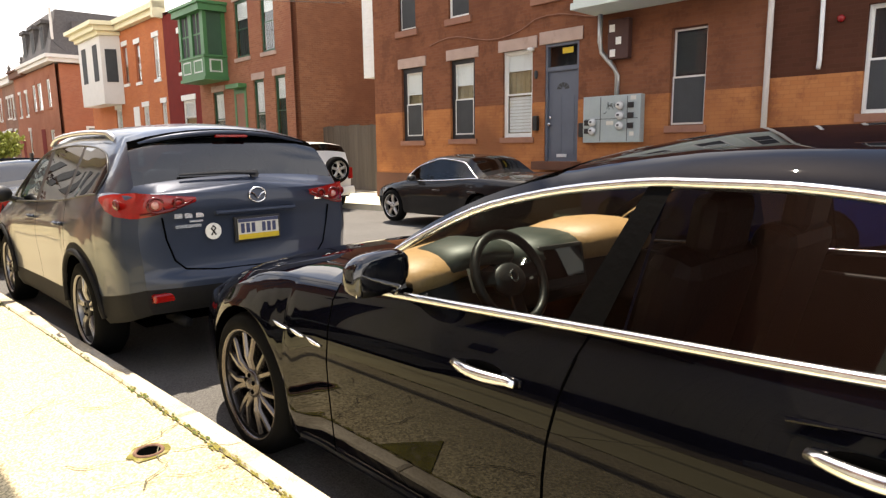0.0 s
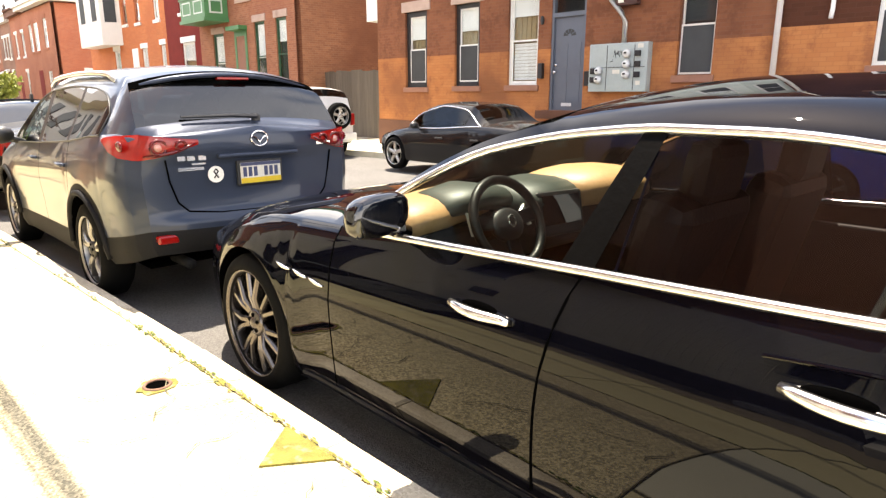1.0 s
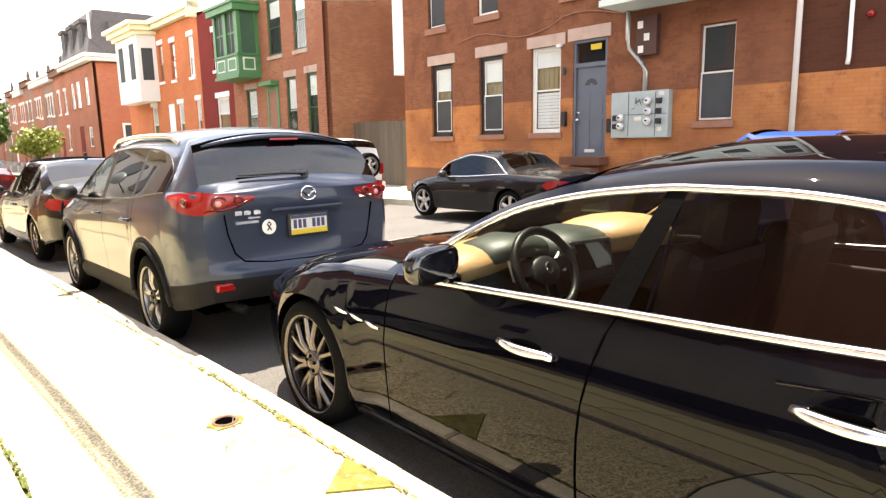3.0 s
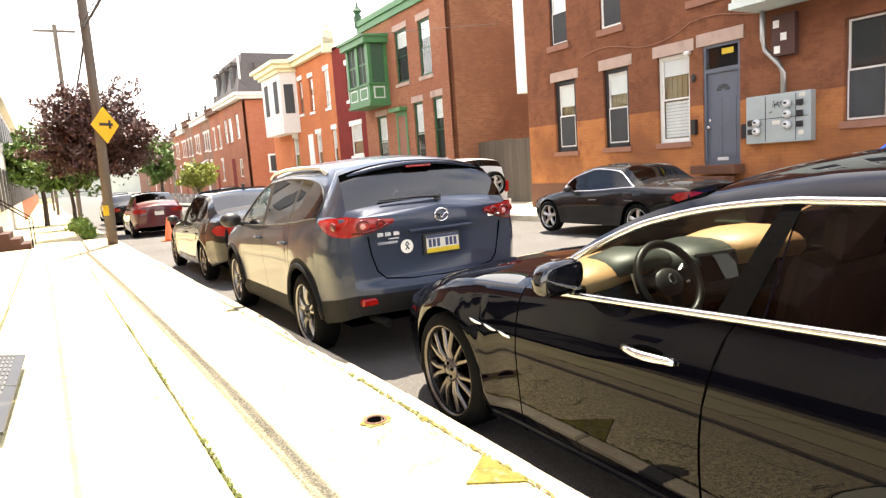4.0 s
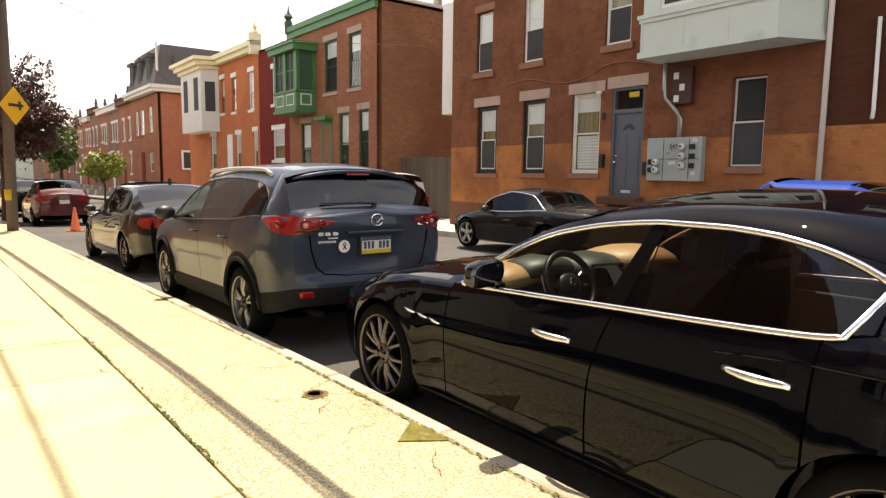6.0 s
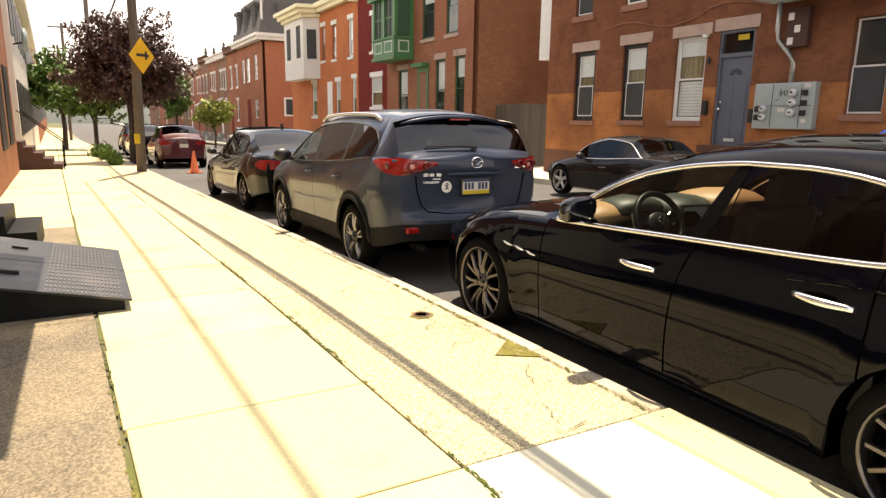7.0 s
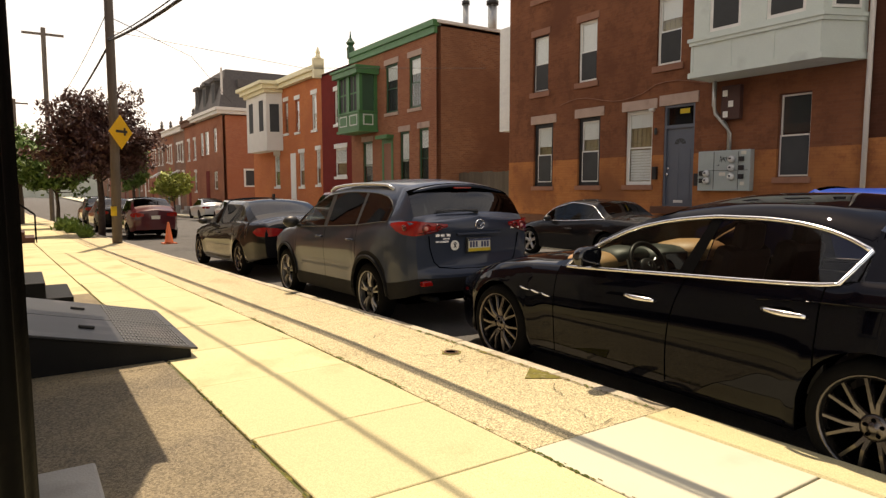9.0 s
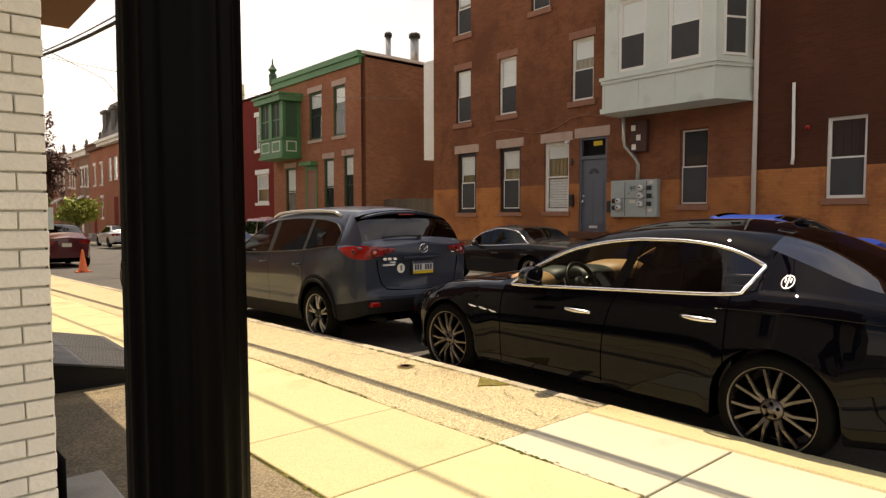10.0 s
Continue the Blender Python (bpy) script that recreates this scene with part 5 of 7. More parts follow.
part("sill_trim", skin_line(saloon_half, [(1.05 - 0.1 * k, 0.235) for k in range(22)], 0.012), "car_black", saloon)
part("wiper_cowl", boxes((-0.66, 0.66, 0.86, 0.98, 0.96, 0.985), bevel=0.01), "black_plastic", saloon)

# saloon interior
def padded(name, mat, xs, section, label=""):
    """A padded bar across the car: a rounded (y, z) section that shifts and swells along x; xs: (x, dy, dz, scale)."""
    b = bmesh.new()
    rows = []
    for x, dy, dz, k in xs:
        cy, cz = sum(p[0] for p in section) / len(section), sum(p[1] for p in section) / len(section)
        rows.append([b.verts.new((x, cy + (y - cy) * k + dy, cz + (z - cz) * k + dz)) for y, z in section])
    for p, q in zip(rows, rows[1:]):
        for i in range(len(section)):
            b.faces.new((p[i], p[(i + 1) % len(section)], q[(i + 1) % len(section)], q[i]))
    b.faces.new(rows[0])
    b.faces.new(rows[-1][::-1])
    bmesh.ops.recalc_face_normals(b, faces=b.faces)
    return part(name, b, mat, saloon, label, smooth=True)


PAD = [(0.5 + 0.23 * math.cos(a) * abs(math.cos(a)) ** -0.35 if abs(math.cos(a)) > 0.01 else 0.5, 0.955 + 0.085 * math.sin(a)) for a in [q * math.tau / 18 for q in range(18)]]
part("dashboard", boxes((-0.72, 0.72, 0.5, 0.95, 0.72, 0.92), bevel=0.03), "dark_leather", saloon)
padded("dash_pad", "tan_leather", [(-0.76, 0.2, -0.03, 0.7), (-0.7, 0.2, -0.01, 0.9), (-0.55, 0.22, 0.0, 0.95), (-0.3, 0.27, 0.005, 0.85), (-0.1, 0.3, 0.0, 0.6)], PAD, "tan leather dashboard pad")
padded("dash_pad", "tan_leather", [(0.17, 0.1, 0.02, 0.6), (0.22, 0.09, 0.035, 0.95), (0.4, 0.07, 0.05, 1.1), (0.6, 0.06, 0.045, 1.1), (0.72, 0.07, 0.02, 0.95), (0.77, 0.08, 0.0, 0.6)], PAD, "tan leather dashboard pad")
padded("dash_centre", "dash_green", [(-0.16, 0.16, -0.01, 0.6), (-0.1, 0.14, 0.01, 0.95), (0.2, 0.14, 0.02, 1.0), (0.24, 0.15, 0.01, 0.7)], PAD)
padded("instrument_hood", "dash_green", [(-0.58, 0.14, 0.0, 0.4), (-0.52, 0.12, 0.045, 0.62), (-0.36, 0.11, 0.065, 0.7), (-0.2, 0.12, 0.045, 0.62), (-0.14, 0.14, 0.0, 0.4)], PAD)
b = bmesh.new()
box(b, -0.14, 0.14, -0.02, 0.02, -0.1, 0.1, 0.014, m=pose(0.05, 0.42, 0.92, -12, 0, -8))
part("centre_screen", b, "black_plastic", saloon)
b = bmesh.new()
box(b, -0.115, 0.115, -0.024, -0.02, -0.05, 0.08, m=pose(0.05, 0.42, 0.92, -12, 0, -8))
part("screen_glass", b, "glass_tint", saloon)
st = empty("steering_wheel")
st.parent = saloon
mst = pose(-0.36, 0.36, 0.94, 64, 0, 0)
part("wheel_rim", tube([mst @ Vector((0.188 * math.cos(k * math.tau / 32), 0.182 * math.sin(k * math.tau / 32), 0)) for k in range(32)], 0.02, 10, closed=True), "black_leather", st, smooth=True)
b = bmesh.new()
oval(b, 0, -0.005, -0.015, 0.095, 0.075, 0.035, m=mst)
part("wheel_hub", b, "black_plastic", st, smooth=True)
part("hub_badge", tube([mst @ Vector((0.02 * math.cos(k * math.tau / 12), 0.024 * math.sin(k * math.tau / 12), 0.022)) for k in range(12)], 0.003, 5, closed=True), "chrome", st)
for a, w in ((0.12, 0.03), (math.pi - 0.12, 0.03), (-math.pi / 2, 0.035)):
    b = bmesh.new()
    box(b, 0.06, 0.18, -w, w, -0.022, -0.002, 0.008, m=mst @ Matrix.Rotation(a, 4, "Z"))
    part("wheel_spoke", b, "black_plastic", st)
for sx_ in (-1, 1):
    part("paddle", tube([mst @ Vector((sx_ * 0.12, 0.03, -0.04)), mst @ Vector((sx_ * 0.165, 0.07, -0.045)), mst @ Vector((sx_ * 0.17, -0.02, -0.045))], 0.01, 6), "rim_light", st)
part("column", tube([mst @ Vector((0, 0, -0.03)), mst @ Vector((0, 0, -0.25))], 0.04, 8), "black_plastic", st)
for x in (-0.37, 0.37):
    seat = empty("front_seat")
    seat.parent = saloon
    part("seat_cushion", boxes((x - 0.25, x + 0.25, -0.25, 0.25, 0.42, 0.6), bevel=0.05), "dark_leather", seat)
    b = bmesh.new()
    box(b, -0.25, 0.25, -0.08, 0.08, 0, 0.66, 0.06, m=pose(x, -0.28, 0.52, 14, 0, 0))
    part("backrest", b, "brown_leather", seat)
    b = bmesh.new()
    box(b, -0.14, 0.14, -0.05, 0.05, 0, 0.2, 0.045, m=pose(x, -0.45, 1.12, 8, 0, 0))
    part("headrest", b, "brown_leather", seat)
part("rear_bench", boxes((-0.66, 0.66, -1.3, -0.8, 0.4, 0.6), (-0.66, 0.66, -1.45, -1.22, 0.5, 1.08), bevel=0.05), "brown_leather", saloon)
part("door_card", boxes((-0.84, -0.8, -1.2, 0.75, 0.4, 0.9), bevel=0.01), "dark_leather", saloon)
part("door_card", boxes((0.8, 0.84, -1.2, 0.75, 0.4, 0.9), bevel=0.01), "dark_leather", saloon)
part("headliner", boxes((-0.56, 0.56, -1.05, -0.12, 1.33, 1.345)), "dark_leather", saloon)
for ob in saloon.children:
    if ob.name.split(".")[0] in ("windscreen", "rear_side_window", "rear_window"):
        ob.visible_shadow = False

# crossover: lamps, plate, badge, glass trim, rails


def rear_y(x, z):
    return -2.2 - 0.09 * (1 - (x / 0.76) ** 2) - suv["tail_shape"](z) * (1 - (x / 0.76) ** 4) if abs(x) < 0.76 else -2.2 + (abs(x) - 0.76) * 1.1


for s in (-1, 1):
    lamp = empty("tail_lamp")
    lamp.parent = crossover
    path = [(0.42, 1.135, 1.165), (0.56, 1.085, 1.18), (0.68, 1.055, 1.195), (0.76, 1.045, 1.205)]
    b = bmesh.new()
    cols = []
    for x, z0, z1 in path:
        cols.append([b.verts.new((s * x, rear_y(x, z) - 0.012 - (0.012 if k == 1 else 0), z)) for k, z in enumerate((z0, (z0 + z1) / 2, z1))])
    for y, z0, z1 in ((-2.17, 1.045, 1.205), (-2.08, 1.06, 1.2), (-1.97, 1.095, 1.195), (-1.84, 1.15, 1.18)):
        w = [side_at(crossover_half, max(y, -2.19), z) + 0.012 + (0.01 if k == 1 else 0) for k, z in enumerate((z0, (z0 + z1) / 2, z1))]
        cols.append([b.verts.new((s * w[k], y, z)) for k, z in enumerate((z0, (z0 + z1) / 2, z1))])
    for p, q in zip(cols, cols[1:]):
        for k in range(2):
            b.faces.new((p[k], q[k], q[k + 1], p[k + 1]))
    bmesh.ops.recalc_face_normals(b, faces=b.faces)
    part("red_lens", b, "lamp_red", lamp, "red lamp lens", smooth=True)
    for x, z, r in ((0.66, 1.122, 0.05), (0.53, 1.134, 0.03)):          # round lamp bowls behind the lens
        ring_y = rear_y(x, z) - 0.026
        part("lamp_ring", tube([(s * (x + r * math.cos(q * math.tau / 18)), ring_y, z + 0.92 * r * math.sin(q * math.tau / 18)) for q in range(18)], 0.010, 6, closed=True), "lamp_dark", lamp, smooth=True)
    part("lamp_divider", tube([(s * x, rear_y(x, z) - 0.024, z) for x, z in ((0.44, 1.148), (0.5, 1.118), (0.58, 1.088), (0.68, 1.072), (0.75, 1.068))], [0.004, 0.01, 0.012, 0.012, 0.006], 6), "lamp_dark", lamp, smooth=True)
    b = bmesh.new()
    oval(b, s * 0.66, rear_y(0.66, 1.122) - 0.02, 1.122, 0.026, 0.012, 0.024)
    part("reverse_lens", b, "lamp_clear", lamp, smooth=True)
    b = bmesh.new()
    oval(b, s * (side_at(crossover_half, -2.08, 1.13) + 0.012), -2.08, 1.13, 0.014, 0.06, 0.036)
    part("dark_lens", b, "lamp_dark", lamp, smooth=True)
    part("reflector", boxes((s * 0.58, s * 0.72, -2.262, -2.2, 0.50, 0.56), bevel=0.015), "lamp_red", crossover, "red bumper reflector")
    part("exhaust_tip", tube([(s * 0.5, -1.9, 0.33), (s * 0.5, -2.2, 0.33)], 0.035, 12), "cladding", crossover, smooth=True)
    rail = [(s * (0.645 + 0.0 * k), 0.2 - 1.75 * k / 12, (1.555 + 0.07 * math.sin(math.pi * min(1, max(0, k / 12))) ** 0.35) if 0 < k < 12 else 1.55) for k in range(13)]
    part("roof_rail", tube(rail, 0.02, 8), "car_silver", crossover, "silver roof rail", smooth=True)
    mir = empty("door_mirror")
    mir.parent = crossover
    b = bmesh.new()
    oval(b, s * 1.0, 0.86, 1.12, 0.12, 0.09, 0.085)
    part("mirror_shell", b, "black_plastic", mir, smooth=True)
    part("mirror_arm", tube([(s * 0.85, 0.88, 1.06), (s * 0.95, 0.87, 1.09)], 0.03, 8), "black_plastic", mir)
    for y in (0.1, -0.88):
        part("door_handle", tube([(s * (side_at(crossover_half, y - 0.1 + 0.05 * k, 0.95) + (0.03 if 0 < k < 4 else 0.005)), y - 0.1 + 0.05 * k, 0.95) for k in range(5)], 0.013, 8), "car_blue", crossover, smooth=True)
    part("arch_trim", tube([(s * (side_at(crossover_half, -1.35 + 0.42 * math.cos(a), 0.36 + 0.42 * math.sin(a)) + 0.004), -1.35 + 0.42 * math.cos(a), 0.36 + 0.42 * math.sin(a)) for a in [math.pi * k / 20 for k in range(21)]], 0.022, 6), "cladding", crossover, smooth=True)
    part("arch_trim", tube([(s * (side_at(crossover_half, 1.35 + 0.42 * math.cos(a), 0.36 + 0.42 * math.sin(a)) + 0.004), 1.35 + 0.42 * math.cos(a), 0.36 + 0.42 * math.sin(a)) for a in [math.pi * k / 20 for k in range(21)]], 0.022, 6), "cladding", crossover, smooth=True)
part("roof_fin", lathe([(0.05, 0), (0.03, 0.04), (0.006, 0.075)], 8, m=pose(0, -1.45, 1.60) @ Matrix.Diagonal((0.45, 1.6, 1, 1))), "black_plastic", crossover, smooth=True)
b = bmesh.new()
rows = []
for k in range(13):
    u = -1 + k / 6
    x = 0.62 * u
    zt = 1.605 - 0.075 * abs(u) ** 2.2
    rows.append([b.verts.new((x, -1.80, zt + 0.012)), b.verts.new((x, -2.0 + 0.07 * u * u, zt - 0.012)), b.verts.new((x, -1.99 + 0.07 * u * u, zt - 0.03)), b.verts.new((x, -1.82, zt - 0.05))])
for p, q in zip(rows, rows[1:]):
    for k in range(4):
        b.faces.new((p[k], q[k], q[(k + 1) % 4], p[(k + 1) % 4]))
bmesh.ops.recalc_face_normals(b, faces=b.faces)
part("roof_spoiler", b, "car_blue", crossover, smooth=True)
b = bmesh.new()
strip = []
for y in (-1.862, -1.89, -1.92, -1.945):
    half_row = crossover_half(y)[9:]
    full = [(-x, z) for x, z in half_row] + [(x, z) for x, z in half_row[-2::-1]]
    strip.append([b.verts.new((x, y - 0.003, z + 0.003)) for x, z in full])
for p, q in zip(strip, strip[1:]):
    for k in range(len(p) - 1):
        b.faces.new((p[k], p[k + 1], q[k + 1], q[k]))
bmesh.ops.recalc_face_normals(b, faces=b.faces)
part("glass_band", b, "seam", crossover, "black band along the top of the rear glass", smooth=True)
part("high_brake_lamp", boxes((-0.12, 0.12, -2.0, -1.97, 1.552, 1.572), bevel=0.006), "lamp_red", crossover)
wip = empty("rear_wiper")
wip.parent = crossover
part("wiper_arm", tube([(0.08, -2.15, 1.30), (-0.1, -2.15, 1.31), (-0.45, -2.13, 1.305)], [0.02, 0.014, 0.008], 6), "black_plastic", wip)
part("wiper_pivot", lathe([(0.03, 0), (0.03, 0.03), (0.015, 0.04)], 10, "y", m=pose(0.08, -2.15, 1.29)), "black_plastic", wip)
pl = empty("number_plate")
pl.parent = crossover
py = -2.308
part("plate_frame", boxes((-0.17, 0.17, py, py + 0.025, 0.84, 1.01), bevel=0.006), "black_plastic", pl)
part("plate_face", boxes((-0.15, 0.15, py - 0.006, py, 0.855, 0.995)), "plate", pl)
part("plate_strip", boxes((-0.15, 0.15, py - 0.008, py - 0.006, 0.855, 0.89)), "band_yellow", pl)
part("plate_strip", boxes((-0.15, 0.15, py - 0.008, py - 0.006, 0.972, 0.995)), "plate_blue", pl)
for k in range(7):
    if k != 3:
        part("plate_bar", boxes((-0.132 + k * 0.039, -0.106 + k * 0.039, py - 0.009, py - 0.006, 0.9, 0.965)), "plate_blue", pl)
part("plate_garnish", boxes((-0.3, 0.3, -2.325, -2.27, 1.035, 1.065), bevel=0.012), "car_blue", crossover)
part("tail_badge", tube([(0.062 * math.cos(k * math.tau / 20), -2.325, 1.155 + 0.05 * math.sin(k * math.tau / 20)) for k in range(20)], 0.006, 6, closed=True), "chrome", crossover, "chrome oval badge", smooth=True)
part("tail_badge", tube([(-0.052, -2.327, 1.172), (-0.025, -2.327, 1.16), (0, -2.327, 1.13), (0.025, -2.327, 1.16), (0.052, -2.327, 1.172)], 0.005, 6), "chrome", crossover)
for x0, x1, z0, z1 in ((-0.55, -0.50, 1.03, 1.06), (-0.49, -0.44, 1.03, 1.06), (-0.42, -0.37, 1.03, 1.06), (-0.46, -0.37, 1.0, 1.012), (-0.55, -0.38, 0.965, 0.985), (0.48, 0.6, 1.09, 1.11)):
    part("badge_bar", boxes((x0, x1, rear_y((x0 + x1) / 2, z0) - 0.012, rear_y((x0 + x1) / 2, z0) + 0.01, z0, z1)), "chrome", crossover)
b = bmesh.new()
lathe([(0.055, 0), (0.055, -0.004)], 20, "y", b, pose(-0.31, -2.277, 0.93))
part("sticker", b, "white_trim", crossover, "round white sticker")
part("sticker_mark", tube([(-0.31, -2.283, 0.965), (-0.295, -2.283, 0.95), (-0.325, -2.283, 0.905)], 0.006, 5), "black_plastic", crossover)
part("sticker_mark", tube([(-0.31, -2.283, 0.965), (-0.325, -2.283, 0.95), (-0.295, -2.283, 0.905)], 0.006, 5), "black_plastic", crossover)
seam_pts = [(-0.62, 1.04), (-0.60, 0.9), (-0.56, 0.76), (-0.5, 0.70), (-0.3, 0.675), (0, 0.67), (0.3, 0.675), (0.5, 0.70), (0.56, 0.76), (0.60, 0.9), (0.62, 1.04)]
part("tailgate_seam", tube([(x, rear_y(x, z) - 0.001, z) for x, z in seam_pts], 0.006, 5), "seam", crossover)
for x in (-0.4, 0.4):
    part("headrest", boxes((x - 0.13, x + 0.13, -0.95, -0.85, 1.12, 1.32), bevel=0.04), "dark_leather", crossover)
    part("headrest", boxes((x - 0.13, x + 0.13, -0.33, -0.23, 1.17, 1.36), bevel=0.04), "dark_leather", crossover)
    part("seat_back", boxes((x - 0.24, x + 0.24, -0.35, -0.2, 0.6, 1.15), bevel=0.05), "dark_leather", crossover)
    part("seat_back", boxes((x - 0.3, x + 0.3, -1.05, -0.9, 0.6, 1.12), bevel=0.05), "dark_leather", crossover)


part("dashboard", boxes((-0.74, 0.74, 0.62, 1.05, 0.7, 1.03), bevel=0.05), "dark_leather", crossover)
for ob in crossover.children:
    if ob.name.split(".")[0] in ("windscreen", "front_side_window"):
        ob.visible_shadow = False


# dark saloon and roadster lamps, mirrors
def simple_lamps(c, spec, w0=0.42, mat="lamp_red", z=None, wrap=0.22):
    tail = spec["ends"][1]
    w = spec["curves"]["width"][-1][1]
    z = z or spec["curves"]["belt"][-1][1] - 0.1
    for s in (-1, 1):
        b = bmesh.new()
        pts = [(w0, tail - 0.05), (w * 0.8, tail - 0.035), (w * 1.0, tail + 0.01), (w * 1.13, tail + 0.14), (w * 1.19, tail + wrap)]
        hs = [0.05, 0.075, 0.085, 0.07, 0.01]
        cols = [[b.verts.new((s * x, y, z - h)), b.verts.new((s * x, y, z + h))] for (x, y), h in zip(pts, hs)]
        for p, q in zip(cols, cols[1:]):
            b.faces.new((p[0], q[0], q[1], p[1]))
        bmesh.ops.recalc_face_normals(b, faces=b.faces)
        part("tail_lamp", b, mat, c, smooth=True)
    part("number_plate", boxes((-0.15, 0.15, tail - 0.075, tail - 0.05, z - 0.16, z - 0.03)), "plate", c)


def simple_mirrors(c, spec, mat="black_plastic"):
    b0 = spec["hubs"][0] - 0.72
    w, h = spec["curves"]["width"][3][1], spec["curves"]["belt"][3][1]
    for s in (-1, 1):
        b = bmesh.new()
        oval(b, s * (w + 0.06), b0, h + 0.07, 0.1, 0.07, 0.065)
        box(b, s * (w - 0.1), s * (w + 0.04), b0 - 0.02, b0 + 0.02, h + 0.01, h + 0.04)
        part("door_mirror", b, mat, c, smooth=True)
        for y in (0.0, -0.92):
            part("door_handle", boxes((s * (w - 0.01), s * (w + 0.02), y - 0.22, y - 0.02, h - 0.16, h - 0.13), bevel=0.008), mat, c)


son = saloon_spec(0.9, 1.0, 2.8, 1.82, 1.47)
simple_lamps(dark_saloon, son)
simple_mirrors(dark_saloon, son)
part("roof_fin", boxes((-0.015, 0.015, -1.0, -0.88, 1.45, 1.53), bevel=0.01), "black_plastic", dark_saloon)
rds = saloon_spec(0.75, 0.95, 2.43, 1.78, 1.33, coupe=True, fwd=0.26, deck=-0.1)
simple_lamps(roadster, rds)
simple_mirrors(roadster, rds)

# cars farther off
far_spec = saloon_spec(0.85, 0.75, 2.7, 1.75, 1.62)
hatch_red = plain_car("red_hatchback_car", "dark red hatchback parked farther along the kerb", far_spec, pose(1.0, 23.6, ROAD - 0.42, -1, 0, 1.8), "car_red")
simple_lamps(hatch_red, far_spec, 0.4, "lamp_red")
simple_mirrors(hatch_red, far_spec)
b_spec = saloon_spec(0.85, 1.0, 2.75, 1.85, 1.56)
blue_car = plain_car("blue_saloon_car", "bright blue saloon parked across the street", b_spec, pose(8.2, 0.95, ROAD), "car_royal")
simple_lamps(blue_car, b_spec)
simple_mirrors(blue_car, b_spec)
s_spec = saloon_spec(0.85, 0.95, 2.75, 1.82, 1.46)
for y, x in ((36.0, 8.0), (42.5, 7.9)):
    c = plain_car("silver_car", "pale silver saloon parked far along the opposite kerb", s_spec, pose(x, y, ROAD - 0.6), "car_silver")
    simple_lamps(c, s_spec)
g_spec = saloon_spec(0.8, 0.8, 2.6, 1.8, 1.6)
for y, mat, lab in ((31.0, "car_dark", "dark car parked far along the kerb"), (37.5, "car_dark", "dark car parked far along the kerb")):
    c = plain_car("dark_car", lab, g_spec, pose(0.6, y, ROAD - 0.5, 0, 0, 1.8), mat)
    simple_lamps(c, g_spec)

# white off-roader with a spare wheel on its tail
w_spec = saloon_spec(0.8, 0.7, 2.66, 1.83, 1.78, 0.36, 0.42)
h = 1.78
w_spec["curves"]["centre"] = [(2.13, 0.95), (1.5, 1.12), (0.72, 1.2), (0.3, 1.6), (0.0, 1.75), (-1.0, 1.78), (-1.8, 1.74), (-1.95, 1.5), (-2.03, 1.2)]
w_spec["curves"]["edge"] = [(2.13, 0.9), (1.5, 1.05), (0.72, 1.12), (0.3, 1.52), (0.0, 1.68), (-1.0, 1.70), (-1.8, 1.66), (-1.95, 1.45), (-2.03, 1.16)]
w_spec["curves"]["edge_w"] = [(2.13, 0.5), (1.5, 0.72), (0.72, 0.76), (0.0, 0.68), (-1.8, 0.68), (-1.95, 0.74), (-2.03, 0.76)]
w_spec["curves"]["top"] = [(0.72, 1.1), (0.3, 1.48), (0.0, 1.6), (-1.6, 1.6), (-1.85, 1.45), (-1.9, 1.15), (-2.03, 1.1)]
w_spec["curves"]["top_w"] = [(2.13, 0.5), (0.72, 0.82), (0.0, 0.74), (-1.7, 0.74), (-1.9, 0.8), (-2.03, 0.78)]
w_spec["curves"]["belt"] = [(2.13, 0.85), (1.5, 1.0), (0.72, 1.08), (-1.3, 1.1), (-2.03, 1.1)]
w_spec["curves"]["width"] = [(2.13, 0.6), (1.9, 0.8), (1.33, 0.9), (0, 0.91), (-1.33, 0.91), (-1.9, 0.88), (-2.03, 0.82)]
w_spec["panel"] = panels([(1.7, "front_bumper"), (0.6, "fender"), (-0.05, "front_door"), (-0.95, "rear_door"), (-9, "quarter_panel")],
                         [(0.0, 0.65, "front_side_window"), (-0.95, -0.1, "rear_side_window"), (-1.8, -1.02, "rear_side_window")], (-0.1, 0.0), (0.0, 0.72), (-1.97, -1.82))
red_car = plain_car("red_car", "red sport utility car parked across the street near the green bay", dict(w_spec), pose(8.0, 20.2, ROAD - 0.33), "car_red")
offroader = plain_car("white_offroad_car", "white off-road car with a spare wheel on its tail", w_spec, pose(7.98, 13.2, ROAD - 0.18), "car_white")
sp = wheel(offroader, -0.12, -2.16, 0.98, 0.33, 0.22, 0.2, 5, -1, "rim_light", False, hub="rim_light")
sp.name = "spare_wheel"
sp.matrix_basis = pose(0.3, -2.18, 1.05, 0, 0, 90)
for s in (-1, 1):
    part("tail_lamp", boxes((s * 0.72, s * 0.84, -2.1, -1.98, 0.8, 1.1), bevel=0.02), "lamp_red", offroader)
part("rear_bumper", boxes((-0.86, 0.86, -2.16, -1.9, 0.42, 0.62), bevel=0.04), "car_white", offroader)


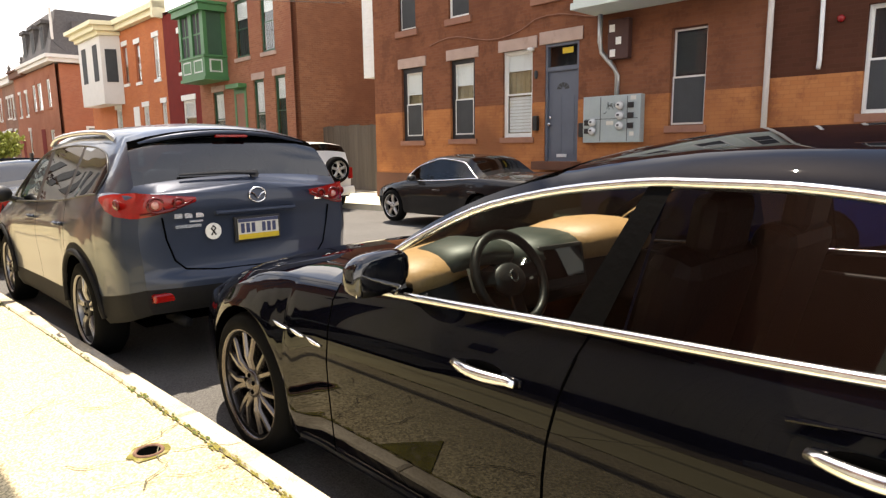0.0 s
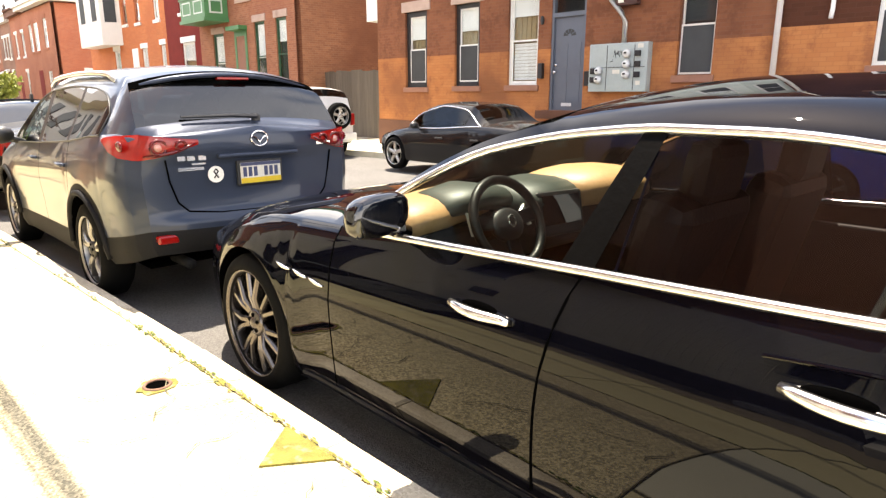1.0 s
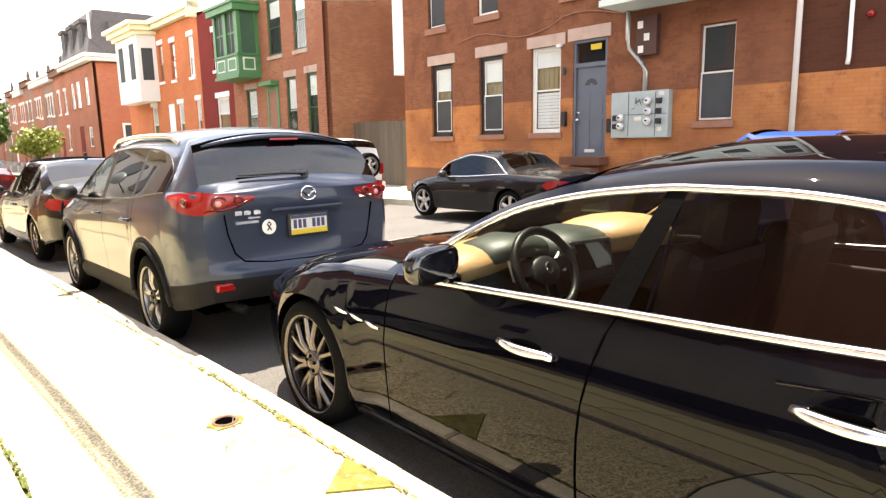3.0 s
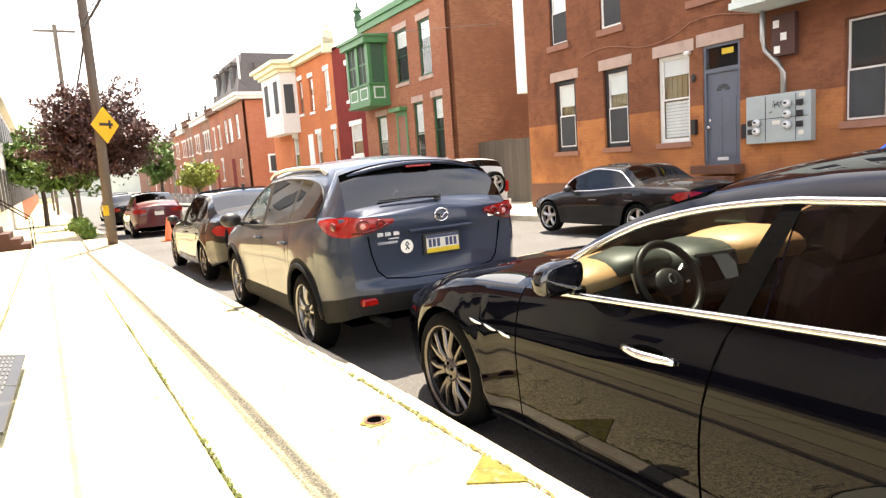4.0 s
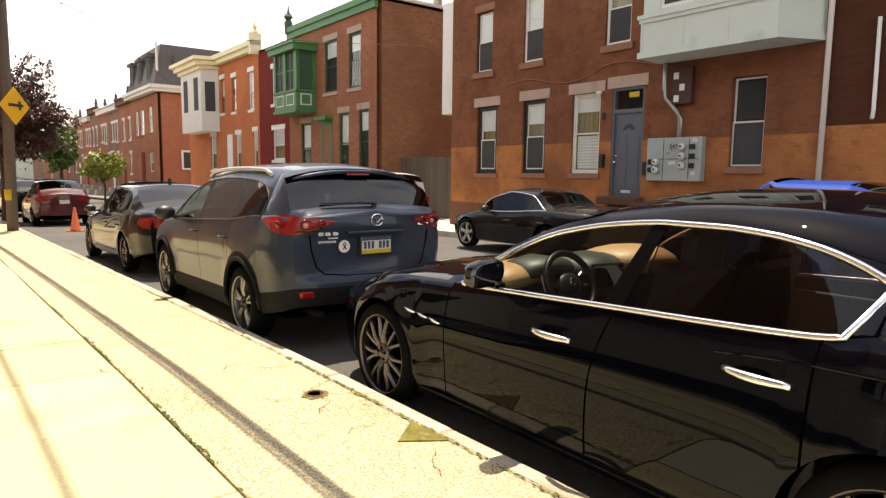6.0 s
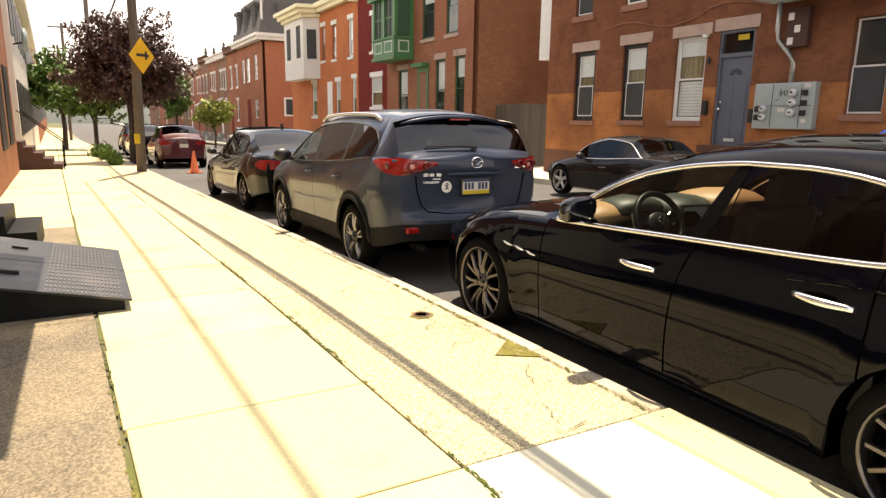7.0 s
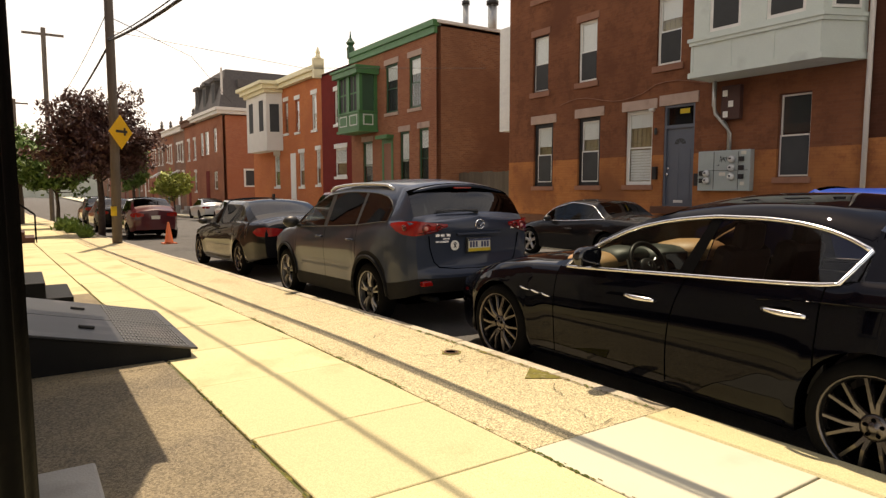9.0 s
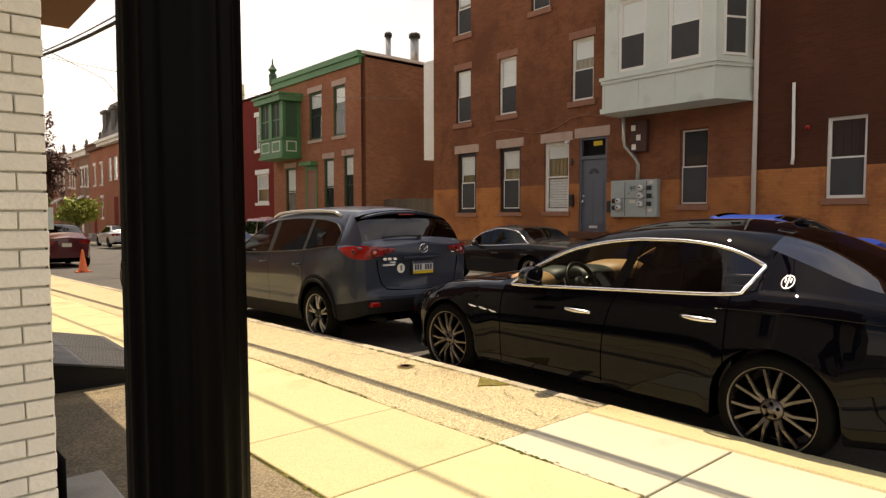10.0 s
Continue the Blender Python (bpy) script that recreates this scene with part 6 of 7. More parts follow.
# ---- more houses across the street ----
def row_house(name, label, y0, y1, z1, wall_mat, side_mat, wins, x=FX, depth=9.0, frame="white_trim", lintel="sandstone", z0=-1.8):
    """A terraced house facing -x: front wall with openings, side and rear walls, flat roof, windows with sills and lintels."""
    root = tagged(empty(name, pose(x, (y0 + y1) / 2, 0)), label, "house")
    bm = bmesh.new()
    wall(bm, "x", x, y0, y1, z0, z1, [w[:4] for w in wins], back=1)
    under(part("front_wall", bm, wall_mat), root)
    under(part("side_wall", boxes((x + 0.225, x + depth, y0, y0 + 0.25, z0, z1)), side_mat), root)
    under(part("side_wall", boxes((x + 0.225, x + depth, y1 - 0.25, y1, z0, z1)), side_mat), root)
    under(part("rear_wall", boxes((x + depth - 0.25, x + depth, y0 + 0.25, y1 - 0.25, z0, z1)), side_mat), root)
    under(part("roof", boxes((x, x + depth, y0, y1, z1 - 0.12, z1 - 0.02)), "shingle"), root)
    for w in wins:
        a, b, c, d = w[:4]
        fm = w[4] if len(w) > 4 else frame
        under(sash_window(root, x, a, b, c, d, fm, fm, blind=0.3 if (a * 7) % 2 < 1 else 0.5, fw=0.06, set_in=0.08, screen=False, curtain="screen" if fm.startswith("green") else "curtain"), root)
        under(stone(None, "sill", x, a - 0.08, b + 0.08, c - 0.14, c, lintel, 0.06), root)
        under(stone(None, "lintel", x, a - 0.1, b + 0.1, d, d + 0.24, lintel, 0.03), root)
    return root


B_W = [(18.38, 19.32, 4.72, 6.82), (20.3, 21.4, 4.72, 6.82), (17.8, 18.55, 1.4, 3.85, "green_dark"), (19.35, 20.15, 1.4, 3.82, "green_dark"), (22.75, 23.75, 1.4, 3.6, "green_dark")]
hb = row_house("house", "two-storey dull red brick house with green trim and a green bay", 17.2, 25.0, 7.85, "brick_b", "brick_bs", B_W, frame="green_dark")
dg = under(empty("door", pose(FX, 21.2, 1)), hb)
under(part("door_frame", boxes((FX - 0.03, FX + 0.1, 20.75, 20.9, 0.3, 3.6), (FX - 0.03, FX + 0.1, 21.6, 21.75, 0.3, 3.6), (FX - 0.03, FX + 0.1, 20.9, 21.6, 3.4, 3.6), (FX - 0.35, FX, 20.7, 21.8, 3.6, 3.75)), "green"), dg)
under(part("door_leaf", boxes((FX - 0.012, FX + 0.05, 20.9, 21.6, 0.3, 3.4)), "sill_brown"), dg)
bm = boxes((FX - 0.18, FX + 0.1, 17.15, 25.0, 7.72, 7.95), (FX - 0.1, FX + 0.05, 17.2, 25.0, 7.45, 7.72))
under(part("cornice", bm, "green"), hb)
under(part("roof_edge", boxes((FX, FX + 9, 17.1, 17.3, 7.84, 7.95)), "offwhite"), hb)
under(part("finial", lathe([(0.16, 0), (0.2, 0.5), (0.12, 0.62), (0.22, 0.75), (0.05, 1.0), (0.02, 1.3)], 10, m=pose(FX - 0.05, 24.85, 7.7)), "green_dark"), hb)
for x, y, h, r in ((14.0, 19.7, 1.75, 0.13), (14.0, 17.75, 1.3, 0.19)):
    ch = tagged(empty("chimney_flue", pose(x, y, 7.8)), "grey metal chimney flue on the roof", "chimney")
    under(part("flue", tube([(x, y, 7.7), (x, y, 7.8 + h)], r, 12), "conduit", smooth=True), ch)
    under(part("cap", lathe([(r * 1.35, 0), (r * 1.35, 0.16), (r * 0.6, 0.24)], 12, m=pose(x, y, 7.8 + h)), "black_plastic", smooth=True), ch)
# green bay
gb = tagged(empty("bay_window", pose(9.9, 23.4, 4)), "green painted bay window with panelled base", "bay window")
gplan = [(FX, 24.7), (9.92, 24.6), (9.92, 22.3), (FX, 22.2)]
bm = bmesh.new()
slab(bm, [(x, y) for x, y in gplan], 4.1, 4.85)
under(part("base", bm, "green"), gb)
bm = bmesh.new()
for z, z2, g in ((3.98, 4.1, 0.06), (4.85, 4.93, 0.05), (6.55, 6.8, 0.2), (6.8, 6.9, 0.28)):
    slab(bm, [(x if x > FX - 0.01 else x - g, y + (g if y > 23.4 else -g)) for x, y in gplan], z, z2)
under(part("moulding", bm, "green"), gb)
# solid dark green core painted as the bay's shaded inside
bm = bmesh.new()
slab(bm, [(FX, 24.66), (9.98, 24.56), (9.98, 22.34), (FX, 22.24)], 4.93, 6.55)
under(part("dark_inside", bm, "green_dark"), gb)
for y0, y1 in ((22.3, 22.5), (23.3, 23.6), (24.4, 24.6)):
    under(part("post", boxes((9.9, 9.99, y0, y1, 4.93, 6.55)), "green"), gb)
for x0, x1 in ((9.9, 10.05), (10.65, FX)):
    under(part("post", boxes((x0, x1, 22.2, 22.32, 4.93, 6.55)), "green"), gb)
for y0, y1 in ((22.5, 23.3), (23.6, 24.4)):
    pa = under(part("pane", boxes((9.955, 9.97, y0 + 0.06, y1 - 0.06, 5.0, 6.5)), "screen"), gb)
    under(part("sash_bar", boxes((9.94, 9.96, (y0 + y1) / 2 - 0.03, (y0 + y1) / 2 + 0.03, 4.95, 6.55), (9.94, 9.96, y0, y1, 5.72, 5.78)), "green"), gb)
    under(part("panel_line", boxes((9.905, 9.92, y0, y1, 4.72, 4.77), (9.905, 9.92, y0, y1, 4.28, 4.33), (9.905, 9.92, y0, y0 + 0.05, 4.33, 4.72), (9.905, 9.92, y1 - 0.05, y1, 4.33, 4.72)), "bay_grey"), gb)
under(part("panel_line", boxes((10.1, 10.6, 22.22, 22.28, 4.72, 4.77), (10.1, 10.6, 22.22, 22.28, 4.28, 4.33), (10.1, 10.15, 22.22, 22.28, 4.33, 4.72), (10.55, 10.6, 22.22, 22.28, 4.33, 4.72)), "bay_grey"), gb)
# dark red narrow house
row_house("house", "narrow dark red painted house with a white window", 25.0, 28.7, 7.5, "red_paint", "red_paint", [(25.6, 27.0, 2.0, 3.45), (26.2, 27.0, 4.7, 6.4)], lintel="white_trim")
# orange brick house with the cream cornice and white bay
C_W = [(29.0, 29.6, 1.6, 3.5), (31.4, 32.2, 1.5, 3.45), (35.6, 36.6, 1.5, 3.5), (29.4, 30.1, 4.65, 6.6), (32.0, 32.7, 4.7, 6.6, "brick_cs"), (33.9, 34.6, 4.75, 6.7, "brick_cs")]
hc = row_house("house", "orange brick house with a cream cornice and white bay", 28.7, 41.0, 7.6, "brick_c", "brick_cs", C_W, lintel="white_trim")
under(part("door", boxes((FX - 0.03, FX + 0.1, 32.75, 33.6, 0.4, 3.5), bevel=0.02), "white_trim"), hc)
bm = boxes((FX - 0.45, FX + 0.1, 28.6, 41.1, 7.75, 8.0), (FX - 0.3, FX + 0.1, 28.65, 41, 7.5, 7.75), (FX - 0.45, FX + 0.15, 28.6, 28.85, 7.3, 8.35))
under(part("cornice", bm, "cream"), hc)
under(part("finial", lathe([(0.2, 0), (0.1, 0.2), (0.14, 0.3), (0.02, 0.6)], 8, m=pose(FX - 0.15, 28.72, 8.35)), "cream"), hc)
wb = tagged(empty("bay_window", pose(9.9, 37, 4)), "off-white clad bay window under a cream cornice", "bay window")
cplan = [(FX, 39.7), (9.92, 39.4), (9.92, 35.3), (FX, 34.9)]
bm = bmesh.new()
slab(bm, cplan, 3.75, 7.3)
under(part("bay_body", bm, "offwhite"), wb)
bm = bmesh.new()
for z, z2, g in ((7.3, 7.5, 0.15), (7.5, 7.75, 0.35), (7.75, 7.95, 0.55)):
    slab(bm, [(x if x > FX - 0.01 else x - g, y + (g if y > 37 else -g)) for x, y in cplan], z, z2)
under(part("bay_cornice", bm, "cream"), wb)
for y0, y1 in ((35.9, 36.7), (38.0, 38.8)):
    under(part("pane", boxes((9.9, 9.92, y0, y1, 5.0, 6.9)), "screen"), wb)
m = Matrix.Translation((10.365, 35.1, 0)) @ Matrix.Rotation(math.atan2(-0.4, 0.89), 4, "Z")
bm = bmesh.new()
box(bm, -0.28, 0.28, -0.03, 0.03, 4.9, 6.6, m=m)
under(part("pane", bm, "screen"), wb)
# mansard house
D_W = [(50.9, 51.9, 4.4, 6.4), (53.6, 54.9, 4.3, 6.3), (51.0, 52.2, 1.3, 2.8), (55.6, 56.6, 4.3, 6.3)]
hd = row_house("house", "red brick corner house with a grey shingled mansard roof", 49.0, 58.0, 7.4, "brick_d", "brick_cs", D_W, lintel="brick_d")
under(part("red_door", boxes((FX - 0.03, FX + 0.05, 53.7, 54.9, 0.0, 2.9)), "red_paint"), hd)
bm = bmesh.new()
a = [(FX - 0.3, 48.7), (FX + 9, 48.7), (FX + 9, 58.3), (FX - 0.3, 58.3)]
b2 = [(FX + 0.5, 49.5), (FX + 9, 49.5), (FX + 9, 57.5), (FX + 0.5, 57.5)]
lo, hi = [bm.verts.new((x, y, 7.9)) for x, y in a], [bm.verts.new((x, y, 11.0)) for x, y in b2]
bm.faces.new(hi)
bm.faces.new(lo[::-1])
for i in range(4):
    bm.faces.new((lo[i], lo[(i + 1) % 4], hi[(i + 1) % 4], hi[i]))
under(part("mansard_roof", bm, "shingle"), hd)
under(part("cornice", boxes((FX - 0.5, FX + 9, 48.5, 58.4, 7.35, 7.6), (FX - 0.65, FX + 9, 48.35, 58.5, 7.6, 7.85)), "offwhite"), hd)
for y in (51.0, 54.0, 56.8):
    dm = under(part("dormer", boxes((FX - 0.15, FX + 1.0, y - 0.6, y + 0.6, 8.1, 10.1), (FX - 0.3, FX + 1.0, y - 0.8, y + 0.8, 10.1, 10.35)), "shingle"), hd)
    under(part("dormer_pane", boxes((FX - 0.17, FX - 0.15, y - 0.38, y + 0.38, 8.4, 9.9)), "screen"), hd)
under(part("corner_trim", boxes((FX - 0.02, FX + 0.12, 48.95, 49.1, 8.0, 11.0)), "offwhite"), hd)
for x in (12.6, 14.5):
    under(part("dormer", boxes((x - 0.5, x + 0.5, 48.8, 49.8, 9.6, 10.2)), "shingle"), hd)
sw = under(empty("side_window", pose(13.3, 49, 2)), hd)
under(part("frame", boxes((12.4, 14.3, 48.93, 49.0, 1.5, 1.62), (12.4, 14.3, 48.93, 49.0, 2.85, 3.0), (12.4, 12.55, 48.93, 49.0, 1.62, 2.85), (14.15, 14.3, 48.93, 49.0, 1.62, 2.85)), "white_trim"), sw)
under(part("pane", boxes((12.55, 14.15, 48.96, 49.0, 1.62, 2.85)), "screen"), sw)
# the terrace beyond: narrow houses that differ in height, brick and window pattern
y = 58.0
for k, (wd, zz, mat, trim) in enumerate(((5.2, 7.7, "brick_d", "brown_base"), (5.4, 7.5, "brick_f", "offwhite"), (5.0, 7.5, "brick_b", "offwhite"), (5.2, 7.9, "brick_f", "brown_base"), (5.6, 7.3, "brick_d", "offwhite"),
                                         (5.4, 7.6, "brick_b", "brown_base"), (6, 7.2, "brick_f", "offwhite"), (8, 7.0, "brick_b", "brown_base"), (10, 6.9, "brick_f", "offwhite"), (14, 6.8, "brick_d", "brown_base"), (20, 6.8, "brick_f", "offwhite"))):
    q = 0.25 * ((k * 5) % 4)
    ws = [(y + 0.5 + q, y + 1.4 + q, 1.1, 2.9 + 0.1 * (k % 2)), (y + 0.5 + q, y + 1.4 + q, 4.1, 5.9), (y + 3.0 + q * 0.5, y + 3.9 + q * 0.5, 4.1 + 0.1 * (k % 3), 5.9)]
    if k % 3:
        ws.append((y + 1.9 + q * 0.6, y + 2.6 + q * 0.6, 4.2, 5.9))
    h = row_house("house", "brick terraced house far along the street with a %s cornice" % ("brown" if trim == "brown_base" else "pale"), y, y + wd, zz, mat, mat, ws, lintel="offwhite")
    under(part("cornice", boxes((FX - 0.35, FX + 0.1, y + 0.05, y + wd - 0.05, zz - 0.45, zz), (FX - 0.5, FX + 0.1, y + 0.02, y + wd - 0.02, zz, zz + 0.12)), trim), h)
    under(part("front_door", boxes((FX - 0.03, FX + 0.05, y + 3.1, y + 4.0, -1.6, 2.2)), ("red_paint", "white_trim", "green_dark", "brown_base")[k % 4]), h)
    under(part("door_steps", boxes((FX - 0.9, FX, y + 2.9, y + 4.2, -1.6, -0.7), (FX - 0.5, FX, y + 2.9, y + 4.2, -0.7, -0.35)), "pad"), h)
    if k in (1, 2, 4):
        bmx = bmesh.new()
        for x0, x1, z0, z1 in ((FX - 0.45, FX + 1.6, zz + 0.12, zz + 0.95),):
            vs = [bmx.verts.new(p) for p in ((x0, y + 0.2, z0), (x0, y + wd - 0.2, z0), (x1, y + wd - 0.2, z1), (x1, y + 0.2, z1), (x1, y + 0.2, z0), (x1, y + wd - 0.2, z0))]
            for f in ((0, 1, 2, 3), (0, 3, 4), (1, 5, 2), (3, 2, 5, 4), (0, 4, 5, 1)):
                bmx.faces.new([vs[i] for i in f])
        bmesh.ops.recalc_face_normals(bmx, faces=bmx.faces)
        under(part("pale_roof", bmx, "pad"), h)
    if k < 6:
        under(part("finial", lathe([(0.16, 0), (0.16, 0.3), (0.22, 0.36), (0.1, 0.5), (0.16, 0.64), (0.03, 0.9)], 8, m=pose(FX - 0.2, y + 0.1, zz + 0.1)), "shingle"), h)
    if k in (1, 3):
        bmx = bmesh.new()
        vs = [bmx.verts.new(p) for p in ((FX, y + 2.7, 3.3), (FX, y + 4.4, 3.3), (FX - 1.0, y + 4.4, 2.7), (FX - 1.0, y + 2.7, 2.7), (FX - 1.0, y + 4.4, 2.55), (FX - 1.0, y + 2.7, 2.55), (FX, y + 4.4, 3.1), (FX, y + 2.7, 3.1))]
        for f in ((0, 1, 2, 3), (3, 2, 4, 5), (5, 4, 6, 7), (0, 3, 5, 7), (1, 6, 4, 2)):
            bmx.faces.new([vs[i] for i in f])
        bmesh.ops.recalc_face_normals(bmx, faces=bmx.faces)
        under(part("door_awning", bmx, "offwhite"), h)
    y += wd
# plain block closing the street, haze painted in by its pale colour
tagged(part("backdrop", boxes((-60, 60, 260, 262, -3, 7)), "far"), "pale hazy distance at the street's end", "backdrop", kind="structure")

# fence between the houses
fence = tagged(empty("fence", pose(11.9, 15, 0)), "weathered grey wooden board fence between the houses", "fence")
random.seed(4)
for k in range(30):
    y = 12.75 + k * 0.15
    z = 2.02 + random.uniform(-0.03, 0.03)
    bd = part("board", boxes((11.9, 11.925, y + 0.004, y + 0.145, -0.15, z)), "fence")
    under(bd, fence)
under(part("rail", boxes((11.93, 12.0, 12.7, 17.2, 0.4, 0.5)), "fence"), fence)
under(part("rail", boxes((11.93, 12.0, 12.7, 17.2, 1.6, 1.7)), "fence"), fence)
under(part("gate_post", boxes((11.86, 11.98, 12.67, 12.75, -0.15, 2.15)), "fence"), fence)
tagged(part("drain_pipe", tube([(12.6, 14.4, 0), (12.6, 14.4, 3.9), (12.6, 14.1, 4.1)], 0.05, 8), "black_plastic", smooth=True), "black pipe standing behind the fence", "pipe")

# ---- our side: the white corner building ----
WX, WY = -3.21, -1.65      # street face near its corner, and the end face
corner = tagged(empty("corner_building", pose(-3.3, 0, 0)), "white-painted brick corner building with a black base", "building")
slope = SKEW


def sx(y):
    return WX + slope * (y - WY)


bm = bmesh.new()
holes_w = [(-1.55, -1.1, 1.45, 2.2), (2.0, 2.6, 2.3, 3.3), (4.3, 5.1, 0.42, 2.7)]
wall(bm, "x", 0.0, WY, 9.0, 0.42, 3.62, holes_w, depth=0.25, back=-1)
for v in bm.verts:
    v.co.x += sx(v.co.y) - 0.004
under(part("street_wall", bm, "white_mortar"), corner)
bm = bmesh.new()
wall(bm, "x", 0.0, WY, 9.0, 3.62, 7.5, (), depth=0.25, back=-1)
for v in bm.verts:
    v.co.x += sx(v.co.y) - 0.006
under(part("upper_wall", bm, "brick_b", None, "dull brown brick upper storey"), corner)
under(part("end_wall", boxes((-9, WX - 0.012, WY + 0.012, WY + 0.25, 0.1, 7.5)), "white_mortar"), corner)
bm = bmesh.new()
wall(bm, "x", 0.0, WY - 0.01, 9.0, -0.4, 0.42, (), depth=0.2, back=-1)
for v in bm.verts:
    v.co.x += sx(v.co.y) + 0.03
under(part("black_base", bm, "black_paint"), corner)
under(part("base_end", boxes((-9, WX + 0.03, WY - 0.03, WY + 0.01, 0.0, 0.16)), "black_paint"), corner)
for a, b, c, d in holes_w:
    x = sx(a) - 0.14
    wn = under(part("dark_window", boxes((x - 0.05, x, a, b, c, d)), "black_trim"), corner)
    under(part("jamb", boxes((x, sx(a) + 0.004, a, a + 0.03, c, d), (x, sx(a) + 0.004, b - 0.03, b, c, d), (x, sx(a) + 0.004, a + 0.03, b - 0.03, d - 0.03, d)), "black_trim"), corner)
    under(part("window_sill", boxes((x, sx(a) + 0.03, a - 0.05, b + 0.05, c - 0.09, c)), "grey_metal"), corner)
# projecting oriel over the pavement, its underside in shade
under(part("oriel", boxes((-3.5, -2.2, 0.2, 3.3, 3.5, 6.2), (-3.5, -2.15, 0.15, 3.35, 3.42, 3.5)), "brown_base", None, "overhanging brown oriel"), corner)
under(part("upper_floor", boxes((-9, -3.12, -3.5, WY, 3.3, 7.5)), "brick_e"), corner)
under(part("soffit", boxes((-9, -3.05, -3.57, WY, 3.18, 3.3)), "brown_base"), corner)
bm = bmesh.new()           # the cut-off corner: a wall set back behind the column
slab(bm, [(-3.95, WY), (-3.8, WY), (-5.0, -3.45), (-5.2, -3.45)], -0.1, 3.18)
under(part("entrance_wall", bm, "offwhite"), corner)
under(part("south_wall", boxes((-9, -5.0, -3.7, -3.5, -0.2, 7.5)), "white_mortar"), corner)
under(part("west_wall", boxes((-9.2, -9.0, -3.7, 9.0, -0.2, 7.5)), "white_mortar"), corner)
under(part("north_wall", boxes((-9.0, -3.7, 8.8, 9.0, -0.2, 7.5)), "white_mortar"), corner)
under(part("flat_roof", boxes((-9, -3.6, -3.5, 9, 7.52, 7.6)), "shingle"), corner)
# fluted iron column
col = tagged(empty("column", pose(-3.25, -3.33, 0)), "black fluted cast-iron column at the corner entrance", "column")
bm = bmesh.new()
n, rings = 64, []
for z, r in ((0.2, 0.118), (0.6, 0.116), (1.6, 0.113), (3.0, 0.108)):
    ring_v = []
    for k in range(n):
        rr = r - 0.009 * (0.5 + 0.5 * math.cos(k * math.tau / n * 16)) ** 0.7
        ring_v.append(bm.verts.new((-3.25 + rr * math.cos(k * math.tau / n), -3.33 + rr * math.sin(k * math.tau / n), z)))
    rings.append(ring_v)
for p, q in zip(rings, rings[1:]):
    for k in range(n):
        bm.faces.new((p[k], p[(k + 1) % n], q[(k + 1) % n], q[k]))
under(part("fluted_shaft", bm, "iron", smooth=True), col)
under(part("base", lathe([(0.17, 0), (0.17, 0.08), (0.14, 0.1), (0.145, 0.15), (0.125, 0.2)], 32, m=pose(-3.25, -3.33, 0.0)), "iron", smooth=True), col)
under(part("capital", lathe([(0.11, 3.0), (0.14, 3.05), (0.13, 3.1), (0.18, 3.18)], 32, m=pose(-3.25, -3.33, 0)), "iron", smooth=True), col)
# entrance steps
for x0, x1, y0, y1, z in ((-3.6, -2.9, -1.62, -0.98, 0.1), (-3.9, -2.74, -3.0, -1.7, 0.13)):
    bm = bmesh.new()
    box(bm, x0, x1, y0, y1, -0.05, z, 0.015)
    tagged(part("entrance_slab", bm, "pad"), "worn grey concrete slab at the entrance", "concrete slab")
# cellar hatch
hat = tagged(empty("cellar_hatch", pose(-2.7, 2.1, 0)), "black steel cellar hatch sloping onto the pavement", "cellar hatch")
y0, y1, x0, x1 = 1.2, 3.1, -3.38, -2.0
bm = bmesh.new()
vs = []
for y in (y0, y1):
    vs.append([bm.verts.new((x0, y, -0.02)), bm.verts.new((x1, y, -0.02)), bm.verts.new((x1, y, 0.06)), bm.verts.new((x0, y, 0.36))])
a, b = vs
bm.faces.new(a)
bm.faces.new(b[::-1])
for i in range(4):
    bm.faces.new((a[i], a[(i + 1) % 4], b[(i + 1) % 4], b[i]))
bmesh.ops.recalc_face_normals(bm, faces=bm.faces)
under(part("hatch_frame", bm, "black_paint"), hat)
ang = math.degrees(math.atan2(0.30, 1.38))
mh = pose(x0, 0, 0.37, 0, ang, 0)
for ya, yb in ((y0 - 0.04, 2.14), (2.16, y1 + 0.04)):
    bm = bmesh.new()
    box(bm, 0.02, 1.46, ya, yb, 0, 0.02, 0.004, m=mh)
    leafp = under(part("hatch_leaf", bm, "steel_plate"), hat)
    bm = bmesh.new()
    for k in range(18):
        for j in range(8):
            yy = ya + 0.06 + j * (yb - ya - 0.12) / 7
            box(bm, 0.9 + k * 0.028, 0.912 + k * 0.028, yy - 0.045, yy + 0.045, 0.02, 0.026, m=mh)
    under(part("tread_pattern", bm, "tread_plate"), hat)
    bm = bmesh.new()
    box(bm, 0.6, 0.72, (ya + yb) / 2 - 0.02, (ya + yb) / 2 + 0.02, 0.02, 0.045, 0.006, m=mh)
    under(part("hatch_handle", bm, "black_plastic"), hat)
# black block steps beyond it
bs = tagged(empty("door_steps", pose(-3.1, 4.5, 0)), "black painted block steps at a doorway", "steps")
under(part("step", boxes((-3.5, -2.95, 4.0, 5.2, -0.1, 0.36), bevel=0.01), "black_paint"), bs)
under(part("step", boxes((-2.95, -2.68, 4.0, 5.2, -0.1, 0.18), bevel=0.01), "black_paint"), bs)
mb = tagged(part("mail_box", boxes((sx(1.9) - 0.02, sx(1.9) + 0.12, 1.75, 2.0, 1.18, 1.5), bevel=0.02), "black_plastic"), "black letter box on the white wall", "letter box")
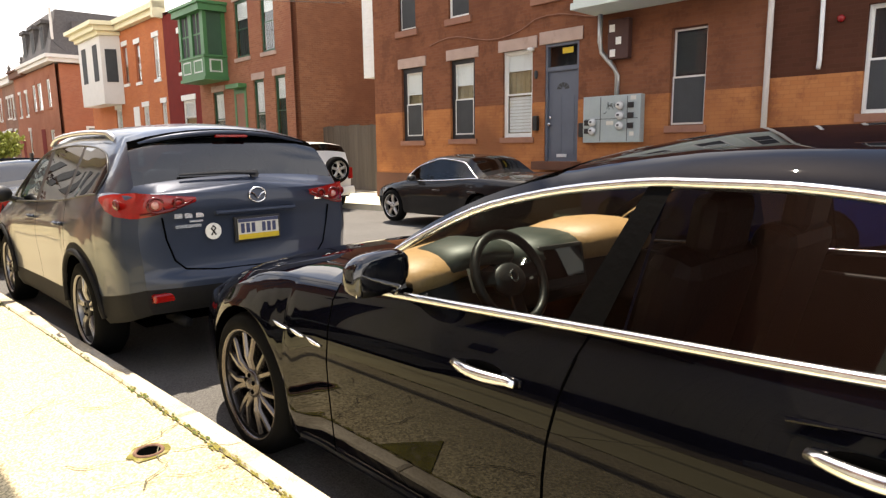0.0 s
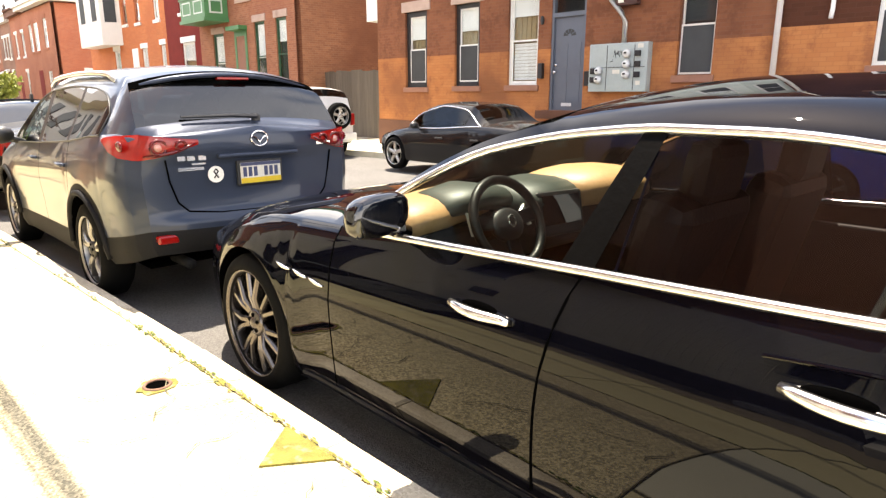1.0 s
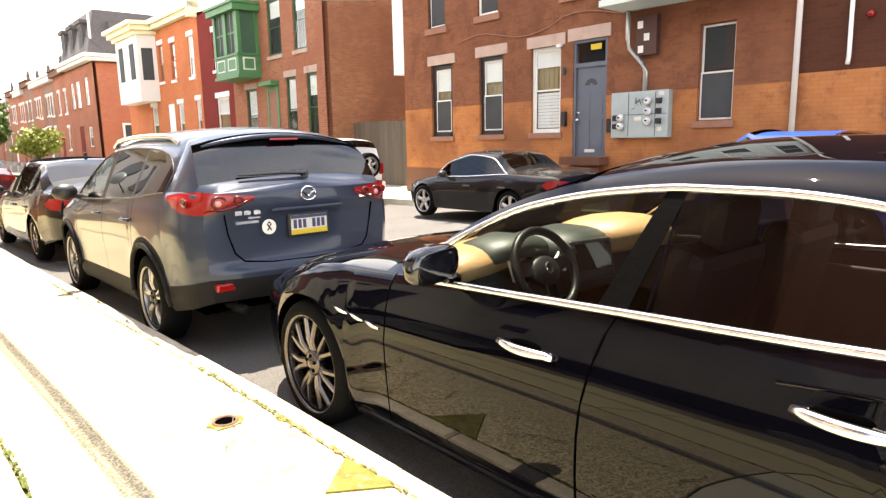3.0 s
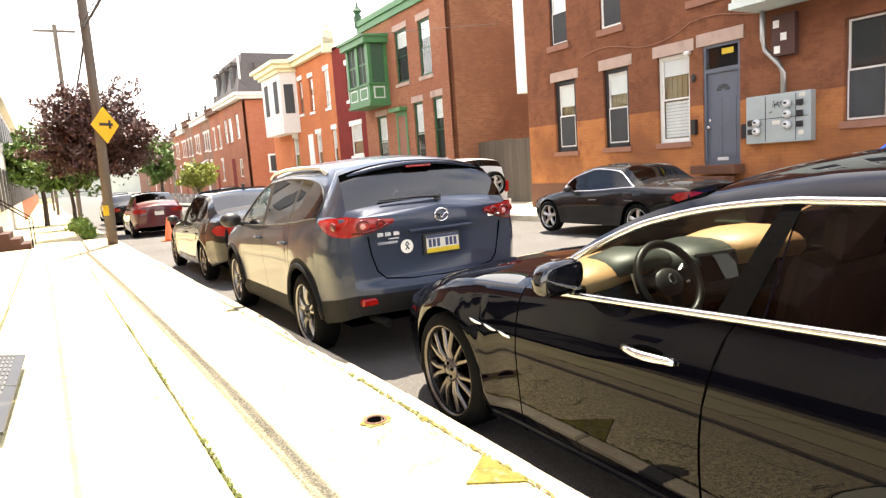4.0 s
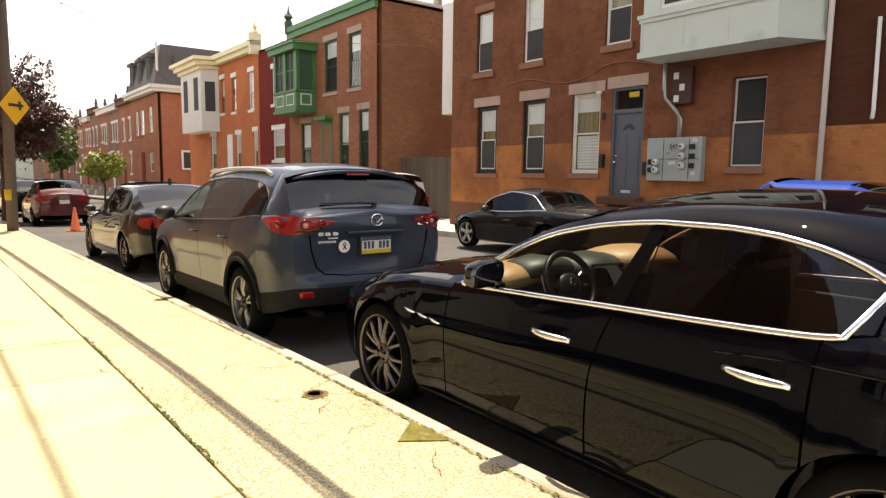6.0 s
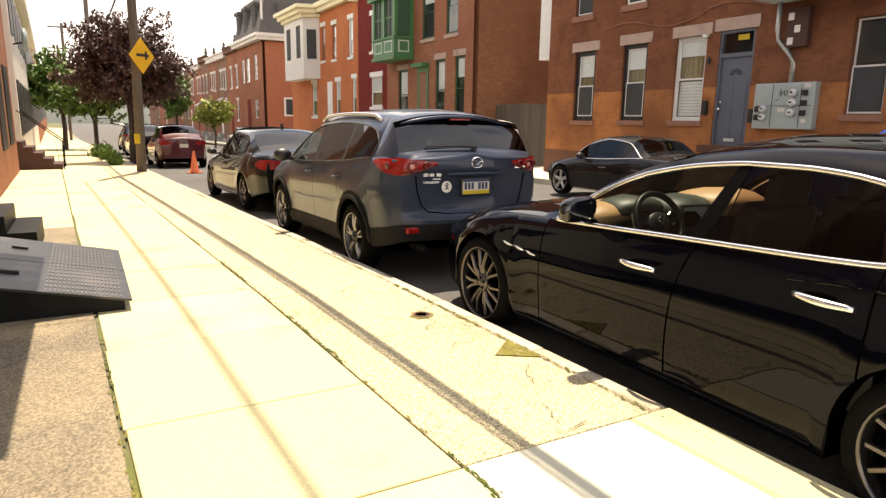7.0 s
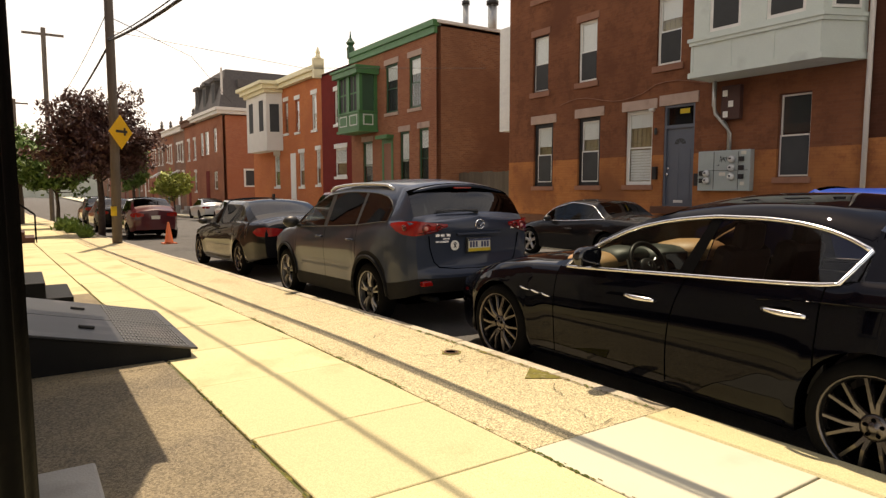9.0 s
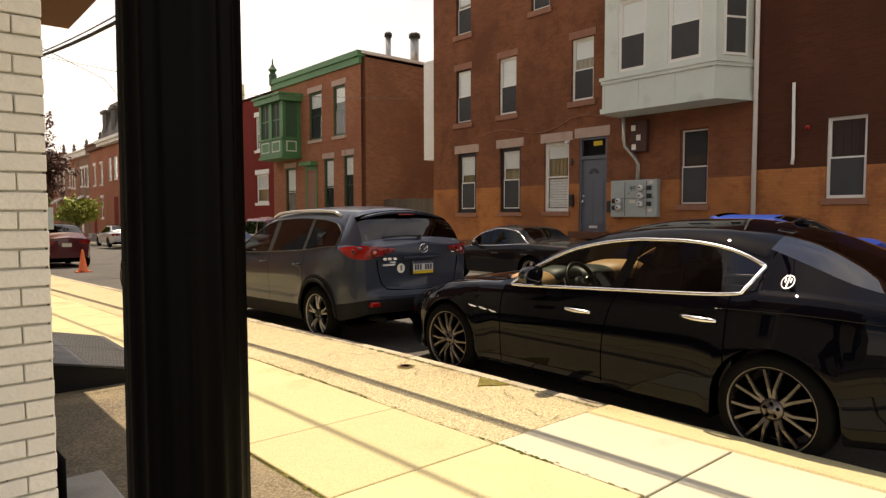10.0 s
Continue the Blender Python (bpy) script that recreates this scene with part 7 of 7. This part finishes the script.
lm = tagged(empty("wall_lantern", pose(-3.4, 5.5, 2.9)), "dark metal wall lantern on the white building", "lantern")
under(part("arm", tube([(-3.55, 5.5, 3.0), (-3.3, 5.5, 3.05)], 0.02, 6), "black_plastic"), lm)
under(part("lantern_cap", lathe([(0.13, 0), (0.06, 0.08), (0.015, 0.12)], 4, m=pose(-3.27, 5.5, 2.92, 0, 0, 45)), "black_plastic"), lm)
under(part("lantern_glass", boxes((-3.34, -3.2, 5.43, 5.57, 2.68, 2.92), bevel=0.02), "screen"), lm)
# buildings beyond on our side
for y0, y1, z1, mat, lab, out in ((9.0, 19.5, 8.2, "brick_b", "brown brick building with a heavy cornice beyond the white one", 0.0), (23.5, 60.0, 7.5, "offwhite", "cream rendered terrace along the pavement", 0.0), (60.0, 200.0, 7.0, "brick_d", "distant terrace along the pavement", 0.0)):
    bm = bmesh.new()
    slab(bm, [(sx(y0), y0), (sx(y1), y1), (sx(y1) - 8, y1), (sx(y0) - 8, y0)], -3.0, z1)
    hh = tagged(part("building", bm, mat), lab, "building")
    bm = bmesh.new()
    slab(bm, [(sx(y0) + 0.4, y0), (sx(y1) + 0.4, y1), (sx(y1), y1), (sx(y0), y0)], z1 - 1.0, z1 - 0.2)
    part("cornice", bm, "brown_base" if mat == "brick_b" else "offwhite", hh)
    for k in range(int((y1 - y0) / 3)):
        yy = y0 + 1 + k * 3
        for c, d in ((0.6, 2.6), (4.2, 6.0)):
            part("window", boxes((sx(yy) - 0.1, sx(yy) + 0.03, yy, yy + 1.1, c, d)), "black_trim", hh)
stp = tagged(empty("stoop", pose(-3.2, 21, -0.3)), "brown painted stoop with thin iron railings", "stoop")
for k in range(5):
    z = fall(21)
    under(part("step", boxes((-4.3, -3.9 + 0.26 * (5 - k) - 0.2, 20.2, 21.8, z + 0.18 * k, z + 0.18 * (k + 1))), "wood_brown"), stp)
for yy in (20.25, 21.75):
    under(part("railing", tube([(-2.75, yy, fall(21)), (-2.75, yy, 0.55), (-3.9, yy, 1.5)], 0.02, 6), "iron"), stp)
sat = tagged(empty("satellite_dish", pose(-3.6, 26, 4)), "grey satellite dish on the cream terrace", "satellite dish")
bm = bmesh.new()
oval(bm, -3.75, 25.5, 4.1, 0.1, 0.42, 0.42)
under(part("dish", bm, "grey_metal", smooth=True), sat)
under(part("mast", tube([(-4.2, 25.5, 3.9), (-3.8, 25.5, 4.0)], 0.03, 6), "iron"), sat)

# ---- street furniture, wires, trees ----
pole = tagged(empty("utility_pole", pose(-0.62, 18.05, -0.3)), "weathered wooden utility pole beside the kerb", "utility pole")
under(part("shaft", tube([(-0.64, 18.05, -0.45), (-0.58, 18.03, 3.0), (-0.56, 18.0, 7.5), (-0.55, 18.0, 10.8)], [0.145, 0.135, 0.125, 0.11], 14), "pole_wood", smooth=True), pole)
under(part("yellow_band", tube([(-0.635, 18.05, 0.55), (-0.63, 18.05, 0.85)], 0.148, 14), "band_yellow", smooth=True), pole)
sign = tagged(empty("warning_sign", pose(-0.4, 17.8, 3.1)), "yellow diamond warning sign with a black symbol on the pole", "road sign")
m = pose(-0.42, 17.8, 3.14, 90, 0, 44)
bm = bmesh.new()
slab(bm, [(0.52, 0), (0, 0.52), (-0.52, 0), (0, -0.52)], -0.006, 0.006, m)
under(part("sign_face", bm, "sign_yellow"), sign)
bm = bmesh.new()
slab(bm, [(-0.22, -0.02), (0.28, -0.02), (0.28, 0.06), (-0.22, 0.06)], 0.006, 0.012, m)
slab(bm, [(0.12, -0.1), (0.2, -0.1), (0.2, 0.14), (0.12, 0.14)], 0.012, 0.018, m)
under(part("sign_symbol", bm, "black_plastic"), sign)
under(part("sign_bolts", tube([(-0.42, 17.83, 3.4), (-0.5, 18.0, 3.4)], 0.02, 6), "conduit"), sign)
WIRES = [(-0.55, 5.9, 1.1, 0.036, -0.06), (-0.635, 5.95, 1.05, 0.014, -0.02), (-0.95, 10.4, 0.9, 0.022, 0.0)]
for x0, z0, sag, r, dx in WIRES:
    pts = []
    for k in range(25):
        u = k / 24
        y = 18.0 - 36.0 * u
        pts.append((x0 + dx + 0.034 * (18.0 - y), y, z0 - 4 * sag * u * (1 - u)))
    w = tagged(part("overhead_cable", tube(pts, r, 6), "cable", smooth=True), "black overhead cable strung between poles", "cable", group="overhead cables")
for k, (z0, r) in enumerate(((5.9, 0.035), (6.9, 0.012))):
    pts = [(-0.55 - 0.034 * 30 * u, 18 + 30 * u, z0 - 2.4 * u * (1 - u) - 0.5 * u) for u in [q / 12 for q in range(13)]]
    tagged(part("overhead_cable", tube(pts, r, 6), "cable", smooth=True), "black overhead cable strung between poles", "cable", group="overhead cables")
tagged(part("service_cable", tube([(-0.5, 18, 6.6), (4, 28, 7.6), (FX, 45, 7.4)], 0.012, 5), "cable"), "thin service wire across the street", "cable", group="overhead cables")
tagged(part("service_cable", tube([(-0.5, 18, 6.2), (5, 16.4, 5.4), (FX, 14, 5.6)], 0.008, 5), "cable"), "thin service wire across the street", "cable", group="overhead cables")
for x, y, h in ((-1.3, 48, 12.8), (-3.2, 75, 11.0), (-4.2, 100, 11.0)):
    fp = tagged(empty("utility_pole", pose(x, y, fall(y))), "wooden utility pole with a crossarm far along the street", "utility pole")
    under(part("shaft", tube([(x, y, fall(y) - 0.2), (x + 0.1, y, h - 0.5)], 0.15, 10), "pole_wood"), fp)
    under(part("crossarm", boxes((x - 1.15, x + 1.3, y - 0.06, y + 0.06, h - 1.0, h - 0.85)), "pole_wood"), fp)
lamp_arm = tagged(empty("street_lamp", pose(-0.4, 18, 8)), "grey street lamp head on the utility pole arm", "street lamp")
under(part("arm", tube([(-0.5, 18, 8.0), (0.8, 17.9, 8.5), (2.0, 17.8, 8.5)], 0.03, 8), "conduit"), lamp_arm)
bm = bmesh.new()
oval(bm, 2.3, 17.8, 8.46, 0.35, 0.14, 0.09)
under(part("lamp_head", bm, "dial", smooth=True), lamp_arm)
cone = tagged(empty("traffic_cone", pose(0.98, 18.6, -0.45)), "orange plastic traffic cone standing in the road", "traffic cone")
zc = ROAD + fall(18.6)
under(part("cone_body", lathe([(0.17, 0.03), (0.14, 0.06), (0.03, 0.72), (0.02, 0.73)], 16, m=pose(0.98, 18.6, zc)), "orange", smooth=True), cone)
under(part("cone_base", boxes((0.76, 1.2, 18.38, 18.82, zc, zc + 0.035)), "orange"), cone)


def tree(label, x, y, z, h, crown, leaf, trunk_r, count, seed, size=0.16, twigs=170):
    """A tapered trunk with limbs and a crown of many small folded leaves in clumps, with gaps."""
    rnd = random.Random(seed)
    t = tagged(empty("tree", pose(x, y, z)), label, "tree")
    bm = bmesh.new()
    top = h * 0.45
    tube([(x, y, z - 0.1), (x + 0.05, y, z + top * 0.5), (x, y + 0.05, z + top), (x + 0.05, y, z + h * 0.8)], [trunk_r, trunk_r * 0.85, trunk_r * 0.7, trunk_r * 0.2], 8, bm)
    cx, cy, cz, rx, ry, rz = x, y, z + crown[0], crown[1], crown[1], crown[2]
    lobes = [rnd.uniform(0, math.tau) for _ in range(4)]
    sprays = []
    for k in range(twigs):
        az, el = rnd.uniform(0, math.tau), math.asin(rnd.uniform(-0.75, 1.0))
        reach = (0.86 + 0.12 * math.sin(2 * az + lobes[0]) + 0.1 * math.sin(3 * az + 4 * el + lobes[1]) + 0.08 * math.sin(7 * el + lobes[2])) * rnd.uniform(0.72, 1.2)
        tip = Vector((cx + rx * reach * math.cos(az) * math.cos(el), cy + ry * reach * math.sin(az) * math.cos(el), cz + rz * reach * math.sin(el)))
        fork = Vector((x, y, z + top * rnd.uniform(0.75, 1.25)))
        knee = fork.lerp(tip, 0.5) + Vector((rnd.gauss(0, 0.1), rnd.gauss(0, 0.1), 0.12 * rz * math.cos(el)))
        sprays.append((fork, knee, tip))
        if k < 46:
            tube([tuple(fork), tuple(knee), tuple(tip)], [trunk_r * 0.34, trunk_r * 0.16, 0.008], 5, bm)
    under(part("trunk", bm, "bark"), t)
    verts, faces = [], []
    for k in range(count):
        fork, knee, tip = sprays[rnd.randrange(len(sprays))]
        u = 1 - abs(rnd.gauss(0, 0.3))
        u = max(u, 0.15)
        c = fork * (1 - u) ** 2 + knee * (2 * u * (1 - u)) + tip * u * u
        s = min(rx, rz) * (0.05 + 0.08 * (1.1 - u))
        p = c + Vector((rnd.gauss(0, s), rnd.gauss(0, s), rnd.gauss(0, s * 0.8)))
        a, b = rnd.uniform(0, math.tau), rnd.uniform(-1.2, 1.2)
        u = Vector((math.cos(a) * math.cos(b), math.sin(a) * math.cos(b), math.sin(b)))
        v = u.cross(Vector((rnd.uniform(-1, 1), rnd.uniform(-1, 1), 1))).normalized()
        w = u.cross(v)
        L = size * rnd.uniform(0.6, 1.3)
        i = len(verts)
        verts += [p - u * L, p + v * L * 0.5 + w * L * 0.12, p + u * L, p - v * L * 0.5 + w * L * 0.12]
        faces += [(i, i + 1, i + 2), (i, i + 2, i + 3)]
    me = bpy.data.meshes.new("crown")
    me.from_pydata(verts, [], faces)
    me.materials.append(M[leaf])
    cr = new("crown", me)
    under(cr, t)
    return t


tree("purple-leaved street tree with an uneven crown beside the pole", -0.45, 24.6, fall(24.6), 5.8, (3.75, 2.05, 2.2), "leaf_purple", 0.14, 26000, 3, 0.085, 260)
tree("green street tree farther along the pavement", -3.1, 42.0, fall(42), 6.0, (4.0, 2.2, 2.0), "leaf_green", 0.15, 5000, 5, 0.2)
tree("green street tree farther along the pavement", -1.6, 33.0, fall(33), 4.6, (2.9, 1.5, 1.4), "leaf_green", 0.1, 3500, 8, 0.16)
tree("green street tree beside the far parked cars", 5.0, 56.0, fall(56), 6.5, (4.1, 1.5, 2.4), "leaf_green", 0.15, 4500, 6, 0.2)
tree("small yellow-green tree before the brick terrace", 6.9, 49.0, fall(49), 3.6, (2.6, 1.35, 1.1), "leaf_yellow", 0.08, 2600, 7, 0.16)
for x, y, s in ((-1.3, 27.0, 0.26), (-1.2, 22.3, 0.16), (-1.5, 30.0, 0.3)):
    rnd = random.Random(int(y))
    verts, faces = [], []
    for k in range(700):
        p = Vector((x + rnd.gauss(0, s * 0.5), y + rnd.gauss(0, s * 0.6), fall(y) + abs(rnd.gauss(0.1, s * 0.6))))
        u = Vector((rnd.uniform(-1, 1), rnd.uniform(-1, 1), rnd.uniform(0, 1.4))).normalized() * 0.14
        v = u.cross(Vector((rnd.uniform(-1, 1), 1, 0.2))).normalized() * 0.04
        i = len(verts)
        verts += [p - v, p + v, p + u * 1.5]
        faces.append((i, i + 1, i + 2))
    me = bpy.data.meshes.new("shrub")
    me.from_pydata(verts, [], faces)
    me.materials.append(M["leaf_green"])
    tagged(new("shrub", me), "low green shrub in a pavement tree pit", "shrub")

# ---- pavement pieces ----
random.seed(9)


def tilted_piece(name, outline, z0, z1, mat, parent, jitter=0.004, bevel=0.0):
    bm = bmesh.new()
    slab(bm, outline, z0, z1)
    for v in bm.verts:
        v.co.z += fall(v.co.y)
    if bevel:
        bmesh.ops.bevel(bm, geom=[e for e in bm.edges if all(v.co.z > z1 + fall(v.co.y) - 0.002 for v in e.verts)], offset=bevel, segments=1, affect="EDGES")
    ob = part(name, bm, mat, parent)
    return ob


def kx(x, y):
    return x + SKEW * y


# walking strip of slabs
lines = [-9.0, -7.9, -6.9, -5.9, -4.9, -3.9, -2.88, -1.87, -0.88, 0.28, 1.4, 2.55, 3.7, 4.9, 6.1, 7.3, 8.6, 9.9, 11.4, 13, 14.6, 16.2, 18, 20, 22.5, 25, 28, 32, 37, 44, 55, 75, 110, 160]
for a, b in zip(lines, lines[1:]):
    g = 0.005
    xl, xr = -2.15 + random.uniform(-0.008, 0.008), -0.97 + random.uniform(-0.008, 0.008)
    tilted_piece("paving_slab", [(kx(xl + g, a), a + g), (kx(xr - g, a), a + g), (kx(xr - g, b), b - g), (kx(xl + g, b), b - g)], -0.06, 0.0 + random.uniform(-0.003, 0.003), "slab", bed, bevel=0.005)
# verge strip of exposed aggregate, with pale new slabs at the near end
vlines = [-9, -7.6, -6.2, -4.9, -3.7, -2.9, -1.86, 1.0, 3.1, 6.4, 9.6, 13, 17, 21, 26, 34, 50, 90, 160]
for k, (a, b) in enumerate(zip(vlines, vlines[1:])):
    g, g2 = (0.0015 if a == 1.0 else 0.008), (0.0015 if b == 1.0 else 0.008)
    new_slab = a < -1.9
    tilted_piece("verge_slab", [(kx(-0.962, a), a + g), (kx(-0.04 if new_slab else 0.128, a), a + g), (kx(-0.04 if new_slab else 0.128, b), b - g2), (kx(-0.962, b), b - g2)], -0.06, 0.002 if new_slab else -0.004,
                 "slab_new" if new_slab else "aggregate", bed, bevel=0.004)
# rough concrete by the wall
wl = [-9, -6, -3.2, 1.0, 3.3, 6, 9, 13, 18, 24, 32, 45, 70, 160]
for a, b in zip(wl, wl[1:]):
    tilted_piece("rough_slab", [(kx(-3.75, a), a + 0.006), (kx(-2.17, a), a + 0.006), (kx(-2.17, b), b - 0.006), (kx(-3.75, b), b - 0.006)], -0.06, 0.0, "old_concrete" if a < 4 else "slab", bed, bevel=0.004)
for a, b, y0, y1 in ((-5.4, -3.72, -9, -6), (-5.4, -3.72, -6, -3.2), (-5.4, -3.72, -3.2, -1.7), (-7.2, -5.4, -9, -6), (-7.2, -5.4, -6, -3.72)):          # cross-street pavement out of view: pale slabs added to bounce light on the wall
    tilted_piece("rough_slab", [(a + 0.006, y0 + 0.006), (b - 0.006, y0 + 0.006), (b - 0.006, y1 - 0.006), (a + 0.006, y1 - 0.006)], -0.06, -0.002, "slab_new", bed, bevel=0.004)
# kerb stones
ks = [-9, -7.3, -5.6, -3.9, -1.86, -0.9, 0.36, 1.9, 3.6, 5.4, 7.2, 9, 11, 13, 15.5, 18, 21, 25, 30, 38, 50, 80, 160]
for a, b in zip(ks, ks[1:]):
    mat = "slab" if b < -1.8 else "kerb"
    tilted_piece("kerb_stone", [(kx(-0.028 if b < -1.8 else 0.136, a), a + 0.004), (kx(0.25, a), a + 0.004), (kx(0.25 + random.uniform(-0.01, 0.01), b), b - 0.004), (kx(-0.028 if b < -1.8 else 0.136, b), b - 0.004)], -0.2, 0.004 + random.uniform(-0.004, 0.006), mat, bed, bevel=0.014)
# moss wedge, drain hole, cracks
tagged(part("moss_patch", slab(bmesh.new(), [(-0.07, -0.85), (0.148, -0.66), (0.162, -1.0)], -0.02, 0.0045), "moss"), "yellow-green moss in a broken slab corner", "moss")
dr = tagged(empty("floor_drain", pose(-0.1, 0.08, 0)), "rusty round drain cap sunk in the pavement", "drain")
under(part("drain_ring", tube([(-0.1 + 0.058 * math.cos(k * math.tau / 20), 0.08 + 0.058 * math.sin(k * math.tau / 20), 0.002) for k in range(20)], 0.009, 6, closed=True), "rust", smooth=True), dr)
bm = bmesh.new()
rnd_d = random.Random(12)
rim_in = [(0.066 * math.cos(q * math.tau / 22), 0.066 * math.sin(q * math.tau / 22)) for q in range(22)]
rim_out = [((0.075 + rnd_d.uniform(0, 0.03)) * math.cos(q * math.tau / 22), (0.072 + rnd_d.uniform(0, 0.025)) * math.sin(q * math.tau / 22)) for q in range(22)]
vi = [bm.verts.new((-0.1 + x, 0.08 + y, 0.0035)) for x, y in rim_in]
vo_ = [bm.verts.new((-0.1 + x, 0.08 + y, 0.0012)) for x, y in rim_out]
for q in range(22):
    bm.faces.new((vi[q], vi[(q + 1) % 22], vo_[(q + 1) % 22], vo_[q]))
under(part("crumbled_edge", bm, "moss", None, "crumbled mossy edge round the drain"), dr)
# flat black disc painted as the dark of the open hole
under(part("drain_hole", lathe([(0.052, 0.0), (0.052, 0.002)], 20, m=pose(-0.1, 0.08, 0.001)), "seam"), dr)
bm = bmesh.new()
rnd = random.Random(21)


def crack(bm, x, y, ang, n, step=0.05, w=0.003):
    p, start = Vector((x, y)), ang
    prev = None
    for k in range(n):
        d = Vector((math.cos(ang), math.sin(ang)))
        s = Vector((-d.y, d.x)) * w * rnd.uniform(0.4, 1.4)
        z = fall(p.y) + 0.0055
        q = (bm.verts.new((p.x + s.x, p.y + s.y, z)), bm.verts.new((p.x - s.x, p.y - s.y, z)))
        if prev:
            bm.faces.new((prev[0], q[0], q[1], prev[1]))
        prev = q
        p += d * step * rnd.uniform(0.6, 1.3)
        ang += rnd.choice((-0.55, -0.3, 0.0, 0.3, 0.55)) - 0.5 * (ang - start)


for x, y, a, n in ((-0.05, 0.1, -2.0, 10), (-0.2, 0.05, 2.6, 7), (-0.45, 0.9, 0.4, 8), (-0.6, 1.9, 0.2, 6), (-0.2, 3.1, 0.3, 6), (-1.0, 1.2, 1.9, 9),
                   (-1.02, 2.4, 1.7, 9), (-2.9, -0.6, 0.3, 8), (-2.8, 0.2, 0.1, 7), (-0.3, -1.75, 1.3, 6), (-0.15, -1.8, 2.9, 6), (-0.12, -1.3, 1.0, 7),
                   (0.12, 0.3, -2.5, 9), (0.1, -0.3, 2.7, 11), (-0.02, 0.02, -0.7, 7), (0.0, -0.55, -2.8, 8), (0.1, 0.75, 3.0, 8), (-0.5, -0.2, -0.9, 7)):
    crack(bm, x, y, a, n)
tagged(part("pavement_cracks", bm, "crack"), "dark cracks running through the pavement", "crack", kind="stuff")
bm = bmesh.new()
for k in range(420):
    lane = rnd.choice((-2.16, -2.16, -0.96, -0.96, 0.132, 0.132, 0.132))
    y = rnd.uniform(-4.5, 7) if lane < 0 else rnd.gauss(-0.3, 0.8)
    x = kx(lane, y) + rnd.gauss(0, 0.009)
    r = rnd.uniform(0.003, 0.0075)
    v = [bm.verts.new((x + r * math.cos(q * math.tau / 5), y + rnd.uniform(2, 5) * r * math.sin(q * math.tau / 5), fall(y) + 0.004)) for q in range(5)]
    t = bm.verts.new((x, y, fall(y) + 0.0065))
    for q in range(5):
        bm.faces.new((v[q], v[(q + 1) % 5], t))
tagged(part("joint_moss", bm, "moss"), "tufts of moss in the pavement joints", "moss", kind="stuff")

bm = bmesh.new()
for k in range(900):
    lane, spread = rnd.choice(((-2.16, 0.006), (-0.964, 0.007), (-0.964, 0.007), (0.13, 0.01)))
    y = rnd.uniform(-3.2, 5.0)
    if math.sin(3.1 * y + 5 * lane) + 0.6 * math.sin(8.3 * y + lane) < 0.1:
        continue
    x = kx(lane, y) + rnd.gauss(0, spread)
    r = rnd.uniform(0.004, 0.009)
    v = [bm.verts.new((x + r * math.cos(q * math.tau / 5), y + 2.6 * r * math.sin(q * math.tau / 5), fall(y) + 0.0035)) for q in range(5)]
    t = bm.verts.new((x, y, fall(y) + 0.01))
    for q in range(5):
        bm.faces.new((v[q], v[(q + 1) % 5], t))
tagged(part("joint_grass", bm, "moss_green"), "bright green moss growing in the pavement joints", "moss", kind="stuff")

# white painted bricks on the corner building: shared meshes, each brick a piece
def brick_mesh(name, w, d, h):
    bm = bmesh.new()
    box(bm, 0, w, 0, d, 0, h)
    bmesh.ops.bevel(bm, geom=bm.edges[:], offset=0.004, segments=1, affect="EDGES")
    me = bpy.data.meshes.new(name)
    bm.to_mesh(me)
    bm.free()
    me.materials.append(M["white_brick"])
    return me


bw, bh = 0.205, 0.066
end_full, end_half = brick_mesh("brick", bw, 0.03, bh), brick_mesh("brick_half", bw / 2 - 0.005, 0.03, bh)
endw = [o for o in corner.children if o.name.startswith("end_wall")][0]
for r in range(42):
    z = 0.165 + r * 0.075
    if z > 3.1:
        break
    x = WX - (0.0 if r % 2 else 0.105)
    if not r % 2:
        ob = new("brick", end_half)
        ob.parent = endw
        ob.matrix_world = pose(WX - 0.1, WY - 0.008 - random.uniform(0, 0.006), z)
    for k in range(5):
        ob = new("brick", end_full)
        ob.parent = endw
        ob.matrix_world = pose(x - bw - k * 0.215, WY - 0.008 - random.uniform(0, 0.006), z, random.uniform(-0.4, 0.4), 0, random.uniform(-0.4, 0.4))
verts, faces = [], []
for r in range(42):
    z = 0.43 + r * 0.075
    y, wide = WY, (0.095 if r % 2 else bw)
    while y < 8.8:
        inside = any(a - 0.1 < y + 0.1 < b + 0.1 and c - 0.04 < z < d for a, b, c, d in holes_w)
        if not inside:
            x = sx(y) + random.uniform(-0.001, 0.001)
            i = len(verts)
            y1 = y + wide
            verts += [(x - 0.006, y, z), (x - 0.006, y1, z), (x - 0.006, y1, z + bh), (x - 0.006, y, z + bh), (x, y + 0.004, z + 0.004), (x, y1 - 0.004, z + 0.004), (x, y1 - 0.004, z + bh - 0.004), (x, y + 0.004, z + bh - 0.004)]
            faces += [(i + 4, i + 5, i + 6, i + 7), (i, i + 1, i + 5, i + 4), (i + 1, i + 2, i + 6, i + 5), (i + 2, i + 3, i + 7, i + 6), (i + 3, i, i + 4, i + 7)]
        y += wide + 0.01
        wide = bw
me = bpy.data.meshes.new("street_bricks")
me.from_pydata(verts, [], faces)
me.materials.append(M["white_brick"])
sb = new("street_bricks", me)
sb["kind"] = "stuff"
under(sb, corner)
